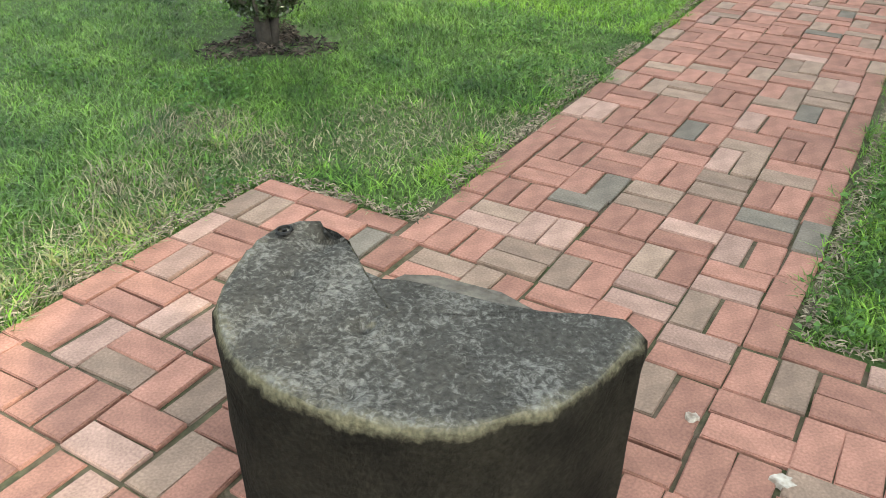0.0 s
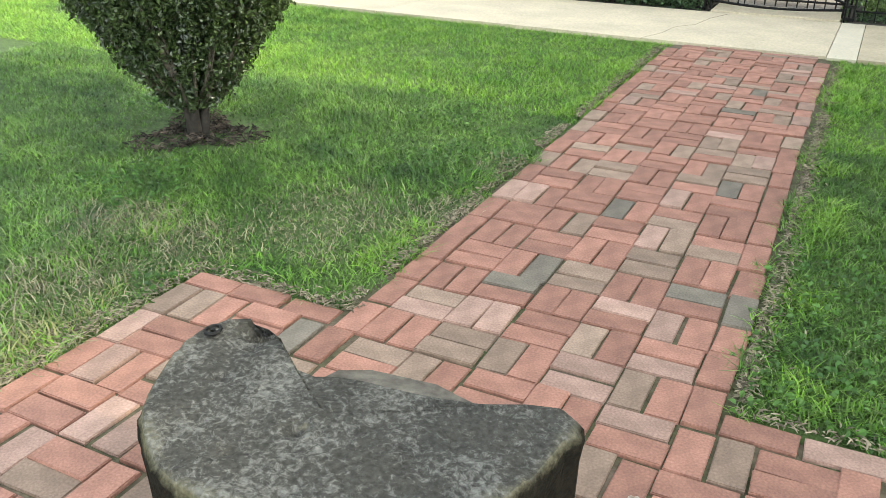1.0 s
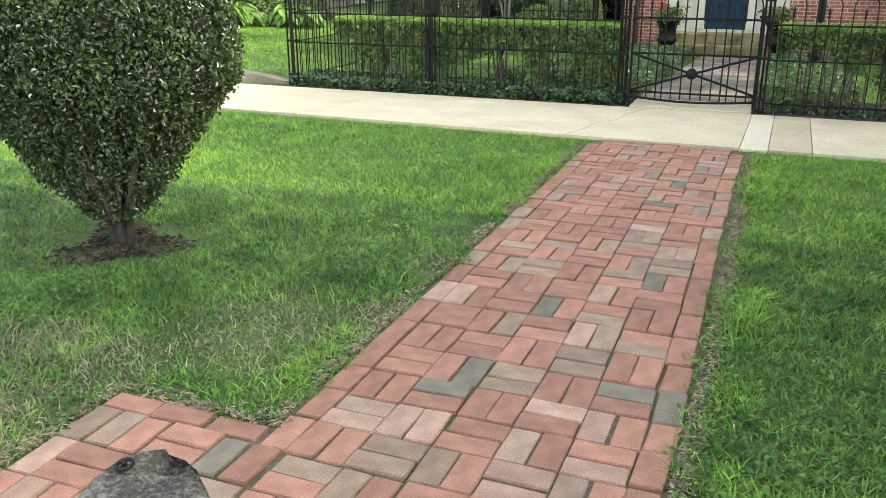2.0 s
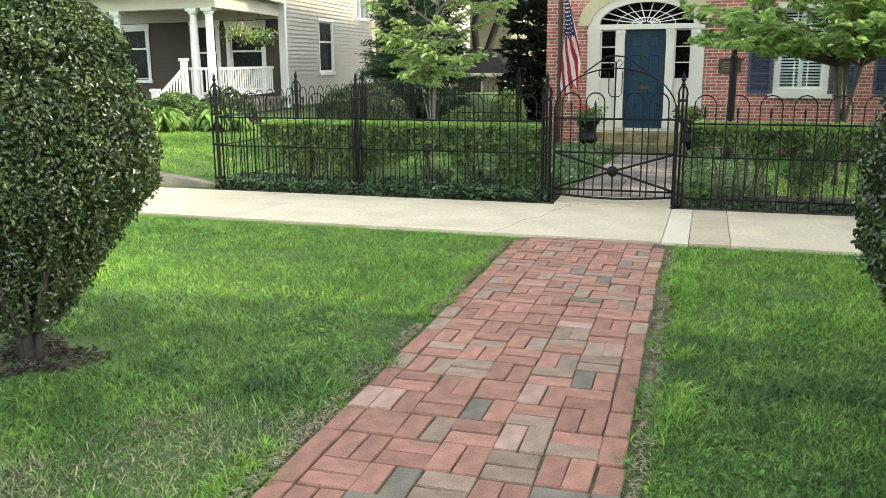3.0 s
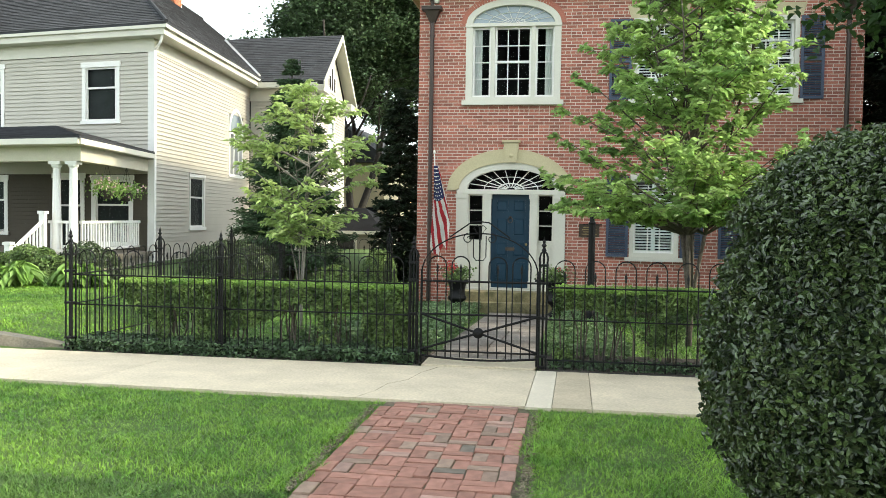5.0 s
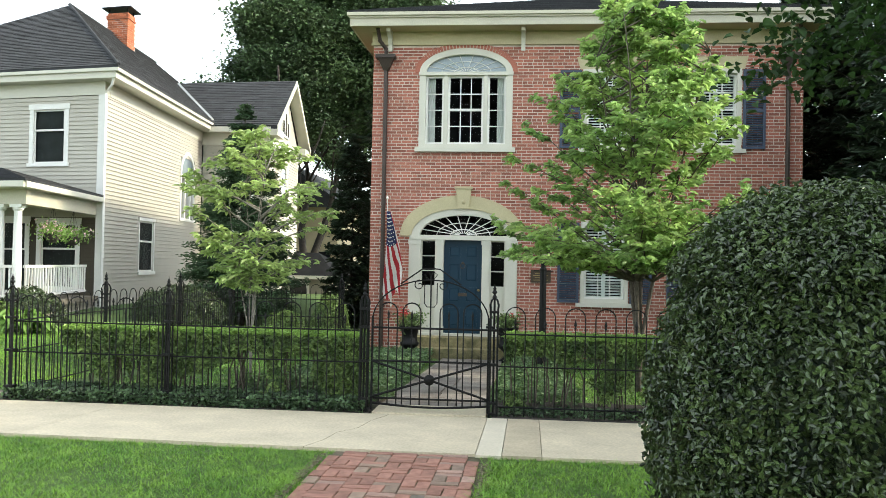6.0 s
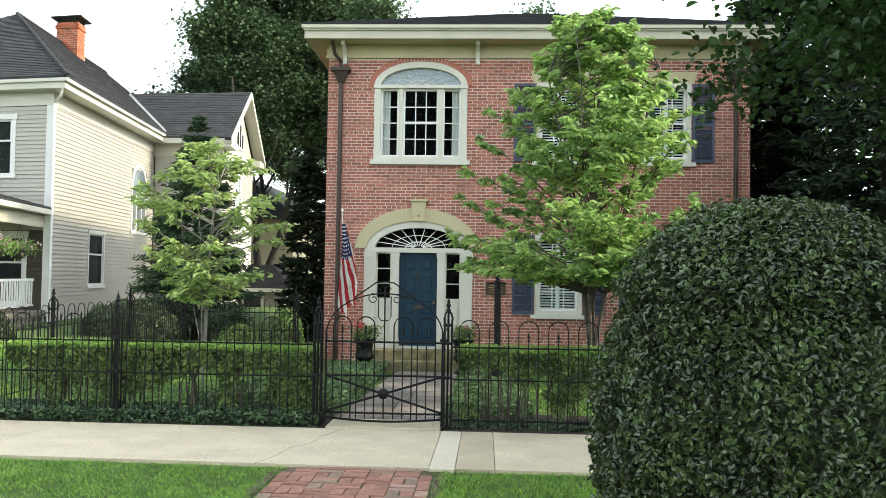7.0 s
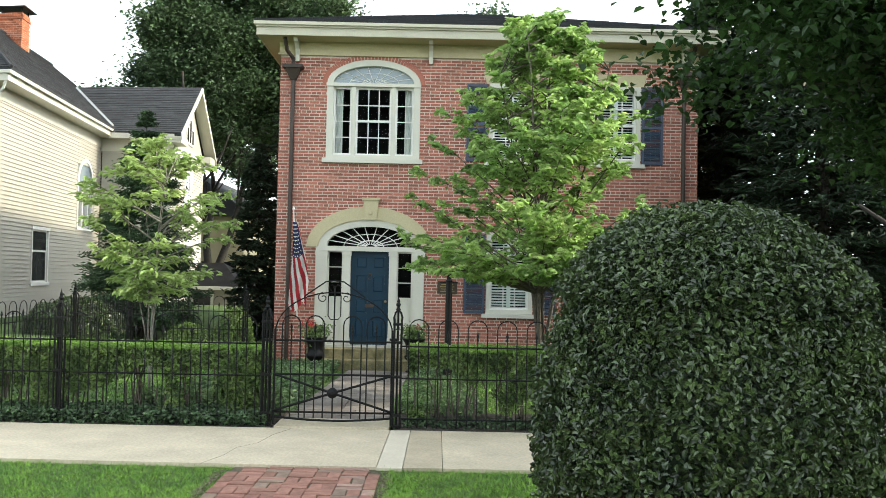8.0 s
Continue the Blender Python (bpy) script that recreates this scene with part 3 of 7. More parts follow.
def stone_mat():
    """Dark sooty sandstone with its side shade put into the near-black base; pale lichen follows the worn edge by
    surface height and noise.
    """
    m = mat("weathered_stone", (0.02, 0.0175, 0.013), 0.95, 0.5, 6, (0.006, 0.0055, 0.0045), bump=1.0, bscale=70, fine=90, spec=0.05)
    nt = m.node_tree
    n, lk = nt.nodes, nt.links.new
    h = [k for k in n if k.bl_idname == "ShaderNodeHueSaturation"][0]
    ramp = [k for k in n if k.bl_idname == "ShaderNodeValToRGB"][0]
    geo = n.new("ShaderNodeNewGeometry")
    sep = n.new("ShaderNodeSeparateXYZ")
    lk(geo.outputs["Position"], sep.inputs[0])
    # band of lichen just under the rim of the round face
    mr = n.new("ShaderNodeMapRange")
    mr.inputs[1].default_value, mr.inputs[2].default_value = 0.425, 0.466
    lk(sep.outputs[2], mr.inputs[0])
    up = n.new("ShaderNodeSeparateXYZ")
    lk(geo.outputs["Normal"], up.inputs[0])
    side = n.new("ShaderNodeMapRange")
    side.inputs[1].default_value, side.inputs[2].default_value = 0.72, 0.99
    side.inputs[3].default_value, side.inputs[4].default_value = 1, 0
    lk(up.outputs[2], side.inputs[0])
    mu = n.new("ShaderNodeMath")
    mu.operation = "MULTIPLY"
    flat = n.new("ShaderNodeCombineXYZ")
    lk(sep.outputs[0], flat.inputs[0]), lk(sep.outputs[1], flat.inputs[1])
    dist = n.new("ShaderNodeVectorMath")
    dist.operation = "DISTANCE"
    dist.inputs[1].default_value = (0.01, -5.985, 0)
    lk(flat.outputs[0], dist.inputs[0])
    rad = n.new("ShaderNodeMapRange")
    rad.inputs[1].default_value, rad.inputs[2].default_value = 0.37, 0.44
    lk(dist.outputs["Value"], rad.inputs[0])
    edge = n.new("ShaderNodeMath")
    edge.operation = "MAXIMUM"
    lk(side.outputs[0], edge.inputs[0]), lk(rad.outputs[0], edge.inputs[1])
    lk(mr.outputs[0], mu.inputs[0]), lk(edge.outputs[0], mu.inputs[1])
    nz = n.new("ShaderNodeTexNoise")
    nz.inputs["Roughness"].default_value = 0.7
    nz.inputs["Scale"].default_value, nz.inputs["Detail"].default_value = 55, 12
    lk(geo.outputs["Position"], nz.inputs["Vector"])
    ad = n.new("ShaderNodeMath")
    ad.operation = "ADD"
    blot = n.new("ShaderNodeTexNoise")
    blot.inputs["Scale"].default_value, blot.inputs["Detail"].default_value = 7, 3
    lk(geo.outputs["Position"], blot.inputs["Vector"])
    bl = n.new("ShaderNodeMath")
    bl.operation = "MULTIPLY_ADD"
    bl.inputs[1].default_value, bl.inputs[2].default_value = 1.5, -0.68
    lk(blot.outputs["Fac"], bl.inputs[0])
    rim_n = n.new("ShaderNodeMath")
    rim_n.operation = "ADD"
    lk(nz.outputs["Fac"], rim_n.inputs[0]), lk(bl.outputs[0], rim_n.inputs[1])
    lk(mu.outputs[0], ad.inputs[0]), lk(rim_n.outputs[0], ad.inputs[1])
    th = n.new("ShaderNodeMapRange")
    th.inputs[1].default_value, th.inputs[2].default_value = 1.08, 1.55
    th.inputs[4].default_value = 0.78
    lk(ad.outputs[0], th.inputs[0])
    mix = n.new("ShaderNodeMixRGB")
    mix.inputs[2].default_value = (0.135, 0.124, 0.08, 1)
    lk(th.outputs[0], mix.inputs[0]), lk(ramp.outputs[0], mix.inputs[1])
    # thin pale lichen flecks over the top, plus a paler floor on upward faces: their light put into the colour
    v = n.new("ShaderNodeTexNoise")
    v.inputs["Scale"].default_value, v.inputs["Detail"].default_value, v.inputs["Distortion"].default_value = 58, 12, 0.6
    v.inputs["Roughness"].default_value = 0.78
    lk(geo.outputs["Position"], v.inputs["Vector"])
    vr = n.new("ShaderNodeMapRange")
    vr.inputs[1].default_value, vr.inputs[2].default_value, vr.inputs[4].default_value = 0.49, 0.62, 0.9
    vr.inputs[3].default_value = 0.27
    wide = n.new("ShaderNodeMath")
    wide.operation = "MULTIPLY_ADD"
    wide.inputs[1].default_value, wide.inputs[2].default_value = 0.35, -0.175
    lk(blot.outputs["Fac"], wide.inputs[0])
    both = n.new("ShaderNodeMath")
    both.operation = "ADD"
    lk(v.outputs["Fac"], both.inputs[0]), lk(wide.outputs[0], both.inputs[1])
    lk(both.outputs[0], vr.inputs[0])
    upm = n.new("ShaderNodeMath")
    upm.operation = "MULTIPLY"
    upr = n.new("ShaderNodeMapRange")
    upr.inputs[1].default_value, upr.inputs[2].default_value = 0.5, 0.9
    lk(up.outputs[2], upr.inputs[0])
    lk(vr.outputs[0], upm.inputs[0]), lk(upr.outputs[0], upm.inputs[1])
    mix2 = n.new("ShaderNodeMixRGB")
    mix2.inputs[2].default_value = (0.165, 0.163, 0.147, 1)
    lk(upm.outputs[0], mix2.inputs[0]), lk(mix.outputs[0], mix2.inputs[1])
    lk(mix2.outputs[0], h.inputs["Color"])
    return m


upping_stone()


# ---------------------------------------------------------------- clipped bushes
def clipped_bush(bx, by, seed, lab, foot):
    r = np.random.default_rng(seed)
    ob = empty("clipped_bush", lab, "bush", "clipped bushes flanking the path")
    ob.location = (bx, by, 0)

    def rad(z):
        t = (z - 0.17) / 1.73
        return 0.705 * max(0.0, min(1.0, t * 1.88 + foot)) ** 0.95 * math.sqrt(max(0.0, 1 - max(0.0, (t - 0.42) / 0.58) ** 2.6)) if 0 <= t <= 1 else 0.0

    k = 60000
    z = r.uniform(0.17, 1.9, k * 2)
    a = r.uniform(0, 6.2832, k * 2)
    R = np.array([rad(q) for q in z])
    keep = r.uniform(0, 0.72, k * 2) < R + 0.1
    z, a, R = z[keep][:k], a[keep][:k], R[keep][:k]
    depth = r.beta(1.1, 2.6, len(z)) * 0.24
    lump = np.array([noise.noise(Vector((math.cos(q) * 2.6, math.sin(q) * 2.6, w * 2.6 + seed))) for q, w in zip(a, z)]) * 0.05
    lump += np.array([noise.noise(Vector((math.cos(q) * 9, math.sin(q) * 9, w * 9 + seed))) for q, w in zip(a, z)]) * 0.05
    Rr = np.maximum(R + lump - depth, 0.02)
    c = np.stack([np.cos(a) * Rr, np.sin(a) * Rr, z + r.normal(0, 0.012, len(z))], 1)
    nn = np.stack([np.cos(a), np.sin(a), (z - 1.0) * 0.9 + 0.35], 1) + r.normal(0, 0.75, (len(z), 3))
    part("crown", leaves_mesh("crown", c, nn, 0.028, 0.0175, r), M_BOX, ob)
    # cap of the crown
    k = 9500
    q = np.sqrt(r.uniform(0, 1, k)) * 0.62
    a = r.uniform(0, 6.2832, k)
    zt = 1.9 - 0.5 * (q / 0.72) ** 2.6 + r.normal(0, 0.02, k)
    c = np.stack([np.cos(a) * q, np.sin(a) * q, zt], 1)
    nn = np.stack([np.cos(a) * q, np.sin(a) * q, np.full(k, 0.8)], 1) + r.normal(0, 0.5, (k, 3))
    part("crown_top", leaves_mesh("crown_top", c, nn, 0.028, 0.0175, r), M_BOX, ob)
    # dark inner twigs
    bm = bmesh.new()
    for i in range(6):
        t = i * 1.05 + r.uniform(0, 0.5)
        tube(bm, [(0.03 * math.cos(t), 0.03 * math.sin(t), -0.05), (0.05 * math.cos(t), 0.05 * math.sin(t), 0.12), (0.12 * math.cos(t + 0.4), 0.12 * math.sin(t + 0.4), 0.26)], [0.034, 0.026, 0.02], 8)
    part("trunk", bm, M_BARKD, ob, smooth=True)
    bm = bmesh.new()
    for i in range(46):
        t, e = r.uniform(0, 6.28), r.uniform(0.25, 1.3)
        L = r.uniform(0.5, 0.75)
        p0 = Vector((0.08 * math.cos(t), 0.08 * math.sin(t), 0.18))
        d = Vector((math.cos(t) * math.cos(e), math.sin(t) * math.cos(e), math.sin(e)))
        p2 = p0 + d * L * (1.9 if e > 1.0 else 1.1)
        rr = rad(p2.z) * 0.9
        h = math.hypot(p2.x, p2.y)
        if h > rr > 0:
            p2.x, p2.y = p2.x * rr / h, p2.y * rr / h
        tube(bm, [p0, p0.lerp(p2, 0.5) + Vector((0, 0, -0.05)), p2], [0.018, 0.012, 0.005], 5)
    part("branching", bm, M_BARK, ob)
    # Solid near-black core: shade between the inner leaves, put in as a shape.
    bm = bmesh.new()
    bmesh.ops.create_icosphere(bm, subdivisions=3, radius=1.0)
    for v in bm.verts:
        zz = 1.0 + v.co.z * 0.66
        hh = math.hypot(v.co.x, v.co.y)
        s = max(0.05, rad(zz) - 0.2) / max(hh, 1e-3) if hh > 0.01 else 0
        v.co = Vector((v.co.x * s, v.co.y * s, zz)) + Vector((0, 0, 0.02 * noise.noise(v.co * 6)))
    part("inner_shade", bm, M_YEW, ob, "dark solid core that stands for shade inside the bush")
    return ob


clipped_bush(-2.47, -3.7, 3, "dark green clipped egg-shaped holly bush on a short trunk in mulch", 0.2)
clipped_bush(2.1, -3.65, 8, "large dark green clipped holly bush beside the brick path", 0.33)


def mulch_ring(cx, cy, seed):
    r = np.random.default_rng(seed)
    k = 1000
    a = r.uniform(0, 6.2832, k)
    q = np.sqrt(r.uniform(0, 1, k)) * (0.31 + 0.12 * np.sin(a * 3 + 1))
    c = np.stack([cx + np.cos(a) * q, cy + np.sin(a) * q, r.uniform(-0.015, 0.02, k)], 1)
    nn = np.stack([r.normal(0, 0.35, k), r.normal(0, 0.35, k), np.ones(k)], 1)
    tagged(mesh_ob("bark_mulch", leaves_mesh("bark_mulch", c, nn, 0.045, 0.011, r), M_MULCH), "dark brown bark mulch round the bush trunk", "mulch", kind="stuff")


mulch_ring(-2.47, -3.7, 1)
mulch_ring(2.1, -3.65, 2)


# ---------------------------------------------------------------- hedge and ivy
def hedge(x0, x1, y0, y1, top, seed, lab, gap=None):
    r = np.random.default_rng(seed)
    ob = empty("hedge", lab, "hedge", "privet hedges behind the fence")
    W, D = x1 - x0, y1 - y0
    kt, kf = int(W * D * 4200), int(W * 3600)
    c = [np.stack([r.uniform(x0, x1, kt), r.uniform(y0, y1, kt), top - r.beta(1.1, 4, kt) * 0.1 + r.normal(0, 0.01, kt)], 1)]
    nn = [np.stack([r.normal(0, 0.5, kt), r.normal(0, 0.5, kt), np.ones(kt)], 1)]
    for yy, s in ((y0, -1), (y1, 1)):
        k = kf if s < 0 else kf // 3
        z = top - (top + 0.05) * r.beta(0.9, 1.5, k)
        c.append(np.stack([r.uniform(x0, x1, k), yy - s * r.beta(1.1, 3, k) * 0.24 + r.normal(0, 0.02, k), z], 1))
        nn.append(np.stack([r.normal(0, 0.6, k), np.full(k, float(s)), r.normal(0.35, 0.5, k)], 1))
    for xx, s in ((x0, -1), (x1, 1)):
        k = int(D * 4200)
        c.append(np.stack([xx - s * r.beta(1.1, 3, k) * 0.2, r.uniform(y0, y1, k), top - (top + 0.05) * r.beta(0.9, 1.25, k)], 1))
        nn.append(np.stack([np.full(k, float(s)), r.normal(0, 0.6, k), r.normal(0.35, 0.5, k)], 1))
    c, nn = np.concatenate(c), np.concatenate(nn)
    hole = np.array([noise.noise(Vector((p[0] * 2.2, 3.3, p[2] * 2.2))) for p in c])
    keep = ~((hole > 0.1) & (c[:, 2] < top - 0.22)) & ((c[:, 2] > 0.22) | (hole < -0.12))
    if gap:
        keep &= ~((c[:, 0] > gap[0]) & (c[:, 0] < gap[1]) & (c[:, 2] < 0.42) & (c[:, 2] > 0.0))
    high = c[:, 2] > top - 0.035
    part("foliage", leaves_mesh("foliage", c[keep & ~high], nn[keep & ~high], 0.052, 0.03, r), M_HEDGE, ob)
    part("fresh_growth", leaves_mesh("fresh_growth", c[keep & high], nn[keep & high], 0.046, 0.026, r), M_FRESH, ob, "bright new leaves on the clipped top")
    bm = bmesh.new()
    for i in range(int(W * 14)):
        x, y = r.uniform(x0 + 0.05, x1 - 0.05), r.uniform(y0 + 0.1, y1 - 0.1)
        tube(bm, [(x, y, -0.15), (x + r.normal(0, 0.04), y + r.normal(0, 0.04), 0.3), (x + r.normal(0, 0.1), y + r.normal(0, 0.1), top - 0.06)], [0.012, 0.009, 0.004], 5)
    tagged(part("stem_clump", bm, M_BARK, ob), kind="stuff")
    return ob


hedge(-4.6, -0.98, 2.62, 3.25, 0.76, 11, "trimmed green privet hedge behind the iron fence", (-3.95, -3.62))
hedge(0.68, 7.2, 2.62, 3.25, 0.79, 12, "trimmed green privet hedge behind the iron fence")


def ground_cover(name, lab, x0, x1, y0, y1, k, size, m, zr, seed, cond=None):
    r = np.random.default_rng(seed)
    x, y = r.uniform(x0, x1, k), r.uniform(y0, y1, k)
    if cond:
        ok = cond(x, y)
        x, y = x[ok], y[ok]
    k = len(x)
    z = np.array([max(ground_z(a, b), -0.09 if b < 3.5 else -1) for a, b in zip(x, y)]) + r.uniform(zr[0], zr[1], k)
    c = np.stack([x, y, z], 1)
    nn = np.stack([r.normal(0, 0.6, k), r.normal(-0.2, 0.6, k), np.ones(k)], 1)
    return tagged(mesh_ob(name, leaves_mesh(name, c, nn, size, size * 0.75, r), m), lab, "plants", kind="stuff")


ground_cover("ivy", "dark glossy ivy along the foot of the fence", -5.1, -0.85, 2.24, 3.0, 9500, 0.048, M_IVY, (0.0, 0.16), 21)
ground_cover("ivy", "ivy and low plants under the hedge", 0.62, 7, 2.35, 2.85, 4200, 0.045, M_IVY, (-0.01, 0.08), 22)
ground_cover("periwinkle", "pale green ground cover beside the slate walk", -2.6, -0.62, 2.9, 10.8, 9000, 0.07, M_PERI, (0.02, 0.26), 23,
             lambda x, y: x < -0.72 - 0.04 * (y - 2.9))
ground_cover("periwinkle", "ground cover beside the slate walk", 0.5, 1.6, 3.2, 10.8, 3500, 0.07, M_PERI, (0.0, 0.18), 24)


# ---------------------------------------------------------------- iron fence
FY = 2.38


def hoop_mesh():
    bm = bmesh.new()
    w, top = 0.108, 1.13
    pts = [(-w, 0, -0.11), (-w, 0, 0.5), (-w, 0, top - w)] + [(-w * math.cos(math.pi * i / 8), 0, top - w + w * math.sin(math.pi * i / 8)) for i in range(1, 8)] + [(w, 0, top - w), (w, 0, 0.5), (w, 0, -0.11)]
    tube(bm, pts, 0.0068, 5)
    me = bpy.data.meshes.new("hoop")
    bm.to_mesh(me), bm.free()
    me.materials.append(M_IRON)
    return me


def spear_mesh():
    bm = bmesh.new()
    tube(bm, [(0, 0, -0.11), (0, 0, 0.92)], 0.006, 5)
    lathe(bm, [(0.007, 0.9), (0.014, 0.915), (0.008, 0.93), (0.017, 0.95), (0.009, 0.985), (0.001, 1.01)], sides=6)
    me = bpy.data.meshes.new("spear")
    bm.to_mesh(me), bm.free()
    me.materials.append(M_IRON)
    return me


HOOP, SPEAR = hoop_mesh(), spear_mesh()


def fence_post(x, y, parent, big=True):
    bm = bmesh.new()
    s = 0.04 if big else 0.032
    for dx in (-s, s):
        for dy in (-s, s):
            tube(bm, [(x + dx, y + dy, -0.12), (x + dx, y + dy, 1.1), (x + dx * 1.15, y + dy * 1.15, 1.15), (x + dx * 0.8, y + dy * 0.8, 1.2), (x, y, 1.235)], 0.011, 5)
    for z in (-0.06, 0.06, 0.48, 0.86, 1.06):
        box(bm, x - s - 0.013, x + s + 0.013, y - s - 0.013, y + s + 0.013, z, z + 0.025)
    lathe(bm, [(0.012, -0.1), (0.012, 1.22), (0.03, 1.235), (0.02, 1.25), (0.012, 1.265), (0.03, 1.29), (0.014, 1.315), (0.02, 1.33), (0.006, 1.36), (0.001, 1.39)], x, y, 8)
    part("post", bm, M_IRON, parent, "clustered iron post with a spear finial")


def fence_run(name, a, b, posts, lab, skip_ends=0.07):
    ob = empty(name, lab, "fence", "black iron hoop-top fence")
    a, b = Vector((*a, 0)), Vector((*b, 0))
    L = (b - a).length
    d = (b - a) / L
    rot = math.atan2(d.y, d.x)
    n = max(1, round((L - 2 * skip_ends) / 0.31))
    pitch = (L - 2 * skip_ends) / n
    for i in range(n):
        p = a + d * (skip_ends + pitch * (i + 0.5))
        for nm, me in (("hoop", HOOP), ("spear", SPEAR)):
            o = new(nm, me)
            o.parent = ob
            o.location, o.rotation_euler = (p.x, p.y, 0), (0, 0, rot)
    for z, t in ((0.03, 0.009), (0.475, 0.008), (0.83, 0.009)):
        bm = bmesh.new()
        tube(bm, [a + Vector((0, 0, z)) + d * 0.03, b + Vector((0, 0, z)) - d * 0.03], t, 4)
        part("rail", bm, M_IRON, ob)
    for x, y in posts:
        fence_post(x, y, ob)
    return ob


LABF = "black wrought-iron fence panel with hoop tops and spears"
fence_run("fence", (-5.07, FY), (-3.17, FY), [(-5.07, FY), (-3.17, FY)], LABF)
fence_run("fence", (-3.17, FY), (-0.88, FY), [(-0.88, FY)], LABF)
fence_run("fence", (0.57, FY), (3.0, FY), [(0.57, FY), (3.0, FY)], LABF)
fence_run("fence", (3.0, FY), (5.4, FY), [(5.4, FY)], LABF)
fence_run("fence", (5.4, FY), (7.6, FY), [(7.6, FY)], LABF)
fence_run("fence", (-5.07, FY), (-5.07, 4.6), [(-5.07, 4.6)], "black wrought-iron side fence with hoop tops")
fence_run("fence", (-5.07, 4.6), (-5.07, 7.2), [(-5.07, 7.2)], "black wrought-iron side fence with hoop tops")
fence_run("fence", (-5.07, 7.2), (-5.07, 9.8), [(-5.07, 9.8)], "black wrought-iron side fence with hoop tops")
fence_run("fence", (-5.07, 9.8), (-2.8, 9.8), [(-2.8, 9.8)], "black wrought-iron cross fence with hoop tops")


def gate():
    ob = empty("iron_gate", "black wrought-iron garden gate with cross brace and scrolled overthrow, closed", "gate")
    x0, x1, y = -0.79, 0.51, FY
    cx = (x0 + x1) / 2

    def bar(name, pts, r, sides=5, lab=""):
        bm = bmesh.new()
        tube(bm, pts, r, sides)
        return part(name, bm, M_IRON, ob, lab)

    bar("stile", [(x0, y, -0.05), (x0, y, 1.0)], 0.014)
    bar("stile", [(x1, y, -0.05), (x1, y, 1.0)], 0.014)
    for z in (0.87, 0.5, 0.085):
        bar("rail", [(x0, y, z), (x1, y, z)], 0.011, 4)
    bar("bottom_rail", [(x0 + (x1 - x0) * i / 12, y, 0.03 - 0.035 * math.sin(math.pi * i / 12)) for i in range(13)], 0.013)
    bar("brace", [(x0, y - 0.012, 0.5), (x1, y - 0.012, 0.1)], 0.013)
    bar("brace", [(x0, y - 0.016, 0.1), (x1, y - 0.016, 0.5)], 0.013)
    bm = bmesh.new()
    lathe(bm, [(0.05, -0.018), (0.06, -0.01), (0.06, 0.01), (0.035, 0.02), (0.02, 0.028)], sides=14)
    bmesh.ops.transform(bm, matrix=Matrix.Translation((cx, y - 0.01, 0.3)) @ Matrix.Rotation(radians(90), 4, "X"), verts=bm.verts)
    part("medallion", bm, M_IRON, ob, "round iron boss where the braces cross")
    # hooped pickets: two hoops either side of the middle bar
    for c in (-0.42, -0.185, 0.185, 0.42):
        w = 0.1
        xx = cx + c * 1.12
        bm = bmesh.new()
        tube(bm, [(xx - w, y, 0.02), (xx - w, y, 1.05)] + [(xx - w * math.cos(math.pi * i / 8), y, 1.05 + w * math.sin(math.pi * i / 8)) for i in range(1, 8)] + [(xx + w, y, 1.05), (xx + w, y, 0.02)], 0.008, 5)
        part("hoop", bm, M_IRON, ob)
        bm = bmesh.new()
        tube(bm, [(xx, y, 0.02), (xx, y, 0.98)], 0.007, 5)
        lathe(bm, [(0.007, 0.97), (0.015, 0.985), (0.008, 1.0), (0.016, 1.02), (0.001, 1.07)], xx, y, 6)
        part("spear", bm, M_IRON, ob)
    bar("middle_bar", [(cx, y, 0.02), (cx, y, 1.48)], 0.009)
    # overthrow: a flat arch with a gabled scroll above it
    hw = (x1 - x0) / 2
    bar("overthrow", [(cx - hw * math.cos(math.pi * i / 20), y, 0.95 + 0.46 * math.sin(math.pi * i / 20)) for i in range(21)], 0.0085, 6)
    bar("scroll_gable", [(cx - 0.34, y, 1.36), (cx - 0.2, y, 1.46), (cx - 0.1, y, 1.53), (cx, y, 1.54), (cx + 0.1, y, 1.53), (cx + 0.2, y, 1.46), (cx + 0.34, y, 1.36)], 0.008)
    for s in (-1, 1):
        spiral = []
        for i in range(22):
            a = i / 21 * 4.6 * math.pi / 2
            r = 0.06 - 0.045 * i / 21
            spiral.append((cx + s * (0.13 + r * math.sin(a)), y, 1.35 + r * math.cos(a)))
        bar("scroll", spiral, 0.006)
        bar("scroll", [(cx + s * 0.02, y, 1.4), (cx + s * 0.07, y, 1.47), (cx + s * 0.03, y, 1.5), (cx, y, 1.46)], 0.006)
        bar("drop", [(cx + s * 0.07, y, 1.38), (cx + s * 0.07, y, 1.15), (cx + s * 0.04, y, 1.11), (cx, y, 1.11)], 0.006)
    bm = bmesh.new()
    box(bm, x1 - 0.03, x1 + 0.06, y - 0.03, y + 0.01, 0.89, 0.915)
    box(bm, x1 + 0.0, x1 + 0.015, y - 0.045, y - 0.02, 0.86, 0.98)
    part("latch", bm, M_IRON, ob)


gate()


# ---------------------------------------------------------------- brick house
WY = 11.9            # face of the brick front
HX0, HX1, HB, HT = -2.64, 6.75, -0.6, 6.52
DOORC = -0.535


def ell(cx, half, z0, rise):
    return lambda x: z0 + rise * math.sqrt(max(0.0, 1 - ((x - cx) / half) ** 2))


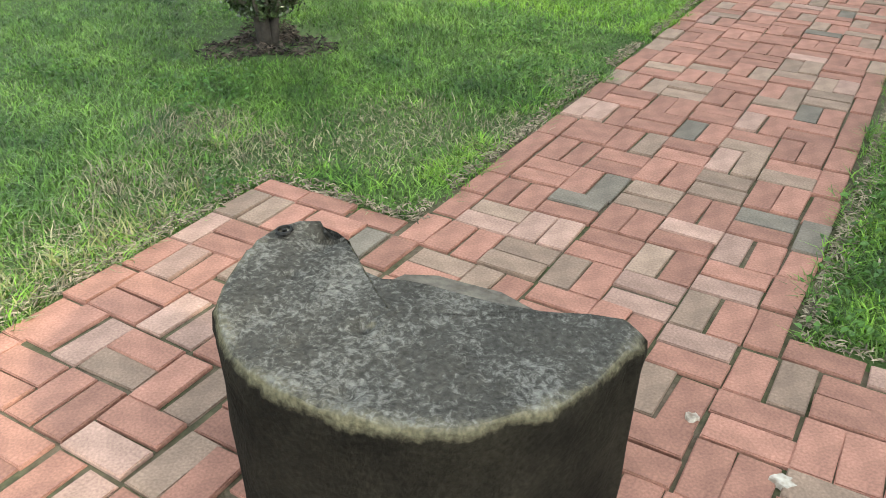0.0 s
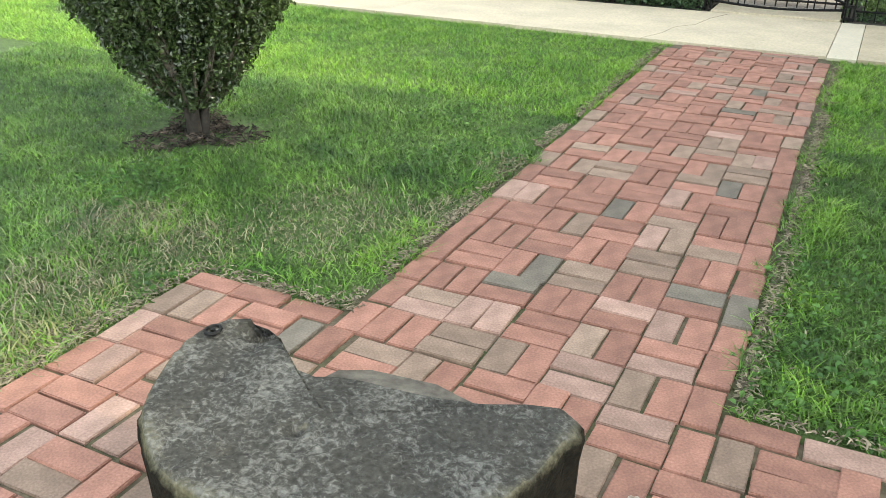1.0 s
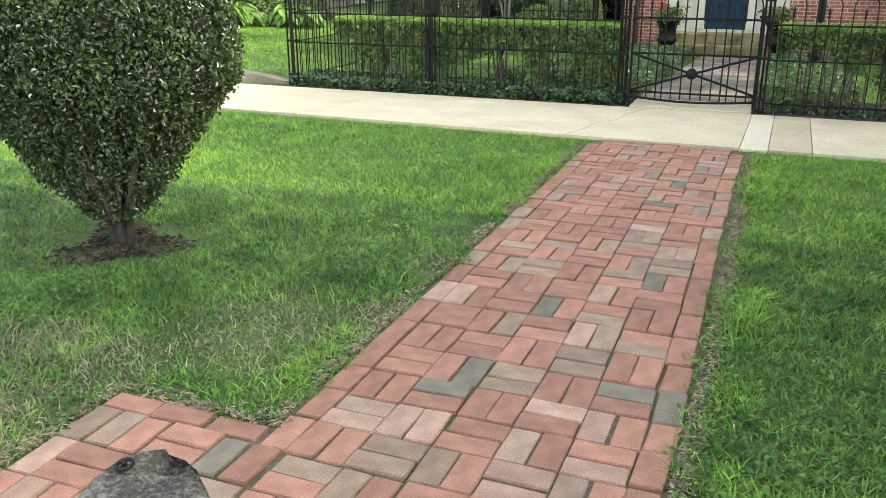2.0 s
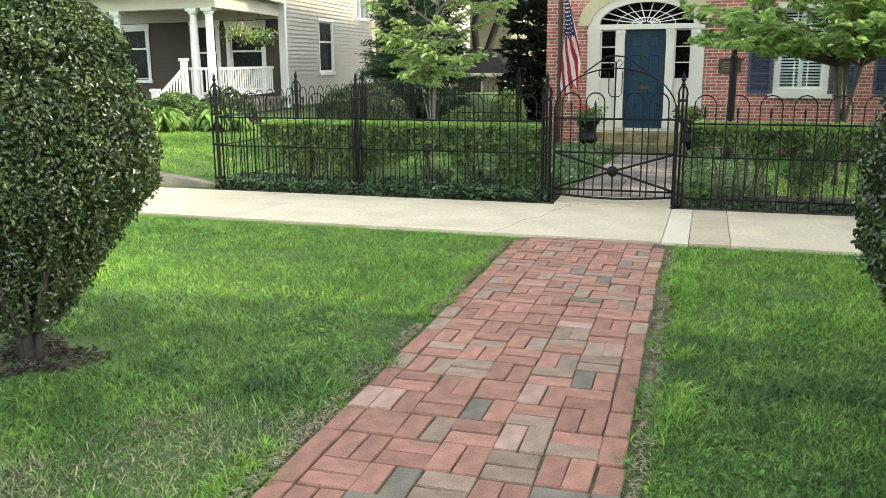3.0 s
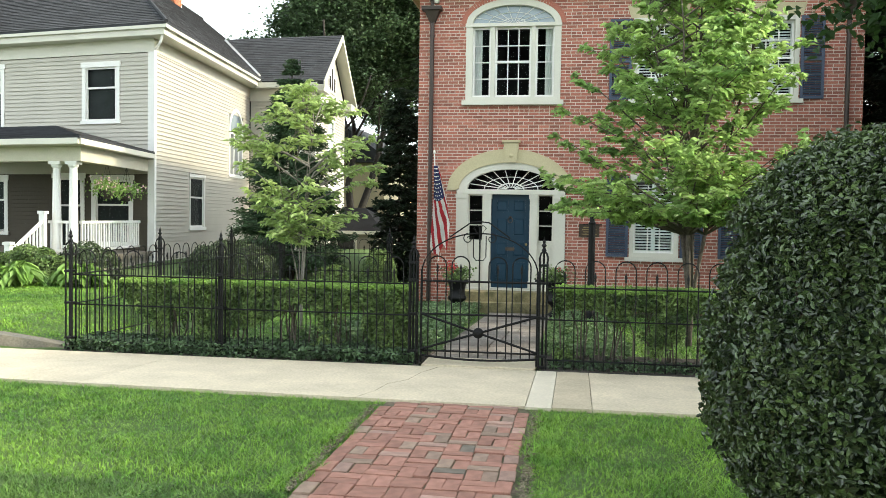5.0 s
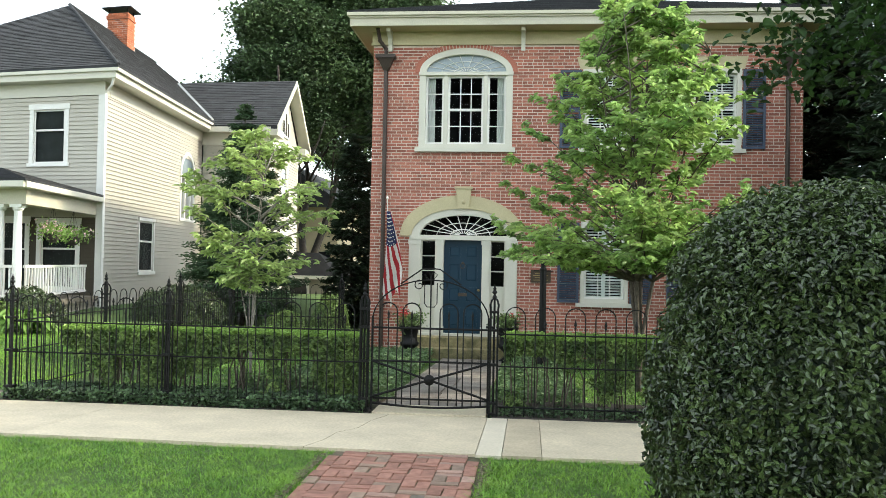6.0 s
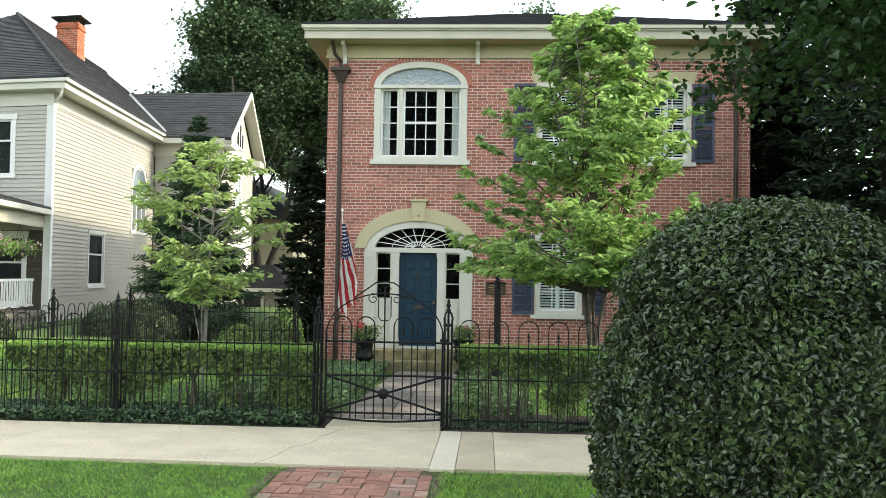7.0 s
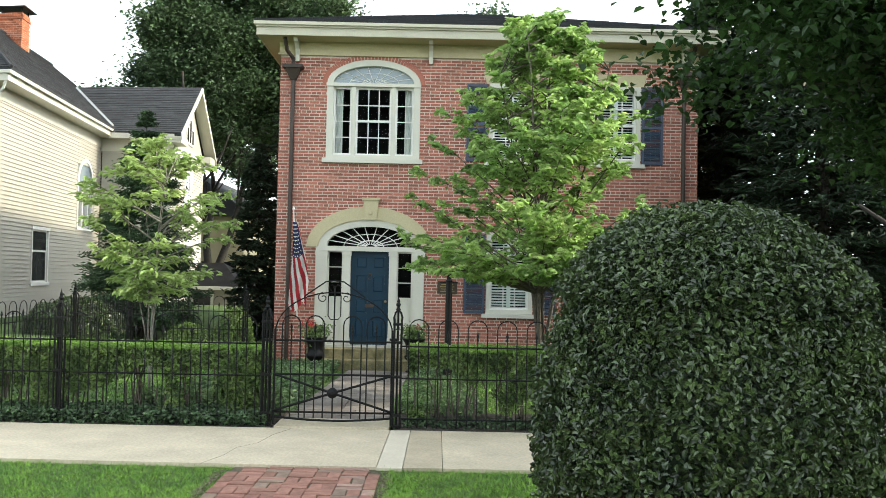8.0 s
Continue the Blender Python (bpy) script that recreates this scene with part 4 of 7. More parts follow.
# openings: x0, x1, bottom, top (number or curve)
OPEN = [(-1.75, 0.68, -0.6, ell(DOORC, 1.215, 2.21, 0.74)),
        (-1.58, 0.51, 4.2, ell(DOORC, 1.045, 5.87, 0.55)),
        (2.06, 3.1, 0.8, 2.58), (2.06, 3.1, 4.2, 5.95), (4.42, 5.46, 4.2, 5.95), (4.42, 5.46, 0.8, 2.58)]


def top_at(o, x):
    return o[3](x) if callable(o[3]) else o[3]


def brick_front(parent):
    cuts = {HX0, HX1}
    for o in OPEN:
        cuts |= {o[0], o[1]}
        if callable(o[3]):
            cuts |= {o[0] + (o[1] - o[0]) * i / 20 for i in range(21)}
    cuts = sorted(cuts)
    bm = bmesh.new()
    y0, y1 = WY + 0.0065, WY + 0.32
    for a, b in zip(cuts, cuts[1:]):
        mid = (a + b) / 2
        here = sorted((o for o in OPEN if o[0] < mid < o[1]), key=lambda o: o[2])
        lo = (HB, HB)
        for o in here + [None]:
            hi = (o[2], o[2]) if o else (HT, HT)
            if hi[0] > lo[0] + 0.001 or hi[1] > lo[1] + 0.001:
                prism(bm, [(a, y0, lo[0]), (b, y0, lo[1]), (b, y0, hi[1]), (a, y0, hi[0])], [(a, y1, lo[0]), (b, y1, lo[1]), (b, y1, hi[1]), (a, y1, hi[0])])
            if o:
                lo = (top_at(o, a), top_at(o, b))
    part("wall", bm, M_MORTAR, parent, "mortar wall core behind the brick face")
    # brick face
    bl, bh, j = 0.21, 0.0545, 0.0155
    v, f = [], []
    rows = int((HT - HB) / (bh + j))
    r = random.Random(4)
    for k in range(rows):
        z0 = HB + k * (bh + j)
        head = k % 6 == 5
        L = 0.095 if head else bl
        x = HX0 - (0 if k % 2 == 0 else (L + j) / 2)
        while x < HX1:
            a, b = max(x, HX0), min(x + L, HX1)
            x += L + j
            if b - a < 0.03:
                continue
            for o in OPEN:
                t = max(top_at(o, min(max(a, o[0]), o[1])), top_at(o, min(max(b, o[0]), o[1])))
                if a < o[1] and b > o[0] and z0 + bh > o[2] and z0 < t + (0.02 if callable(o[3]) else 0):
                    if a < o[0] - 0.03:
                        b = o[0] - 0.004
                    elif b > o[1] + 0.03:
                        a = o[1] + 0.004
                    else:
                        a = b
                    break
            if b - a < 0.03:
                continue
            d = r.uniform(0, 0.003)
            i = len(v)
            y = WY + d
            v += [(a, y, z0), (b, y, z0), (b, y, z0 + bh), (a, y, z0 + bh), (a - 0.002, y + 0.02, z0), (b + 0.002, y + 0.02, z0), (b + 0.002, y + 0.02, z0 + bh), (a - 0.002, y + 0.02, z0 + bh)]
            f += [(i, i + 1, i + 2, i + 3), (i, i + 4, i + 5, i + 1), (i + 3, i + 2, i + 6, i + 7), (i, i + 3, i + 7, i + 4), (i + 1, i + 5, i + 6, i + 2)]
    me = bpy.data.meshes.new("brick_face")
    me.from_pydata(v, [], f)
    tagged(mesh_ob("brick_face", me, M_HBRICK, parent), "weathered red brick facing", kind="stuff")
    # rowlock arch over the upper window
    n = 44
    me = None
    for i in range(n):
        t = math.pi * (i + 0.5) / n
        x, z = DOORC - 1.1 * math.cos(t), 5.9 + 0.60 * math.sin(t)
        if me is None:
            bm = bmesh.new()
            box(bm, -0.026, 0.026, -0.012, 0.05, -0.055, 0.055)
            me = bpy.data.meshes.new("arch_brick")
            bm.to_mesh(me), bm.free()
            me.materials.append(M_HBRICK)
        nx, nz = math.cos(math.pi - t) / 1.1, math.sin(t) / 0.6
        o = new("arch_brick", me)
        o.parent = parent
        o.location, o.rotation_euler = (x, WY, z), (0, math.atan2(nx, nz), 0)


def muntins(bm, x0, x1, z0, z1, nx, nz, y, w=0.022, d=0.03):
    for i in range(1, nx):
        x = x0 + (x1 - x0) * i / nx
        box(bm, x - w / 2, x + w / 2, y, y + d, z0, z1)
    for i in range(1, nz):
        z = z0 + (z1 - z0) * i / nz
        box(bm, x0, x1, y + 0.003, y + d - 0.003, z - w / 2, z + w / 2)


def pane(parent, x0, x1, z0, z1, y, m=None):
    bm = bmesh.new()
    bm.faces.new([bm.verts.new(p) for p in ((x0, y, z0), (x1, y, z0), (x1, y, z1), (x0, y, z1))])
    o = part("pane", bm, m or M_GLASS, parent)
    o.visible_shadow = False
    return o


def frame_box(bm, x0, x1, z0, z1, w, y0, y1):
    box(bm, x0, x0 + w, y0, y1, z0, z1)
    box(bm, x1 - w, x1, y0, y1, z0, z1)
    box(bm, x0 + w, x1 - w, y0, y1, z1 - w, z1)
    box(bm, x0 + w, x1 - w, y0, y1, z0, z0 + w)


SLAT = []


def shutter(parent, x0, x1, z0, z1):
    bm = bmesh.new()
    y0, y1 = WY - 0.05, WY - 0.008
    frame_box(bm, x0, x1, z0, z1, 0.055, y0, y1)
    zm = z0 + (z1 - z0) * 0.46
    box(bm, x0 + 0.055, x1 - 0.055, y0, y1, zm, zm + 0.06)
    sh = part("shutter", bm, M_SHUT, parent, "dark blue louvred shutter")
    if not SLAT:
        bm = bmesh.new()
        w = (x1 - x0) / 2 - 0.054
        prism(bm, [(-w, -0.018, 0), (w, -0.018, 0), (w, 0.018, 0.03), (-w, 0.018, 0.03)], [(-w, -0.018, 0.009), (w, -0.018, 0.009), (w, 0.018, 0.039), (-w, 0.018, 0.039)])
        me = bpy.data.meshes.new("slat")
        bm.to_mesh(me), bm.free()
        me.materials.append(M_SHUT)
        SLAT.append(me)
    z = z0 + 0.065
    while z < z1 - 0.09:
        if not zm - 0.035 < z < zm + 0.06:
            o = new("slat", SLAT[0])
            o.parent = sh
            o.location = ((x0 + x1) / 2, (y0 + y1) / 2, z)
        z += 0.05


def sash_window(parent, x0, x1, z0, z1, lintel):
    bm = bmesh.new()
    frame_box(bm, x0, x1, z0, z1, 0.09, WY - 0.02, WY + 0.14)
    win = part("window", bm, M_CREAM, parent, "cream double-hung window with white louvred blinds")
    bm = bmesh.new()
    box(bm, x0 - 0.09, x1 + 0.09, WY - 0.09, WY + 0.1, z0 - 0.09, z0 - 0.002)
    part("sill", bm, M_CREAM, win)
    zm = (z0 + z1) / 2
    for a, b, y in ((z0 + 0.09, zm + 0.02, WY + 0.06), (zm - 0.02, z1 - 0.09, WY + 0.095)):
        bm = bmesh.new()
        frame_box(bm, x0 + 0.09, x1 - 0.09, a, b, 0.045, y, y + 0.034)
        muntins(bm, x0 + 0.135, x1 - 0.135, a + 0.045, b - 0.045, 3, 2, y)
        part("sash", bm, M_WHITE, win)
        pane(win, x0 + 0.13, x1 - 0.13, a + 0.04, b - 0.04, y + 0.014)
    bm = bmesh.new()
    z = z0 + 0.12
    while z < z1 - 0.12:
        for a, b in ((x0 + 0.13, (x0 + x1) / 2 - 0.04), ((x0 + x1) / 2 + 0.04, x1 - 0.13)):
            prism(bm, [(a, WY + 0.17, z), (b, WY + 0.17, z), (b, WY + 0.215, z + 0.03), (a, WY + 0.215, z + 0.03)],
                  [(a, WY + 0.17, z + 0.006), (b, WY + 0.17, z + 0.006), (b, WY + 0.215, z + 0.036), (a, WY + 0.215, z + 0.036)])
        z += 0.062
    frame_box(bm, x0 + 0.09, x1 - 0.09, z0 + 0.09, z1 - 0.09, 0.05, WY + 0.17, WY + 0.2)
    box(bm, (x0 + x1) / 2 - 0.045, (x0 + x1) / 2 + 0.045, WY + 0.17, WY + 0.2, z0 + 0.1, z1 - 0.1)
    part("blind", bm, M_BLIND, win, "white louvred interior blind")
    if lintel:
        bm = bmesh.new()
        prism(bm, [(x0 - 0.06, WY - 0.012, z1), (x1 + 0.06, WY - 0.012, z1), (x1 + 0.14, WY - 0.012, z1 + 0.27), (x0 - 0.14, WY - 0.012, z1 + 0.27)],
              [(x0 - 0.06, WY + 0.1, z1), (x1 + 0.06, WY + 0.1, z1), (x1 + 0.14, WY + 0.1, z1 + 0.27), (x0 - 0.14, WY + 0.1, z1 + 0.27)])
        part("lintel", bm, M_OLIVE, parent, "flat olive stone lintel")
    for a in (x0 - 0.5, x1 + 0.03):
        shutter(parent, a, a + 0.47, z0 + 0.0, z1 - 0.02)


def fan_bars(bm, cx, half, z0, rise, k, y, w=0.014):
    for i in range(1, k):
        t = math.pi * i / k
        ex, ez = cx - half * math.cos(t), z0 + rise * math.sin(t)
        tube(bm, [(cx - 0.1 * half * math.cos(t), y, z0 + 0.1 * rise * math.sin(t)), (ex, y, ez)], w / 2, 4)
    for s in (0.3, 0.62):
        tube(bm, [(cx - half * s * math.cos(math.pi * i / 16), y, z0 + rise * s * math.sin(math.pi * i / 16)) for i in range(17)], w / 2, 4)


def palladian_window(parent):
    """The three-light window under an arched fan above the door."""
    c, z0, zs = DOORC, 4.2, 5.82
    bm = bmesh.new()
    y0, y1 = WY - 0.03, WY + 0.14
    arch_ring(bm, c, zs + 0.075, 1.045, 0.53, 0.9, 0.40, y0, y1)
    win = part("window", bm, M_CREAM, parent, "cream three-light arched window with fanlight")
    for a, b in ((-1.045, -0.9), (-0.49, -0.4), (0.4, 0.49), (0.9, 1.045)):
        bm = bmesh.new()
        box(bm, c + a, c + b, y0, y1, z0, zs)
        part("mullion", bm, M_CREAM, win)
    bm = bmesh.new()
    box(bm, c - 0.899, c + 0.899, y0 + 0.004, y1 - 0.004, z0 + 0.001, z0 + 0.08)
    part("bottom_rail", bm, M_CREAM, win)
    bm = bmesh.new()
    box(bm, c - 1.06, c + 1.06, y0 - 0.03, y1, zs, zs + 0.075)
    part("transom", bm, M_CREAM, win)
    bm = bmesh.new()
    box(bm, c - 1.12, c + 1.12, WY - 0.1, WY + 0.08, z0 - 0.1, z0 - 0.002)
    part("sill", bm, M_CREAM, win)
    for a, b, nx in ((-0.9, -0.49, 1), (-0.4, 0.4, 3), (0.49, 0.9, 1)):
        bm = bmesh.new()
        frame_box(bm, c + a + 0.001, c + b - 0.001, z0 + 0.081, zs - 0.001, 0.045, WY + 0.05, WY + 0.09)
        muntins(bm, c + a + 0.045, c + b - 0.045, z0 + 0.125, zs - 0.045, nx, 4, WY + 0.055)
        if nx == 3:
            box(bm, c + a, c + b, WY + 0.03, WY + 0.085, (z0 + zs) / 2 + 0.02, (z0 + zs) / 2 + 0.07)
        part("sash", bm, M_WHITE, win)
        pane(win, c + a + 0.04, c + b - 0.04, z0 + 0.12, zs - 0.04, WY + 0.07)
    bm = bmesh.new()
    fan_bars(bm, c, 0.9, zs + 0.08, 0.4, 9, WY + 0.06)
    part("fan_tracery", bm, M_WHITE, win)
    bm = bmesh.new()
    p = arch_pts(c, 0.9, zs + 0.078, 0.4)
    prism(bm, [(x, WY + 0.075, z) for x, z in p], [(x, WY + 0.08, z) for x, z in p])
    part("fan_pane", bm, M_FANGLASS, win, "pale blue-grey fanlight glass")
    for a, b in ((-0.88, -0.7), (0.7, 0.88)):
        bm = bmesh.new()
        n = 10
        pts = [(c + a + (b - a) * i / n, WY + 0.16 + 0.02 * (i % 2), 0) for i in range(n + 1)]
        prism(bm, [(x, y, z0 + 0.1) for x, y, _ in pts] + [(x, y + 0.012, z0 + 0.1) for x, y, _ in pts[::-1]],
              [(x, y, zs) for x, y, _ in pts] + [(x, y + 0.012, zs) for x, y, _ in pts[::-1]])
        part("curtain", bm, M_CURT, win, "white curtain")


M_FANGLASS = mat("fanlight_glass", (0.26, 0.31, 0.34), 0.15, 0.15, 2, bump=0, spec=0.6)


def entrance(parent):
    c = DOORC
    y0, y1 = WY - 0.03, WY + 0.16
    # outer olive stone arch with keystone and imposts
    bm = bmesh.new()
    arch_ring(bm, c - 0.03, 2.21, 1.39, 0.92, 1.13, 0.62, WY - 0.06, WY + 0.12, 36)
    part("stone_arch", bm, M_OLIVE, parent, "olive-painted stone arch over the door")
    bm = bmesh.new()
    prism(bm, [(c - 0.115, WY - 0.12, 2.83), (c + 0.115, WY - 0.12, 2.83), (c + 0.17, WY - 0.12, 3.27), (c - 0.17, WY - 0.12, 3.27)],
          [(c - 0.115, WY + 0.1, 2.83), (c + 0.115, WY + 0.1, 2.83), (c + 0.17, WY + 0.1, 3.27), (c - 0.17, WY + 0.1, 3.27)])
    box(bm, c - 0.2, c + 0.2, WY - 0.15, WY + 0.05, 3.27, 3.32)
    lathe(bm, [(0.05, 0.0), (0.05, 0.02), (0.02, 0.04)], sides=10)
    bmesh.ops.transform(bm, matrix=Matrix.Translation((c, WY - 0.115, 2.98)) @ Matrix.Rotation(radians(90), 4, "X"), verts=bm.verts[-30:])
    part("keystone", bm, M_OLIVE, parent, "carved keystone")
    # cream casing: pilasters, entablature, inner arch
    bm = bmesh.new()
    arch_ring(bm, c, 2.235, 1.165, 0.63, 0.97, 0.45, y0, y1, 36)
    part("door_arch", bm, M_CREAM, parent)
    bm = bmesh.new()
    box(bm, c - 1.2, c + 1.2, y0 - 0.03, y1 + 0.1, 2.13, 2.235)
    part("transom_bar", bm, M_CREAM, parent)
    for a, b in ((-1.21, -0.95), (-0.6, -0.43), (0.43, 0.6), (0.95, 1.21)):
        bm = bmesh.new()
        box(bm, c + a, c + b, y0, y1, 0.03, 2.13)
        box(bm, c + a - 0.015, c + b + 0.015, y0 - 0.02, y1, 0.03, 0.2)
        box(bm, c + a - 0.015, c + b + 0.015, y0 - 0.02, y1, 2.03, 2.129)
        part("pilaster", bm, M_CREAM, parent)
    for a, b in ((-0.95, -0.6), (0.6, 0.95)):
        bm = bmesh.new()
        box(bm, c + a, c + b, WY + 0.06, WY + 0.14, 0.03, 1.08)
        box(bm, c + a + 0.06, c + b - 0.06, WY + 0.045, WY + 0.06, 0.2, 0.95)
        frame_box(bm, c + a, c + b, 1.081, 2.129, 0.03, WY + 0.05, WY + 0.12)
        muntins(bm, c + a + 0.03, c + b - 0.03, 1.11, 2.1, 1, 3, WY + 0.06)
        sl = part("sidelight", bm, M_CREAM, parent)
        pane(sl, c + a + 0.025, c + b - 0.025, 1.1, 2.1, WY + 0.08)
    bm = bmesh.new()
    tube(bm, [(c - 0.29 * math.cos(math.pi * i / 16), WY + 0.06, 2.237 + 0.135 * math.sin(math.pi * i / 16)) for i in range(17)], 0.012, 4)
    fan = part("fanlight", bm, M_WHITE, parent, "white fanlight with radiating bars")
    for i in range(1, 11):
        t = math.pi * i / 11
        bm = bmesh.new()
        tube(bm, [(c - 0.1 * math.cos(t), WY + 0.06, 2.237 + 0.045 * math.sin(t)), (c - 0.97 * math.cos(t), WY + 0.06, 2.237 + 0.45 * math.sin(t))], 0.01, 4)
        part("fan_bar", bm, M_WHITE, fan)
    bm = bmesh.new()
    tube(bm, [(c - 0.6 * math.cos(math.pi * i / 16), WY + 0.06, 2.237 + 0.28 * math.sin(math.pi * i / 16)) for i in range(17)], 0.008, 4)
    part("fan_ring", bm, M_WHITE, fan)
    bm = bmesh.new()
    p = arch_pts(c, 0.97, 2.236, 0.45)
    bm.faces.new([bm.verts.new((x, WY + 0.085, z)) for x, z in p])
    part("pane", bm, M_GLASS, fan).visible_shadow = False
    # door with six raised panels
    bm = bmesh.new()
    d0, d1 = c - 0.43, c + 0.43
    panels = []
    box(bm, d0, d1, WY + 0.1, WY + 0.145, 0.05, 2.13)
    for a, b in ((d0 + 0.1, c - 0.05), (c + 0.05, d1 - 0.1)):
        for z0, z1 in ((0.2, 0.62), (0.74, 1.08), (1.2, 1.62), (1.74, 2.02)):
            panels.append((a, b, z0, z1))
    door = part("door", bm, M_NAVY, parent, "dark navy panelled front door, closed")
    for a, b, z0, z1 in panels:
        bm = bmesh.new()
        frame_box(bm, a, b, z0, z1, 0.03, WY + 0.084, WY + 0.098)
        prism(bm, [(a + 0.05, WY + 0.086, z0 + 0.05), (b - 0.05, WY + 0.086, z0 + 0.05), (b - 0.05, WY + 0.086, z1 - 0.05), (a + 0.05, WY + 0.086, z1 - 0.05)],
              [(a + 0.03, WY + 0.098, z0 + 0.03), (b - 0.03, WY + 0.098, z0 + 0.03), (b - 0.03, WY + 0.098, z1 - 0.03), (a + 0.03, WY + 0.098, z1 - 0.03)])
        part("panel", bm, M_NAVY, door)
    bm = bmesh.new()
    lathe(bm, [(0.03, 0), (0.032, 0.01), (0.02, 0.03)], sides=10)
    bmesh.ops.transform(bm, matrix=Matrix.Translation((c, WY + 0.085, 1.62)) @ Matrix.Rotation(radians(90), 4, "X"), verts=bm.verts)
    tube(bm, [(c + 0.05 * math.sin(a / 12 * 6.2832), WY + 0.07, 1.56 + 0.06 * math.cos(a / 12 * 6.2832)) for a in range(13)], 0.009, 6, cap=False)
    part("knocker", bm, M_BRONZE, door)
    bm = bmesh.new()
    box(bm, c - 0.1, c + 0.1, WY + 0.075, WY + 0.088, 0.88, 0.95)
    part("letter_slot", bm, M_BRONZE, door)
    bm = bmesh.new()
    bmesh.ops.create_uvsphere(bm, u_segments=10, v_segments=8, radius=0.03)
    bmesh.ops.translate(bm, verts=bm.verts, vec=(d1 - 0.07, WY + 0.06, 1.02))
    part("door_knob", bm, M_BRASS, door)
    bm = bmesh.new()
    box(bm, c - 1.2, c + 1.2, WY - 0.05, WY + 0.3, -0.02, 0.045)
    part("door_sill", bm, M_CREAM, parent)


def roof_slab(bm, quad, th=0.07):
    n = (Vector(quad[1]) - Vector(quad[0])).cross(Vector(quad[2]) - Vector(quad[0])).normalized()
    if n.z < 0:
        n = -n
    prism(bm, [Vector(p) for p in quad], [Vector(p) + n * th for p in quad])


def shingle_rows(parent, quad, step=0.14, th=0.012, label=""):
    """Courses of shingles on a sloping quad: a, b along the eave, c, d along the ridge (c above b)."""
    a, b, c, d = [Vector(p) for p in quad]
    n = (b - a).cross(d - a).normalized()
    if n.z < 0:
        n = -n
    rows = max(2, int((d - a).length / step))
    v, f = [], []
    r = random.Random(rows)
    for k in range(rows):
        p0, p1 = a.lerp(d, k / rows), b.lerp(c, k / rows)
        q0, q1 = a.lerp(d, (k + 1) / rows), b.lerp(c, (k + 1) / rows)
        w = (p1 - p0).length
        m = max(1, int(w / 0.32))
        off = r.uniform(0, 0.9) / m
        cuts = [0.0] + [min(1, (i + 0.5) / m + off * 0.4) for i in range(m)] + [1.0]
        for s, t in zip(cuts, cuts[1:]):
            if t - s < 1e-4:
                continue
            i = len(v)
            h = th + r.uniform(0, 0.006)
            lo0, lo1 = p0.lerp(p1, s), p0.lerp(p1, t - 0.012 / max(w, 0.1))
            hi0, hi1 = q0.lerp(q1, s), q0.lerp(q1, t - 0.012 / max(w, 0.1))
            v += [tuple(lo0 + n * h), tuple(lo1 + n * h), tuple(hi1 + n * 0.002), tuple(hi0 + n * 0.002), tuple(lo0), tuple(lo1)]
            f += [(i, i + 1, i + 2, i + 3), (i + 4, i + 5, i + 1, i)]
    me = bpy.data.meshes.new("shingles")
    me.from_pydata(v, [], f)
    return tagged(mesh_ob("shingles", me, M_SHINGLE, parent), label, kind="stuff")


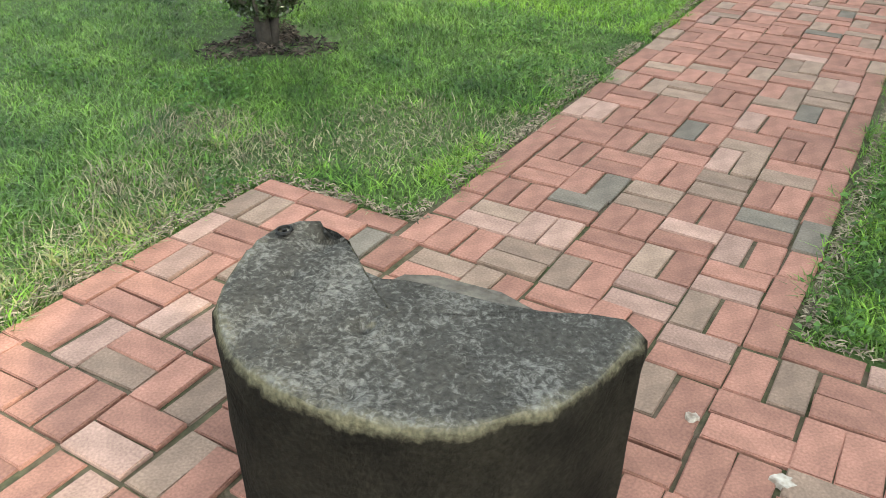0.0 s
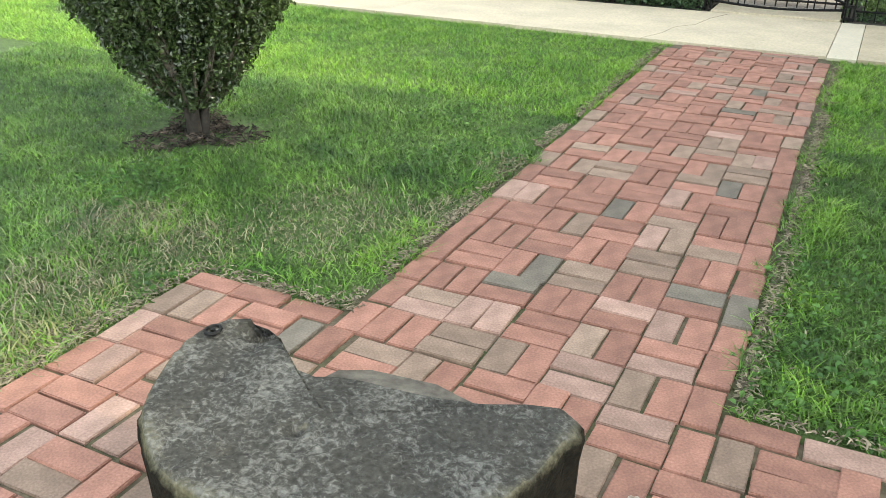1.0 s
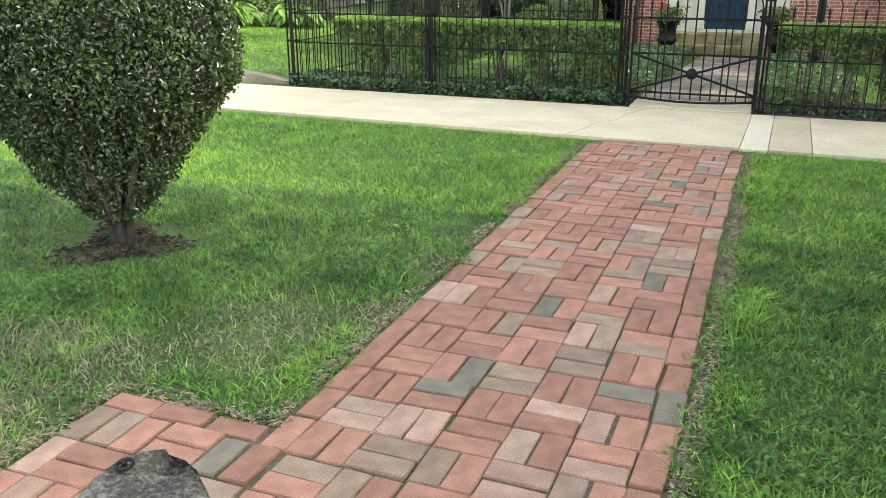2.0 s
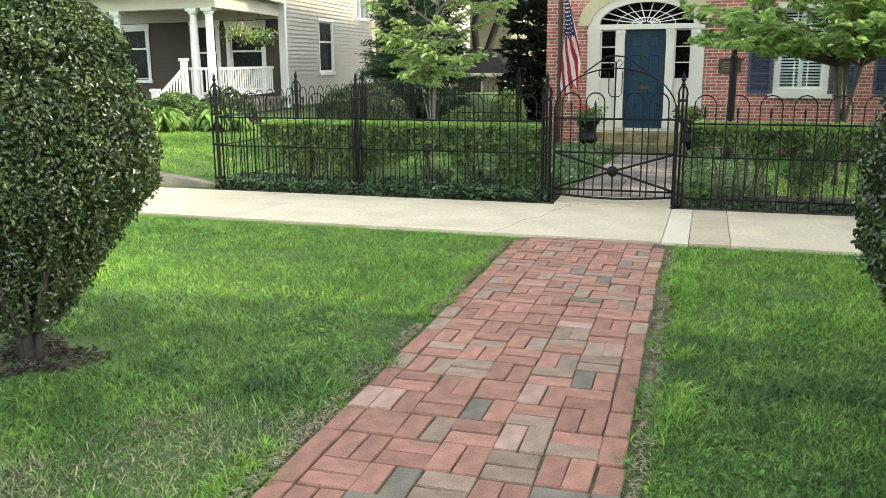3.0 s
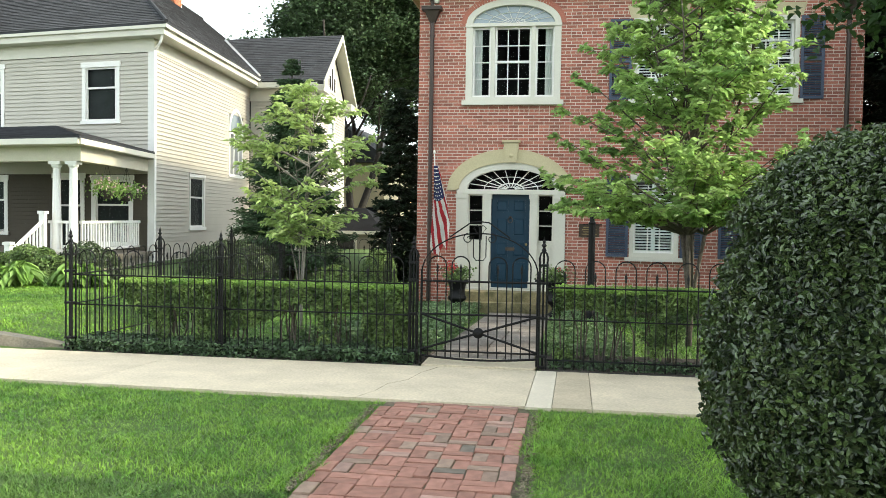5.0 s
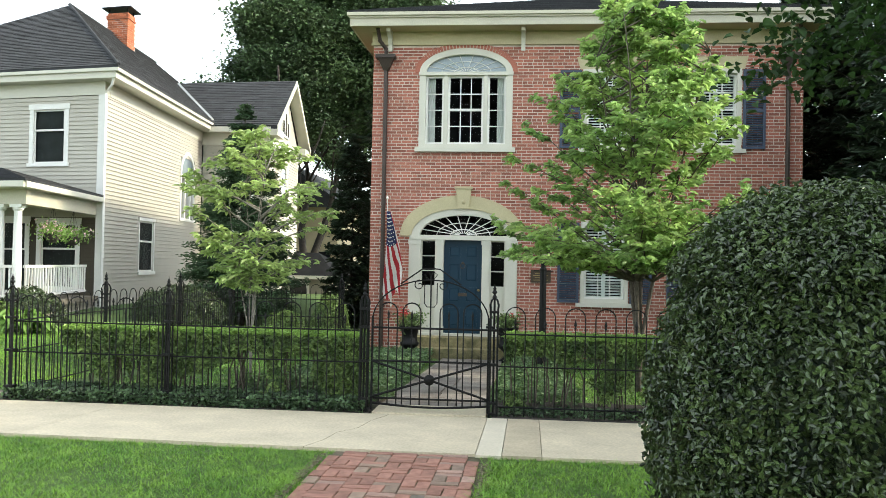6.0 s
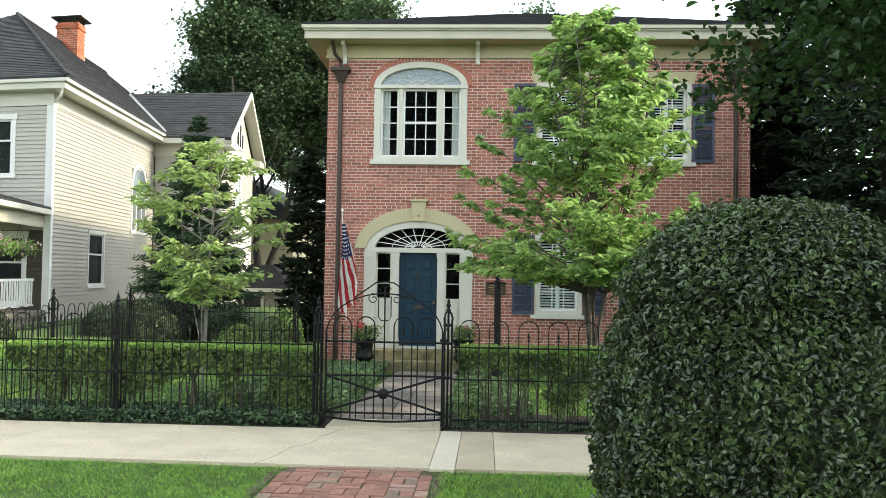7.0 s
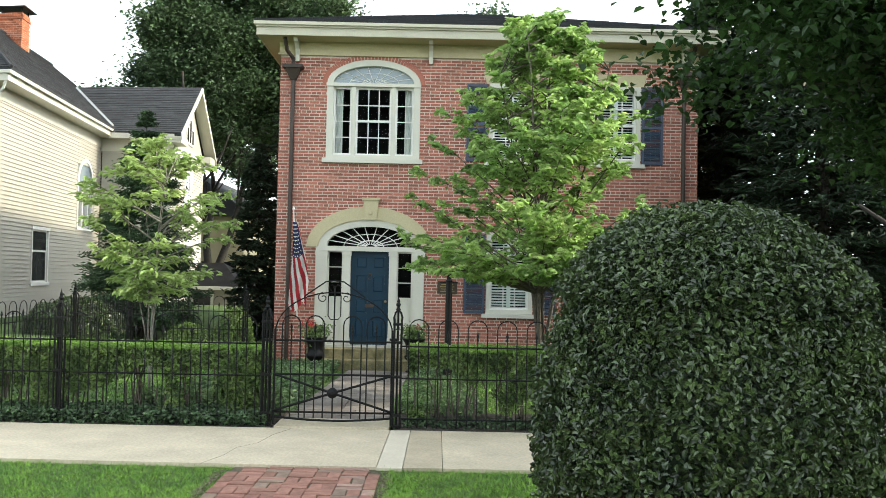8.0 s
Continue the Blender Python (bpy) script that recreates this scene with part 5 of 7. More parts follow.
def brick_house():
    ob = empty("brick_house", "two-storey red brick house with cream eaves and navy door", "house")
    brick_front(ob)
    bm = bmesh.new()
    box(bm, HX0, HX0 + 0.3, WY + 0.32, 20.0, HB, HT)
    part("side_wall", bm, M_HBRICK, ob)
    bm = bmesh.new()
    box(bm, HX1 - 0.3, HX1, WY + 0.32, 20.0, HB, HT)
    part("side_wall", bm, M_HBRICK, ob)
    bm = bmesh.new()
    box(bm, HX0 + 0.3, HX1 - 0.3, 19.7, 20.0, HB, HT)
    part("back_wall", bm, M_HBRICK, ob)
    # Floors and partition in near-black, so the rooms look unlit through the glass.
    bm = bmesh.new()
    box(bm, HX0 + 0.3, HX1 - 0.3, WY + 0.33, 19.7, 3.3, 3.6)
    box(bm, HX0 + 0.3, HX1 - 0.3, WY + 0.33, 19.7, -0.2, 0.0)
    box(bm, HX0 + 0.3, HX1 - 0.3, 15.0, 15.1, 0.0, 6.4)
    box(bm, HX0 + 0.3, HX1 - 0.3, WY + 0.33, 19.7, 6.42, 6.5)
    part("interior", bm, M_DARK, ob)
    for a in OPEN[2:]:
        sash_window(ob, a[0], a[1], a[2], a[3], a[2] > 3)
    palladian_window(ob)
    entrance(ob)
    # cornice: frieze, soffit, fascia, gutter
    e0, e1, ey = -3.05, HX1 + 0.42, 11.32
    bm = bmesh.new()
    box(bm, HX0 - 0.03, HX1 + 0.03, WY - 0.035, WY + 0.2, HT - 0.02, HT + 0.3)
    box(bm, HX0 - 0.05, HX1 + 0.05, WY - 0.06, WY - 0.035, HT - 0.02, HT + 0.03)
    part("frieze", bm, M_OLIVE, ob, "olive-cream frieze board")
    bm = bmesh.new()
    box(bm, e0, e1, ey, 20.5, 6.80, 6.85)
    part("soffit", bm, M_OLIVE, ob)
    for nm, b in (("fascia", (e0, e1, ey - 0.025, ey, 6.79, 6.96)), ("bed_mould", (e0 - 0.03, e1 + 0.03, ey - 0.07, ey + 0.03, 6.96, 7.0)),
                  ("gutter", (e0 - 0.07, e1 + 0.07, ey - 0.12, ey + 0.05, 7.0, 7.07)), ("side_fascia", (e0 - 0.03, e0, ey, 20.5, 6.79, 6.96))):
        bm = bmesh.new()
        box(bm, *b)
        part(nm, bm, M_FASCIA, ob, "cream moulded cornice board")
    for bx in (-2.25, 0.73, 3.7, 6.4):
        bm = bmesh.new()
        prof = [(11.5, 6.8), (11.86, 6.8), (11.86, 6.35), (11.8, 6.35), (11.8, 6.5), (11.74, 6.62), (11.62, 6.7), (11.5, 6.72)]
        prism(bm, [(bx - 0.045, y, z) for y, z in prof], [(bx + 0.045, y, z) for y, z in prof])
        part("bracket", bm, M_CREAM, ob, "cream scrolled eave bracket")
    # hip roof
    rz, ry0 = 8.75, 16.0
    A, B, C, D = (e0 - 0.07, ey - 0.1, 7.07), (e1 + 0.07, ey - 0.1, 7.07), (e1 - 4.5, ry0, rz), (e0 + 4.5, ry0, rz)
    bm = bmesh.new()
    roof_slab(bm, [A, B, C, D], 0.03)
    for tri in ([A, D, (e0 - 0.07, 20.6, 7.07)], [B, (e1 + 0.07, 20.6, 7.07), C]):
        prism(bm, [Vector(p) for p in tri], [Vector(p) + Vector((0, 0, 0.03)) for p in tri])
    roof_slab(bm, [(e0 - 0.07, 20.6, 7.07), (e1 + 0.07, 20.6, 7.07), C, D], 0.03)
    roof = part("roof", bm, M_SHINGLE, ob, "dark grey shingled hip roof")
    shingle_rows(roof, [tuple(Vector(A) + Vector((0, 0, 0.035))), tuple(Vector(B) + Vector((0, 0, 0.035))), tuple(Vector(C) + Vector((0, 0, 0.035))), tuple(Vector(D) + Vector((0, 0, 0.035)))])
    # downspouts with leader heads
    for sx, s in ((-2.34, -1), (6.42, 1)):
        bm = bmesh.new()
        tube(bm, [(sx, WY - 0.06, -0.35), (sx, WY - 0.06, 5.95)], 0.048, 8)
        for z in (0.6, 2.3, 4.1, 5.6):
            tube(bm, [(sx, WY - 0.06, z), (sx, WY - 0.06, z + 0.05)], 0.056, 8)
        sp = part("downspout", bm, M_COPPER, ob, "brown metal downspout")
        bm = bmesh.new()
        box(bm, sx - 0.22, sx + 0.22, WY - 0.24, WY - 0.002, 6.18, 6.26)
        prism(bm, [(sx - 0.06, WY - 0.12, 5.93), (sx + 0.06, WY - 0.12, 5.93), (sx + 0.06, WY - 0.002, 5.93), (sx - 0.06, WY - 0.002, 5.93)],
              [(sx - 0.17, WY - 0.2, 6.18), (sx + 0.17, WY - 0.2, 6.18), (sx + 0.17, WY - 0.002, 6.18), (sx - 0.17, WY - 0.002, 6.18)])
        part("leader_head", bm, M_COPPER, sp)
        bm = bmesh.new()
        tube(bm, [(sx, WY - 0.12, 6.25), (sx, WY - 0.12, 6.4), (sx + s * 0.12, WY - 0.25, 6.55), (sx + s * 0.14, WY - 0.42, 6.78)], 0.045, 8)
        part("gooseneck", bm, M_COPPER, sp)
    # plaque beside the window
    bm = bmesh.new()
    box(bm, 0.98, 1.42, WY - 0.03, WY - 0.001, 1.22, 1.5)
    pl = part("plaque", bm, M_BRONZE, ob, "small dark bronze wall plaque")
    bm = bmesh.new()
    for i in range(4):
        box(bm, 1.04 + 0.03 * (i % 2), 1.36 - 0.03 * (i % 2), WY - 0.034, WY - 0.03, 1.27 + 0.05 * i, 1.285 + 0.05 * i)
    part("inscription", bm, M_BRASS, pl)


brick_house()


def steps():
    ob = empty("front_steps", "mossy sandstone front steps below the door", "steps")
    for i, (y0, z0, z1, w) in enumerate(((11.25, -0.5, -0.0, 1.28), (10.85, -0.52, -0.2, 1.42))):
        bm = bmesh.new()
        box(bm, DOORC - w, DOORC + w, y0, 11.84 if i == 0 else 11.245, z0, z1)
        bmesh.ops.bevel(bm, geom=[e for e in bm.edges], offset=0.015, segments=2, affect="EDGES")
        part("step", bm, M_SAND, ob)
    return ob


steps()


def slate_walk():
    ob = empty("slate_walk", "grey slate flagstone walk from gate to steps", "path", kind="structure")
    r = random.Random(8)
    y = 2.78
    while y < 10.75:
        d = r.uniform(0.5, 0.85)
        cut = r.uniform(-0.3, 0.1)
        for a, b in ((-0.82, cut), (cut, 0.45)):
            bm = bmesh.new()
            y1 = min(y + d, 10.82)
            za, zb = ground_z(0, y) + 0.03, ground_z(0, y1) + 0.03
            sh = -0.03 * (y - 2.8) / 8
            prism(bm, [(a + sh + 0.008, y, za - 0.2), (b + sh - 0.008, y, za - 0.2), (b + sh - 0.008, y1 - 0.015, zb - 0.2), (a + sh + 0.008, y1 - 0.015, zb - 0.2)],
                  [(a + sh + 0.008, y, za), (b + sh - 0.008, y, za), (b + sh - 0.008, y1 - 0.015, zb), (a + sh + 0.008, y1 - 0.015, zb)])
            part("flagstone", bm, M_SLATE, ob)
        y += d


slate_walk()


def urn(x, y, red, seed):
    r = np.random.default_rng(seed)
    ob = empty("garden_urn", "black cast-iron urn with red geraniums" if red else "black cast-iron urn with trailing green plants", "urn", "urns beside the steps")
    ob.location = (x, y, ground_z(x, y))
    bm = bmesh.new()
    lathe(bm, [(0.17, 0.0), (0.17, 0.05), (0.13, 0.07), (0.07, 0.12), (0.06, 0.18), (0.1, 0.23), (0.19, 0.31), (0.2, 0.36), (0.165, 0.39), (0.16, 0.5), (0.18, 0.62), (0.235, 0.7), (0.24, 0.725), (0.2, 0.72), (0.19, 0.69)], sides=20)
    part("vessel", bm, M_IRON, ob, smooth=True)
    k = 420
    c = r.normal(0, 1, (k, 3)) * np.array([0.13, 0.13, 0.09]) + np.array([0, 0, 0.82])
    part("foliage", leaves_mesh("foliage", c, r.normal(0, 1, (k, 3)) + np.array([0, 0, 0.7]), 0.07, 0.05, r), M_HEDGE, ob)
    k = 90 if red else 18
    c = r.normal(0, 1, (k, 3)) * np.array([0.06, 0.06, 0.05]) + (np.array([-0.12, -0.08, 0.97]) if red else np.array([0.1, 0, 0.95]))
    part("blossom", leaves_mesh("blossom", c, r.normal(0, 1, (k, 3)), 0.04, 0.035, r), M_PETALR, ob)


urn(-1.5, 10.5, True, 31)
urn(0.52, 10.6, False, 32)


def lamp_post():
    ob = empty("lamp_post", "black iron garden lamp post with a small lantern", "street lamp")
    x, y = 1.2, 8.6
    g = ground_z(x, y)
    bm = bmesh.new()
    lathe(bm, [(0.09, g), (0.085, g + 0.25), (0.065, g + 0.32), (0.06, 1.5), (0.07, 1.53), (0.045, 1.56), (0.05, 1.72)], x, y, 10)
    part("pole", bm, M_IRON, ob)
    bm = bmesh.new()
    tube(bm, [(x - 0.17, y, 1.5), (x + 0.17, y, 1.5)], 0.012, 6)
    part("ladder_bar", bm, M_IRON, ob)
    bm = bmesh.new()
    for dx, dy in ((-1, -1), (1, -1), (1, 1), (-1, 1)):
        tube(bm, [(x + dx * 0.06, y + dy * 0.06, 1.72), (x + dx * 0.1, y + dy * 0.1, 2.0)], 0.008, 5)
    lathe(bm, [(0.15, 2.0), (0.15, 2.015), (0.05, 2.1), (0.03, 2.14), (0.005, 2.18)], x, y, 4)
    box(bm, x - 0.08, x + 0.08, y - 0.08, y + 0.08, 1.71, 1.73)
    part("lantern", bm, M_IRON, ob)


lamp_post()


def flag():
    ob = empty("flag", "striped flag hanging in folds from a wall staff", "flag")
    base, tip = Vector((-2.12, WY - 0.05, 0.62)), Vector((-2.17, 11.35, 2.98))
    bm = bmesh.new()
    tube(bm, [base, tip], [0.016, 0.012], 8)
    lathe(bm, [(0.005, 0), (0.03, 0.02), (0.03, 0.05), (0.004, 0.08)], tip.x, tip.y, 8)
    bmesh.ops.translate(bm, verts=bm.verts[-32:], vec=(0, 0, tip.z))
    part("staff", bm, M_WHITE, ob)
    # cloth: 13 stripes running down, bunched into folds, blue canton at the head
    nu, nv = 39, 40
    bm = bmesh.new()
    grid = []
    for j in range(nv + 1):
        t = j / nv
        row = []
        w = 0.1 + 0.31 * min(1, t * 1.5) - 0.06 * max(0, t - 0.8) * 2
        for i in range(nu + 1):
            s = i / nu
            x = -2.24 + 0.06 * (1 - t) + w * s + 0.02 * math.sin(t * 5)
            yy = 11.36 + 0.28 * t * 0.4 + 0.03 * min(1, t * 3) * math.sin(s * 9 + t * 1.5)
            z = 2.72 - 1.72 * t - 0.22 * abs(math.sin(s * 3.3 + 0.5)) * t
            row.append(bm.verts.new((x, yy, z)))
        grid.append(row)
    for j in range(nv):
        for i in range(nu):
            fc = bm.faces.new((grid[j][i], grid[j][i + 1], grid[j + 1][i + 1], grid[j + 1][i]))
            fc.smooth = True
            fc.material_index = 2 if (j < nv * 0.4 and i < nu * 0.82) else (0 if int((i - j * 0.9 + 140) / 7) % 2 == 0 else 1)
    bmesh.ops.solidify(bm, geom=bm.faces[:], thickness=0.003)
    me = bpy.data.meshes.new("cloth")
    bm.to_mesh(me), bm.free()
    cloth = part("cloth", me, [M_FLAGR, M_FLAGW, M_FLAGB], ob, "red and white striped cloth with a blue canton")
    bm = bmesh.new()
    ring = [(0.019 if k % 2 == 0 else 0.009) for k in range(10)]
    fr = [(q * math.sin(k * math.pi / 5), 0, q * math.cos(k * math.pi / 5)) for k, q in enumerate(ring)]
    prism(bm, fr, [(x, 0.002, z) for x, _, z in fr])
    star = bpy.data.meshes.new("star")
    bm.to_mesh(star), bm.free()
    star.materials.append(M_FLAGW)
    for j in range(9):
        t = (j + 0.8) / nv * 1.75
        w = 0.1 + 0.31 * min(1, t * 1.5)
        for i in range(4):
            s = (i + 0.5 + 0.4 * (j % 2)) / 4.6 * 0.8
            o = new("star", star)
            o.parent = cloth
            o.location = (-2.24 + 0.06 * (1 - t) + w * s + 0.02 * math.sin(t * 5), 11.36 + 0.28 * t * 0.4 + 0.03 * min(1, t * 3) * math.sin(s * 9 + t * 1.5) - 0.008, 2.72 - 1.72 * t - 0.22 * abs(math.sin(s * 3.3 + 0.5)) * t)


flag()


# ---------------------------------------------------------------- clapboard house
CX, CY, SK, TURN = -9.85, 13.5, -0.087, 0.19


def skew(ob_or_bm):
    """Local (u to the left along the front, v to the back, z) into the world; front and flank each run a little askew."""
    for v in ob_or_bm.verts:
        u, w, z = v.co
        v.co = (CX - u * (1.09 if u > 0 else 1) + SK * max(w, 0.0) - 0.15 * min(w, 0.0), CY + w + TURN * max(u, 0.0), z)


def lpart(name, bm, m, parent, label=""):
    skew(bm)
    return part(name, bm, m, parent, label)


def clap(bm, along, u0, u1, face, z0, z1, holes=(), step=0.107, th=0.03, sign=-1):
    """Lapped boards on a wall; along 'u' (face is v) or 'v' (face is u); sign: the way it faces."""
    z = z0
    while z < z1 - 0.01:
        t = min(z + step, z1)
        segs = [(u0, u1)]
        for h0, h1, hz0, hz1 in holes:
            if z + step * 0.5 > hz0 and z + step * 0.5 < hz1:
                nxt = []
                for a, b in segs:
                    if h0 > a:
                        nxt.append((a, min(b, h0)))
                    if h1 < b:
                        nxt.append((max(a, h1), b))
                segs = [(a, b) for a, b in nxt if b - a > 0.01]
        for a, b in segs:
            lo, hi = face + sign * th, face + sign * 0.008
            prof = [(face, z), (face + sign * 0.006, z), (face + sign * 0.006, z + 0.008), (lo, z + 0.008), (hi, t), (face, t)]
            if t - z > 0.03:
                prism(bm, *[[(e, d, h) if along == "u" else (d, e, h) for d, h in prof] for e in (a, b)])
        z = t


def simple_window(parent, along, a0, a1, face, z0, z1, sign=-1, split=True, w=0.11):
    """Double-hung window set in a flank or front of the clapboard house."""
    def bx(bm, p0, p1, d0, d1, q0, q1):
        if along == "v":      # the flank's sashes sit nearly flush
            d0, d1 = (d * 0.3 if d < 0 else d for d in (d0, d1))
        d0, d1 = sorted((face + sign * d0, face + sign * d1))
        if along == "u":
            box(bm, p0, p1, d0, d1, q0, q1)
        else:
            box(bm, d0, d1, p0, p1, q0, q1)
    bm = bmesh.new()
    bx(bm, a0, a0 + w, -0.05, 0.035, z0, z1)
    bx(bm, a1 - w, a1, -0.05, 0.035, z0, z1)
    bx(bm, a0 - 0.03, a1 + 0.03, -0.05, 0.05, z1 - w, z1 + 0.03)
    bx(bm, a0 - 0.04, a1 + 0.04, -0.05, 0.07, z0 - 0.06, z0 + 0.03)
    win = lpart("window", bm, M_WHITE, parent, "white-cased double-hung window")
    bm = bmesh.new()
    zm = (z0 + z1) / 2 + 0.08 * (z1 - z0)
    s = 0.045
    for q0, q1, dd in ((z0 + 0.03, zm + 0.02, -0.04), (zm - 0.02, z1 - w, -0.015)):
        bx(bm, a0 + w, a0 + w + s, dd - 0.02, dd, q0, q1)
        bx(bm, a1 - w - s, a1 - w, dd - 0.02, dd, q0, q1)
        bx(bm, a0 + w + s, a1 - w - s, dd - 0.02, dd, q0, q0 + s)
        bx(bm, a0 + w + s, a1 - w - s, dd - 0.02, dd, q1 - s, q1)
    lpart("sash", bm, M_WHITE, win)
    bm = bmesh.new()
    p, q, d = a0 + w, a1 - w, face - sign * (0.052 if along == "u" else 0.0135)
    c4 = ((p, z0 + 0.03), (q, z0 + 0.03), (q, z1 - w), (p, z1 - w))
    bm.faces.new([bm.verts.new((h, d, z) if along == "u" else (d, h, z)) for h, z in c4])
    lpart("pane", bm, M_GLASS, win).visible_shadow = False
    # Dark sheet close behind the pane: room darkness painted on a panel.
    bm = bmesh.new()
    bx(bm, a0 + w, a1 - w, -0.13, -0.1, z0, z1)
    lpart("dim_room_sheet", bm, M_DIM, win)
    return win


def clapboard_house():
    ob = empty("clapboard_house", "two-storey cream clapboard house with white porch and dark roof", "house")
    G, ZT = -0.1, 5.72
    W, L = 8.2, 14.0
    # wall cores, kept clear of the openings by setting panes proud of them
    # Their near-black colour stands for the unlit rooms.
    bm = bmesh.new()
    box(bm, 0.0, W, 0.35, 0.45, G, ZT + 0.4)
    box(bm, 0.35, 0.45, 0.4, L, G, ZT + 0.4)
    box(bm, W - 0.1, W, 0.45, L, G, ZT + 0.4)
    box(bm, 0, W, L - 0.1, L, G, ZT + 0.4)
    lpart("wall_core", bm, M_DARK, ob)
    fw = [(0.94, 2.03, 3.97, 5.5), (4.4, 5.9, 3.8, 5.58)]
    lowf = [(0.55, 1.75, 0.75, 2.55), (1.95, 2.9, 0.62, 2.6), (4.3, 5.4, 1.0, 2.55)]
    bm = bmesh.new()
    clap(bm, "u", 0.14, W - 0.12, 0.0, 2.6, ZT, fw)
    lpart("front_siding", bm, M_SIDING, ob)
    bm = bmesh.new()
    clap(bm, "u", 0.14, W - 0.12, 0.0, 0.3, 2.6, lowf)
    lpart("front_siding", bm, M_PORCHW, ob, "brown porch wall, porch shade put into its colour")
    bm = bmesh.new()
    sw = [(2.5, 3.75, 1.18, 2.72), (6.0, 7.5, 2.9, 4.95)]
    clap(bm, "v", 0.14, 8.28, 0.0, 0.2, ZT, sw)
    lpart("flank_siding", bm, M_SIDING, ob, "sunlit cream clapboards")
    # corner boards, frieze
    bm = bmesh.new()
    box(bm, -0.02, 0.14, -0.03, 0.0, 0.1, ZT)
    box(bm, -0.03, 0.0, -0.03, 0.14, 0.1, ZT)
    lpart("corner_board", bm, M_WHITE, ob)
    bm = bmesh.new()
    box(bm, W - 0.14, W + 0.02, -0.03, 0.0, 0.1, ZT)
    lpart("corner_board", bm, M_WHITE, ob)
    bm = bmesh.new()
    box(bm, -0.03, W + 0.03, -0.035, 0.3, ZT, 6.06)
    lpart("frieze", bm, M_CREAM, ob)
    bm = bmesh.new()
    box(bm, -0.035, 0.3, 0.3, 8.3, ZT, 6.06)
    lpart("frieze", bm, M_CREAM, ob)
    bm = bmesh.new()
    box(bm, -0.46, W + 0.46, -0.46, L + 0.4, 6.06, 6.1)
    lpart("soffit", bm, M_CREAM, ob)
    bm = bmesh.new()
    for z0, z1, d in ((6.1, 6.22, 0.46), (6.22, 6.3, 0.54)):
        box(bm, -d, W + d, -d, -d + 0.08, z0, z1)
        box(bm, -d, -d + 0.08, -d + 0.08, 8.5, z0, z1)
    lpart("gutter", bm, M_CREAM, ob, "cream eave gutter")
    bm = bmesh.new()
    tube(bm, [(-0.42, -0.42, 6.15), (-0.3, -0.3, 5.9), (-0.06, -0.06, 5.75), (-0.06, -0.06, 0.15)], 0.035, 8)
    lpart("downspout", bm, M_WHITE, ob)
    # windows
    for a, b, z0, z1 in fw:
        simple_window(ob, "u", a, b, 0.0, z0, z1)
    for a, b, z0, z1 in lowf:
        simple_window(ob, "u", a, b, 0.0, z0, z1)
    simple_window(ob, "v", *sw[0][:2], 0.0, *sw[0][2:], w=0.065)
    # tall arched stair window on the flank
    a0, a1, z0, zs = 6.0, 7.5, 2.9, 4.3
    am = (a0 + a1) / 2
    bm = bmesh.new()
    for p in (a0, am - 0.32, am + 0.2, a1 - 0.12):
        box(bm, -0.04, 0.05, p, p + 0.1, z0, zs)
    box(bm, -0.06, 0.05, a0 - 0.03, a1 + 0.03, z0 - 0.07, z0 + 0.03)
    box(bm, -0.05, 0.05, a0, a1, zs - 0.04, zs + 0.04)
    o, i_ = arch_pts(am, 0.77, zs + 0.04, 0.8), arch_pts(am, 0.64, zs + 0.04, 0.68)
    for j in range(24):
        q = [o[j], o[j + 1], i_[j + 1], i_[j]]
        prism(bm, [(-0.04, y, z) for y, z in q], [(0.05, y, z) for y, z in q])
    win = lpart("window", bm, M_WHITE, ob, "white-cased arched stair window")
    bm = bmesh.new()
    bm.faces.new([bm.verts.new((0.02, h, z)) for h, z in ((a0 + 0.08, z0), (a1 - 0.08, z0), (a1 - 0.08, zs), (a0 + 0.08, zs))])
    lpart("pane", bm, M_GLASS, win).visible_shadow = False
    bm = bmesh.new()
    prism(bm, [(0.005, y, z) for y, z in i_], [(0.015, y, z) for y, z in i_])
    lpart("arched_pane", bm, M_FANGLASS, win)
    # siding round the arch head
    bm = bmesh.new()
    clap(bm, "v", 6.0, 7.5, 0.004, 4.95, ZT, [(am - 0.55, am + 0.55, 4.9, 5.05)])
    lpart("siding_patch", bm, M_SIDING, ob)
    # main hip roof
    e = 0.54
    A, B = (-e, -e, 6.3), (W + e, -e, 6.3)
    apex, back = (2.95, 3.9, 9.35), (2.95, 11.5, 9.35)
    Cb, Db = (-e, L + e, 6.3), (W + e, L + e, 6.3)
    bm = bmesh.new()
    for tri in ([A, B, apex], [A, apex, back, Cb], [B, Db, back, apex], [Cb, back, Db]):
        prism(bm, [Vector(p) for p in tri], [Vector(p) + Vector((0, 0, 0.05)) for p in tri])
    roof = lpart("roof", bm, M_SHINGLE, ob, "dark grey asphalt-shingled hip roof")

    def w3(p, dz=0.055):
        return (CX - p[0] * (1.09 if p[0] > 0 else 1) + SK * max(p[1], 0.0) - 0.15 * min(p[1], 0.0), CY + p[1] + TURN * max(p[0], 0.0), p[2] + dz)
    shingle_rows(roof, [w3(A), w3(Cb), w3(back), w3(apex)], 0.16)
    shingle_rows(roof, [w3(A), w3(B), w3(apex), w3((apex[0] - 0.01, apex[1], apex[2]))], 0.16)
    bm = bmesh.new()
    tube(bm, [(A[0], A[1], A[2] + 0.07), (apex[0], apex[1], apex[2] + 0.08), (back[0], back[1], back[2] + 0.08)], 0.05, 6)
    lpart("ridge_cap", bm, M_SHINGLE, roof)
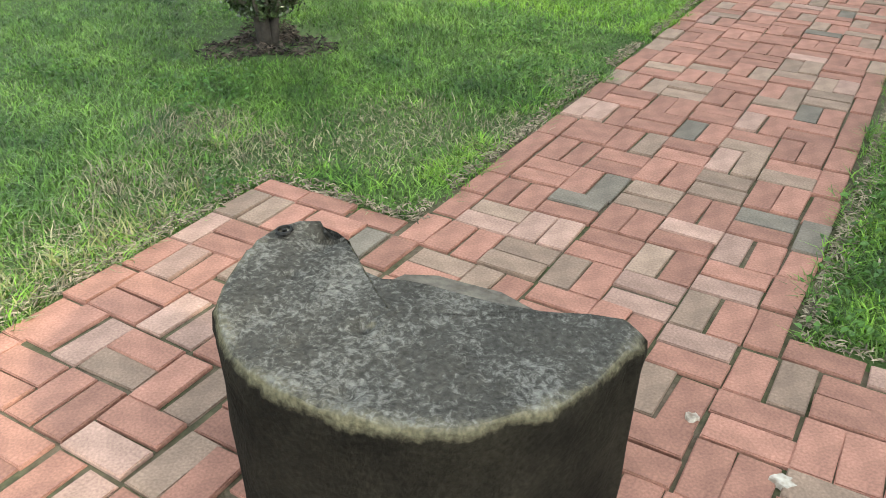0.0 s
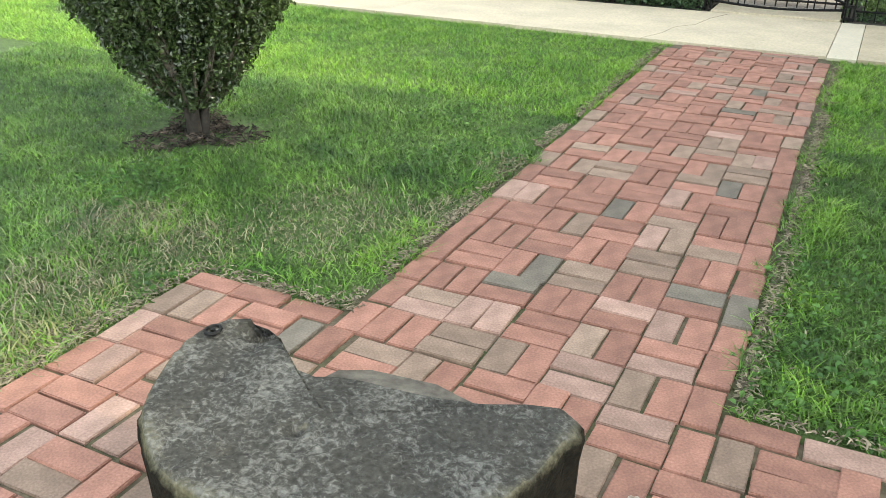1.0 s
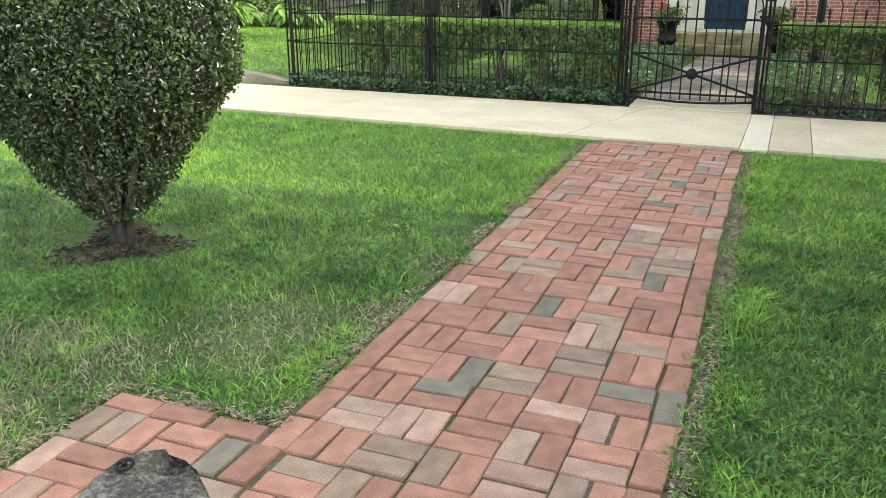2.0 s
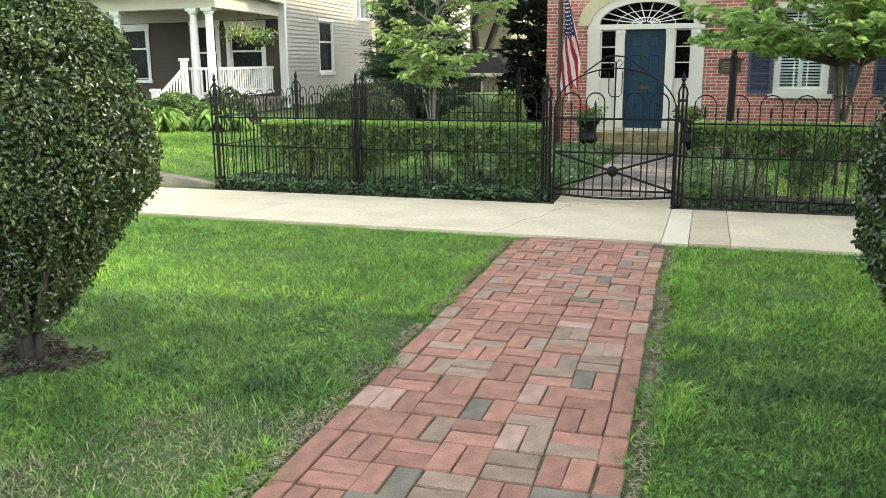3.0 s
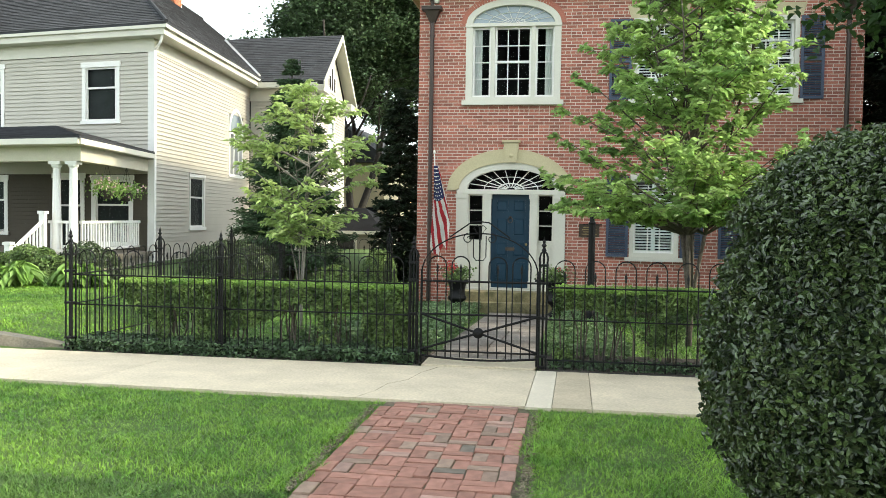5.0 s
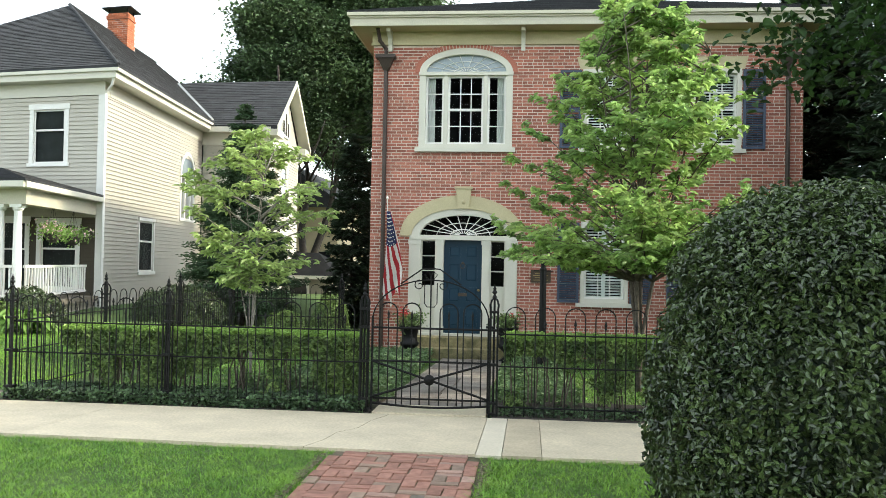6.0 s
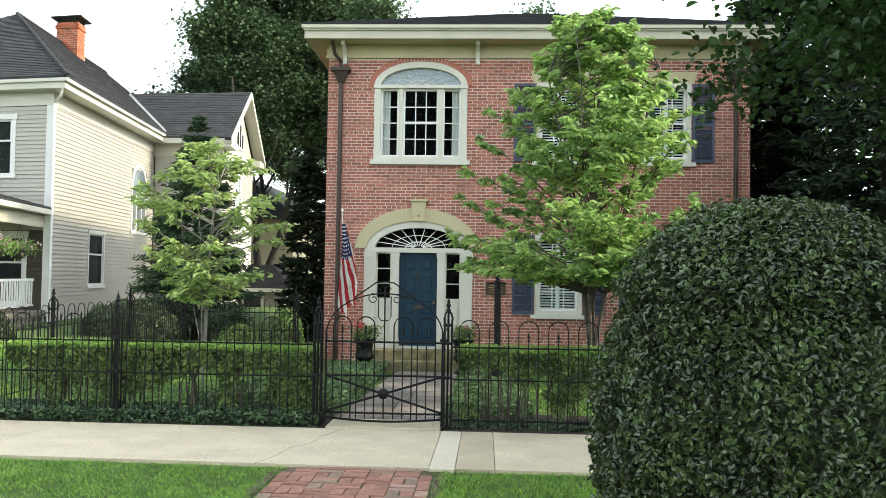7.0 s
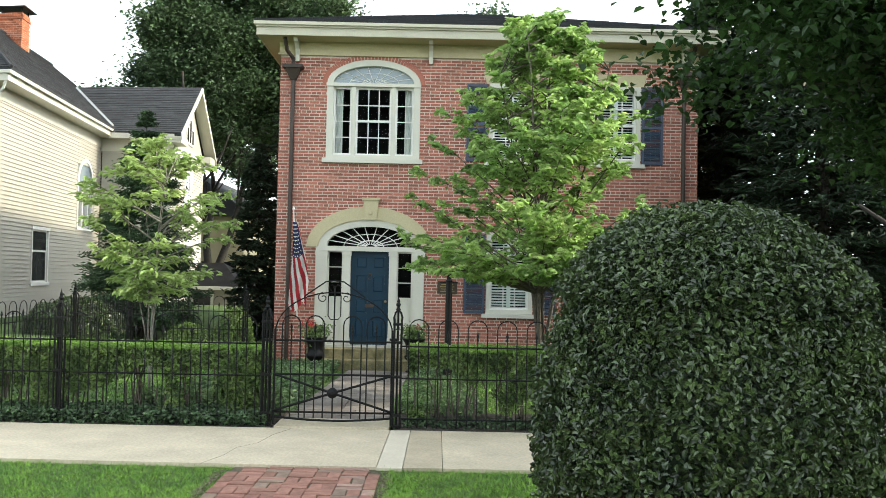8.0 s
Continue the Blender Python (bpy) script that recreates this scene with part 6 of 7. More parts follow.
    # front cross gable at the far end of the front
    bm = bmesh.new()
    g0, g1, gz = 4.6, W + 0.5, 8.3
    prism(bm, [(g0, -0.3, 6.3), (g1, -0.3, 6.3), ((g0 + g1) / 2, -0.3, gz)], [(g0, -0.1, 6.3), (g1, -0.1, 6.3), ((g0 + g1) / 2, -0.1, gz)])
    gb = lpart("front_gable", bm, M_WHITE, ob, "white front gable")
    bm = bmesh.new()
    gm = (g0 + g1) / 2
    for a in (g0 - 0.02, g1 + 0.02):
        zl = 6.32
        prism(bm, [(a, -0.55, zl), (gm, -0.55, gz), (gm, -0.55, gz + 0.12), (a, -0.55, zl + 0.12)], [(a, 3.5, zl), (gm, 3.5, gz), (gm, 3.5, gz + 0.12), (a, 3.5, zl + 0.12)])
    lpart("gable_roof", bm, M_SHINGLE, ob)
    # projecting wing with its gable to the side
    x1, v0, v1, rz = -2.4, 8.3, 13.8, 8.35
    vm = (v0 + v1) / 2
    bm = bmesh.new()
    clap(bm, "u", x1 + 0.12, -0.05, v0, 0.1, 5.62, [(-1.9, -0.9, 3.6, 5.2), (-1.9, -0.9, 0.9, 2.6)])
    lpart("wing_siding", bm, M_SIDING, ob)
    bm = bmesh.new()
    clap(bm, "v", v0 + 0.1, v1 - 0.1, x1, 0.1, 6.1, [(vm - 0.6, vm + 0.6, 3.6, 5.3), (vm - 0.6, vm + 0.6, 0.9, 2.7)])
    lpart("wing_siding", bm, M_SIDING, ob)
    bm = bmesh.new()
    box(bm, x1 + 0.35, -0.1, v0 + 0.35, v1, -0.1, 6.0)
    box(bm, x1, -0.1, v1 - 0.05, v1, -0.1, 6.0)
    lpart("wing_core", bm, M_DARK, ob)
    simple_window(ob, "u", -1.9, -0.9, v0, 3.6, 5.2)
    simple_window(ob, "u", -1.9, -0.9, v0, 0.9, 2.6)
    simple_window(ob, "v", vm - 0.6, vm + 0.6, x1, 3.6, 5.3)
    simple_window(ob, "v", vm - 0.6, vm + 0.6, x1, 0.9, 2.7)
    bm = bmesh.new()
    for vv in (v0, v1 - 0.12):
        box(bm, x1 - 0.02, x1 + 0.12, vv - 0.02, vv + 0.12, 0.1, 5.62)
    box(bm, x1 - 0.03, 0.0, v0 - 0.03, v0 + 0.2, 5.62, 6.06)
    box(bm, x1 - 0.035, x1 + 0.1, v0 + 0.2, v1, 5.62, 6.06)
    box(bm, x1 - 0.4, -0.3, v0 - 0.45, v0 + 0.1, 6.06, 6.1)
    box(bm, x1 - 0.4, -0.4, v0 - 0.53, v0 - 0.45, 6.0, 6.18)
    box(bm, x1 - 0.42, x1, v0 - 0.5, v0 + 0.6, 5.9, 6.15)
    box(bm, x1 - 0.42, x1, v1 - 0.6, v1 + 0.5, 5.9, 6.15)
    lpart("wing_trim", bm, M_CREAM, ob)
    bm = bmesh.new()
    prism(bm, [(x1, v0 - 0.1, 6.0), (x1, v1 + 0.1, 6.0), (x1, vm, rz - 0.05)], [(x1 + 0.2, v0 - 0.1, 6.0), (x1 + 0.2, v1 + 0.1, 6.0), (x1 + 0.2, vm, rz - 0.05)])
    gw = lpart("wing_gable", bm, M_SIDING, ob, "cream gable end")
    bm = bmesh.new()
    for a, b, z1 in ((vm - 0.62, vm - 0.24, 6.95), (vm - 0.2, vm + 0.2, 7.15), (vm + 0.24, vm + 0.62, 6.95)):
        box(bm, x1 - 0.05, x1 - 0.001, a, b, 6.28, z1)
    pts = arch_pts(vm, 0.2, 7.15, 0.22, 12)
    prism(bm, [(x1 - 0.05, y, z) for y, z in pts], [(x1 - 0.001, y, z) for y, z in pts])
    wg = lpart("gable_window", bm, M_WHITE, gw, "white three-light gable window")
    for a, b, z1 in ((vm - 0.56, vm - 0.3, 6.88), (vm - 0.13, vm + 0.13, 7.2), (vm + 0.3, vm + 0.56, 6.88)):
        bm = bmesh.new()
        box(bm, x1 - 0.058, x1 - 0.052, a, b, 6.36, z1)
        lpart("pane", bm, M_NIGHT, gw)
    for a, b in ((v0 - 0.55, vm), (v1 + 0.55, vm)):
        zl = 6.1
        bm = bmesh.new()
        prism(bm, [(x1 - 0.42, a, zl), (x1 - 0.42, b, rz), (x1 - 0.42, b, rz + 0.1), (x1 - 0.42, a, zl + 0.1)], [(2.6, a, zl), (2.6, b, rz), (2.6, b, rz + 0.1), (2.6, a, zl + 0.1)])
        rf = lpart("wing_roof", bm, M_SHINGLE, ob)
        bm = bmesh.new()
        prism(bm, [(x1 - 0.41, a, zl - 0.03), (x1 - 0.41, b, rz - 0.03), (x1 - 0.41, b, rz - 0.004), (x1 - 0.41, a, zl - 0.004)], [(x1, a, zl - 0.03), (x1, b, rz - 0.03), (x1, b, rz - 0.004), (x1, a, zl - 0.004)])
        lpart("rake_soffit", bm, M_CREAM, ob)
        bm = bmesh.new()
        prism(bm, [(x1 - 0.46, a, zl - 0.12), (x1 - 0.46, b, rz - 0.1), (x1 - 0.46, b, rz + 0.11), (x1 - 0.46, a, zl + 0.11)], [(x1 - 0.42, a, zl - 0.12), (x1 - 0.42, b, rz - 0.1), (x1 - 0.42, b, rz + 0.11), (x1 - 0.42, a, zl + 0.11)])
        lpart("rake_board", bm, M_CREAM, ob)
    q = [(x1 - 0.42, v0 - 0.55, 6.2), (0.0, v0 - 0.55, 6.2), (2.3, vm, rz + 0.1), (x1 - 0.42, vm, rz + 0.1)]
    shingle_rows(rf, [w3(p, 0.01) for p in q], 0.16)
    # valley flashing
    bm = bmesh.new()
    tube(bm, [(-0.5, v0 - 0.5, 6.42), (1.6, vm - 0.7, 8.25)], 0.07, 4)
    lpart("valley_flashing", bm, M_WHITE, ob)
    # chimney
    bm = bmesh.new()
    cu0, cu1, cv0, cv1 = 2.4, 3.15, 7.2, 7.9
    box(bm, cu0 + 0.008, cu1 - 0.008, cv0 + 0.008, cv1 - 0.008, 8.2, 10.13)
    ch = lpart("chimney", bm, M_MORTAR, ob, "orange-red brick chimney")
    bm = bmesh.new()
    for k in range(25):
        z = 8.27 + 0.075 * k
        o = 0.035 if k in (22, 23) else 0.0
        for i in range(4):
            h = 0.094 * (k % 2)
            a0, a1 = max(cu0 - o, cu0 - o - h + 0.19 * i), min(cu1 + o, cu0 - o - h + 0.19 * i + 0.178 + (0.2 if i == 3 else 0))
            box(bm, a0, a1, cv0 - o, cv0 - o + 0.05, z, z + 0.064)
            b0, b1 = max(cv0 + 0.055, cv0 - h + 0.18 * i), min(cv1 + o, cv0 - h + 0.18 * i + 0.168)
            box(bm, cu0 - o, cu0 - o + 0.05, b0, b1, z, z + 0.064)
            box(bm, cu1 + o - 0.05, cu1 + o, b0, b1, z, z + 0.064)
    lpart("brickwork", bm, M_CHIM, ch)
    bm = bmesh.new()
    box(bm, 2.25, 3.3, 7.05, 8.05, 10.28, 10.32)
    for a in (2.42, 3.08):
        for b in (7.25, 7.8):
            box(bm, a, a + 0.05, b, b + 0.05, 10.12, 10.28)
    lpart("chimney_cap", bm, M_IRON, ch)
    # porch
    D, f = 4.0, 0.62
    bm = bmesh.new()
    box(bm, 0.02, 5.6, -D - 0.15, -0.02, f - 0.12, f)
    lpart("porch_floor", bm, M_WOODP, ob)
    bm = bmesh.new()
    box(bm, 0.1, 5.5, -D - 0.05, -D, -0.1, f - 0.12)
    box(bm, 0.1, 0.15, -D, -0.05, -0.1, f - 0.12)
    lpart("porch_skirt", bm, M_GARAGE, ob)
    for u in (0.36, 0.76, 2.85, 3.25, 5.2):
        bm = bmesh.new()
        lathe(bm, [(0.13, f), (0.13, f + 0.06), (0.105, f + 0.1), (0.105, f + 0.6), (0.085, 2.52), (0.12, 2.56), (0.12, 2.6)], u, -D + 0.12, 16)
        box(bm, u - 0.14, u + 0.14, -D - 0.02, -D + 0.26, 2.6, 2.66)
        lpart("porch_column", bm, M_WHITE, ob, "white turned porch column")
    # Duller cream than the trim: porch shade put into the paint colour.
    bm = bmesh.new()
    box(bm, 0.12, 5.5, -D - 0.02, -D + 0.25, 2.66, 2.965)
    box(bm, 0.12, 0.4, -D + 0.25, -0.035, 2.66, 2.965)
    lpart("porch_beam", bm, M_FASCIA, ob)
    bm = bmesh.new()
    box(bm, 0.0, 5.8, -D - 0.42, -0.035, 2.97, 3.0)
    lpart("porch_ceiling", bm, M_FASCIA, ob)
    bm = bmesh.new()
    box(bm, -0.04, 5.84, -D - 0.5, -D - 0.42, 2.98, 3.1)
    box(bm, -0.08, 0.0, -D - 0.42, -0.035, 2.98, 3.1)
    lpart("porch_fascia", bm, M_CREAM, ob)
    bm = bmesh.new()
    pa, pb, pc = (-0.08, -D - 0.5, 3.1), (5.84, -D - 0.5, 3.1), (-0.08, -0.035, 3.1)
    pr, pl = (2.8, -0.035, 3.84), (5.84, -0.035, 3.84)
    for q in ([pa, pb, pl, pr], [pa, pr, pc]):
        prism(bm, [Vector(p) for p in q], [Vector(p) + Vector((0, 0, 0.04)) for p in q])
    pr_ob = lpart("porch_roof", bm, M_SHINGLE, ob)
    shingle_rows(pr_ob, [w3(pa, 0.045), w3(pb, 0.045), w3(pl, 0.045), w3(pr, 0.045)], 0.14)
    shingle_rows(pr_ob, [w3(pa, 0.045), w3(pc, 0.045), w3((pr[0], pr[1], pr[2]), 0.045), w3((pr[0], pr[1] - 0.01, pr[2]), 0.045)], 0.14)
    # railings

    def railing(p, q, n):
        p, q = Vector(p), Vector(q)
        rl = None
        for dz, h in ((0.72, 0.06), (0.1, 0.05)):
            bm = bmesh.new()
            a, b = p + Vector((0, 0, dz)), q + Vector((0, 0, dz))
            s = (q - p).cross(Vector((0, 0, 1))).normalized() * 0.03
            prism(bm, [a - s, a + s, a + s + Vector((0, 0, h)), a - s + Vector((0, 0, h))], [b - s, b + s, b + s + Vector((0, 0, h)), b - s + Vector((0, 0, h))])
            if rl is None:
                rl = lpart("railing", bm, M_WHITE, ob, "white porch railing")
            else:
                lpart("bottom_rail", bm, M_WHITE, rl)
        for i in range(n):
            c = p.lerp(q, (i + 0.5) / n)
            bm = bmesh.new()
            box(bm, c.x - 0.017, c.x + 0.017, c.y - 0.017, c.y + 0.017, c.z + 0.14, c.z + 0.73)
            lpart("baluster", bm, M_WHITE, rl)
    railing((0.28, -D + 0.3, f), (0.34, -0.1, f), 24)
    railing((0.95, -D - 0.2, f), (0.95, -D - 1.5, 0.02), 9)
    railing((2.75, -D - 0.2, f), (2.75, -D - 1.5, 0.02), 9)
    railing((0.42, -D + 0.05, f), (0.92, -D + 0.05, f), 4)
    for u in (0.95, 2.75):
        for v, z0, z1 in ((-D - 0.15, f, f + 0.92), (-D - 1.55, 0.0, 0.92)):
            bm = bmesh.new()
            box(bm, u - 0.065, u + 0.065, v - 0.065, v + 0.065, z0, z1)
            box(bm, u - 0.09, u + 0.09, v - 0.09, v + 0.09, z1, z1 + 0.06)
            lpart("newel", bm, M_WHITE, ob)
    for i in range(3):
        bm = bmesh.new()
        box(bm, 1.0, 2.7, -D - 0.6 - 0.35 * i, -D - 0.2 - 0.35 * i, 0.0, 0.45 - 0.16 * i)
        lpart("stair", bm, M_WOODP, ob)
    return ob


M_NIGHT = mat("dark_pane", (0.012, 0.013, 0.015), 0.1, 0.1, 2, bump=0, spec=0.25)
M_CHIM = mat("chimney_brick", (0.42, 0.13, 0.06), 0.85, 0.3, 6, bump=0.4, bscale=30, island=0.35)
clapboard_house()


def hanging_basket(x, y, z, seed):
    r = np.random.default_rng(seed)
    ob = empty("hanging_basket", "hanging basket with pink and white flowers under the porch eave", "flower basket", "hanging baskets")
    bm = bmesh.new()
    lathe(bm, [(0.06, z - 0.22), (0.14, z - 0.15), (0.17, z - 0.02), (0.17, z)], x, y, 14)
    part("basket", bm, M_BARKD, ob)
    bm = bmesh.new()
    for a in range(3):
        tube(bm, [(x + 0.16 * math.cos(a * 2.09), y + 0.16 * math.sin(a * 2.09), z), (x, y, z + 0.62)], 0.005, 4)
    part("chain", bm, M_IRON, ob)
    k = 500
    c = r.normal(0, 1, (k, 3)) * np.array([0.17, 0.17, 0.1]) + np.array([x, y, z + 0.04])
    part("foliage", leaves_mesh("foliage", c, r.normal(0, 1, (k, 3)), 0.07, 0.04, r), M_HOSTA, ob)
    k = 90
    c = r.normal(0, 1, (k, 3)) * np.array([0.17, 0.17, 0.09]) + np.array([x, y, z + 0.08])
    part("blossom", leaves_mesh("blossom", c, r.normal(0, 1, (k, 3)), 0.06, 0.055, r), M_PETALP, ob)


hanging_basket(-9.66, 11.0, 2.12, 41)
hanging_basket(-9.8, 12.1, 2.08, 42)


# ---------------------------------------------------------------- outbuildings behind
def garage():
    ob = empty("garage", "small grey garage with a dark hip roof behind the gardens", "garage")
    x0, x1, y0, y1, z1 = -9.9, -6.65, 25.0, 29.0, 1.02
    bm = bmesh.new()
    box(bm, x0, x1, y0, y1, -0.5, z1)
    part("wall", bm, M_GARAGE, ob)
    bm = bmesh.new()
    e = 0.35
    A, B, C, D = (x0 - e, y0 - e, z1), (x1 + e, y0 - e, z1), (x1 + e, y1 + e, z1), (x0 - e, y1 + e, z1)
    p, q = (-9.0, 27, 1.95), (-7.6, 27, 1.95)
    for f in ([A, B, q, p], [B, C, q], [C, D, p, q], [D, A, p], [A, D, C, B]):
        bm.faces.new([bm.verts.new(v) for v in f])
    part("roof", bm, M_SHADEROOF, ob)
    bm = bmesh.new()
    box(bm, x0 - e - 0.02, x1 + e + 0.02, y0 - e - 0.06, y0 - e, z1 - 0.1, z1 + 0.03)
    part("fascia", bm, M_CREAM, ob)
    bm = bmesh.new()
    frame_box(bm, -8.3, -7.45, -0.1, 0.82, 0.1, y0 - 0.05, y0 - 0.001)
    w = part("window", bm, M_CREAM, ob)
    bm = bmesh.new()
    box(bm, -8.2, -7.55, y0 - 0.02, y0 - 0.002, 0.0, 0.72)
    part("pane", bm, M_NIGHT, w)


garage()


def far_house():
    ob = empty("far_house", "beige house partly hidden behind trees", "house")
    bm = bmesh.new()
    box(bm, -14, -8.9, 36, 44, -0.5, 4.4)
    part("wall", bm, M_HOUSE3, ob)
    bm = bmesh.new()
    prism(bm, [(-14.5, 35.5, 4.4), (-8.4, 35.5, 4.4), (-11.4, 35.5, 6.6)], [(-14.5, 44.5, 4.4), (-8.4, 44.5, 4.4), (-11.4, 44.5, 6.6)])
    part("roof", bm, M_SHINGLE, ob)
    for x in (-11.6, -10.15):
        bm = bmesh.new()
        box(bm, x, x + 0.9, 35.95, 35.999, 1.5, 2.1)
        part("window", bm, M_NIGHT, ob)


far_house()


def kerb_wall():
    bm = bmesh.new()
    pts = [(-14.0, 2.2, 0.17), (-8.5, 2.2, 0.17), (-6.6, 2.2, 0.15), (-6.0, 2.25, 0.1), (-5.55, 2.38, 0.02), (-5.25, 2.55, -0.06)]
    for a, b in zip(pts, pts[1:]):
        prism(bm, [(a[0], a[1], -0.3), (a[0], a[1] + 0.2, -0.3), (a[0], a[1] + 0.2, a[2]), (a[0], a[1], a[2])],
              [(b[0], b[1], -0.3), (b[0], b[1] + 0.2, -0.3), (b[0], b[1] + 0.2, b[2]), (b[0], b[1], b[2])])
    tagged(mesh_ob("kerb", bm, M_KERB), "low grey concrete kerb sloping down beside the lawn", "kerb", kind="structure")


kerb_wall()


# ---------------------------------------------------------------- trees and shrubs
def grow(r, base, direction, length, radius, depth, spread, out, tips, up=0.15, kids=(3, 5), gnarl=0.12):
    """Recursive limbs: each is a bent tapering bar; tips collects twig ends."""
    pts, rad = [Vector(base)], [radius]
    d = Vector(direction).normalized()
    n = 4
    for i in range(n):
        d = (d + Vector((r.normal(0, gnarl), r.normal(0, gnarl), r.normal(0, gnarl) + up * 0.25))).normalized()
        pts.append(pts[-1] + d * length / n)
        rad.append(radius * (1 - 0.55 * (i + 1) / n))
    out.append((pts, rad))
    if depth == 0:
        tips.append((pts[-1], d))
        tips.append((pts[-2], d))
        return
    k = int(r.integers(kids[0], kids[1] + 1))
    for i in range(k):
        at = pts[-1] if i == 0 else pts[int(r.integers(1, n + 1))].lerp(pts[int(r.integers(2, n + 1))], 0.5)
        a = r.uniform(0, 6.2832)
        side = Vector((math.cos(a), math.sin(a), r.normal(0.1, 0.3)))
        nd = (d * (1.0 if i == 0 else 0.55) + side * spread).normalized()
        grow(r, at, nd, length * r.uniform(0.55, 0.8), rad[-1] * (0.9 if i == 0 else 0.7), depth - 1, spread, out, tips, up, kids, gnarl)


def tree(name, lab, x, y, stems, leaf, leafn, m_leaf, m_bark, seed, depth=3, length=1.5, spread=0.7, radius=0.06, up=0.2, puff=0.25, lean=0.25, kids=(3, 4), squash=(1, 1, 1), flat=0.6, droop=0.8, group="", clip=None):
    r = np.random.default_rng(seed)
    ob = empty(name, lab, "tree", group)
    g = ground_z(x, y)
    ob.location = (x, y, g)
    limbs, tips = [], []
    for i in range(stems):
        a = 6.2832 * i / stems + r.uniform(0, 1)
        d = Vector((math.cos(a) * lean, math.sin(a) * lean, 1))
        grow(r, (0.05 * math.cos(a), 0.05 * math.sin(a), -0.1), d, length, radius, depth, spread, limbs, tips, up, kids)
    bm = bmesh.new()
    bm2 = bmesh.new()
    S = Vector(squash)
    for pts, rad in limbs:
        if clip is not None and rad[0] < radius * 0.3 and not clip(*[a * b for a, b in zip(pts[-1], S)]):
            continue
        pts = [Vector((p.x * S.x, p.y * S.y, p.z * S.z)) for p in pts]
        tube(bm if rad[0] > radius * 0.6 else bm2, pts, [max(q, 0.004) for q in rad], 8 if rad[0] > radius * 0.6 else 5)
    part("trunk", bm, m_bark, ob, smooth=True)
    part("branching", bm2, m_bark, ob, smooth=True)
    T = np.array([[p.x * S.x, p.y * S.y, p.z * S.z] for p, d in tips])
    if clip is not None:
        T = T[[clip(*p) for p in T]]
    c = T[r.integers(0, len(T), leafn)] + r.normal(0, puff, (leafn, 3)) * np.array([1, 1, flat])
    nn = np.stack([r.normal(0, 0.55, leafn), r.normal(0, 0.55, leafn), np.ones(leafn)], 1)
    tagged(part("crown", leaves_mesh("crown", c, nn, leaf[0], leaf[1], r, droop=droop, hexa=y < 20), m_leaf, ob), "", kind="stuff")
    return ob


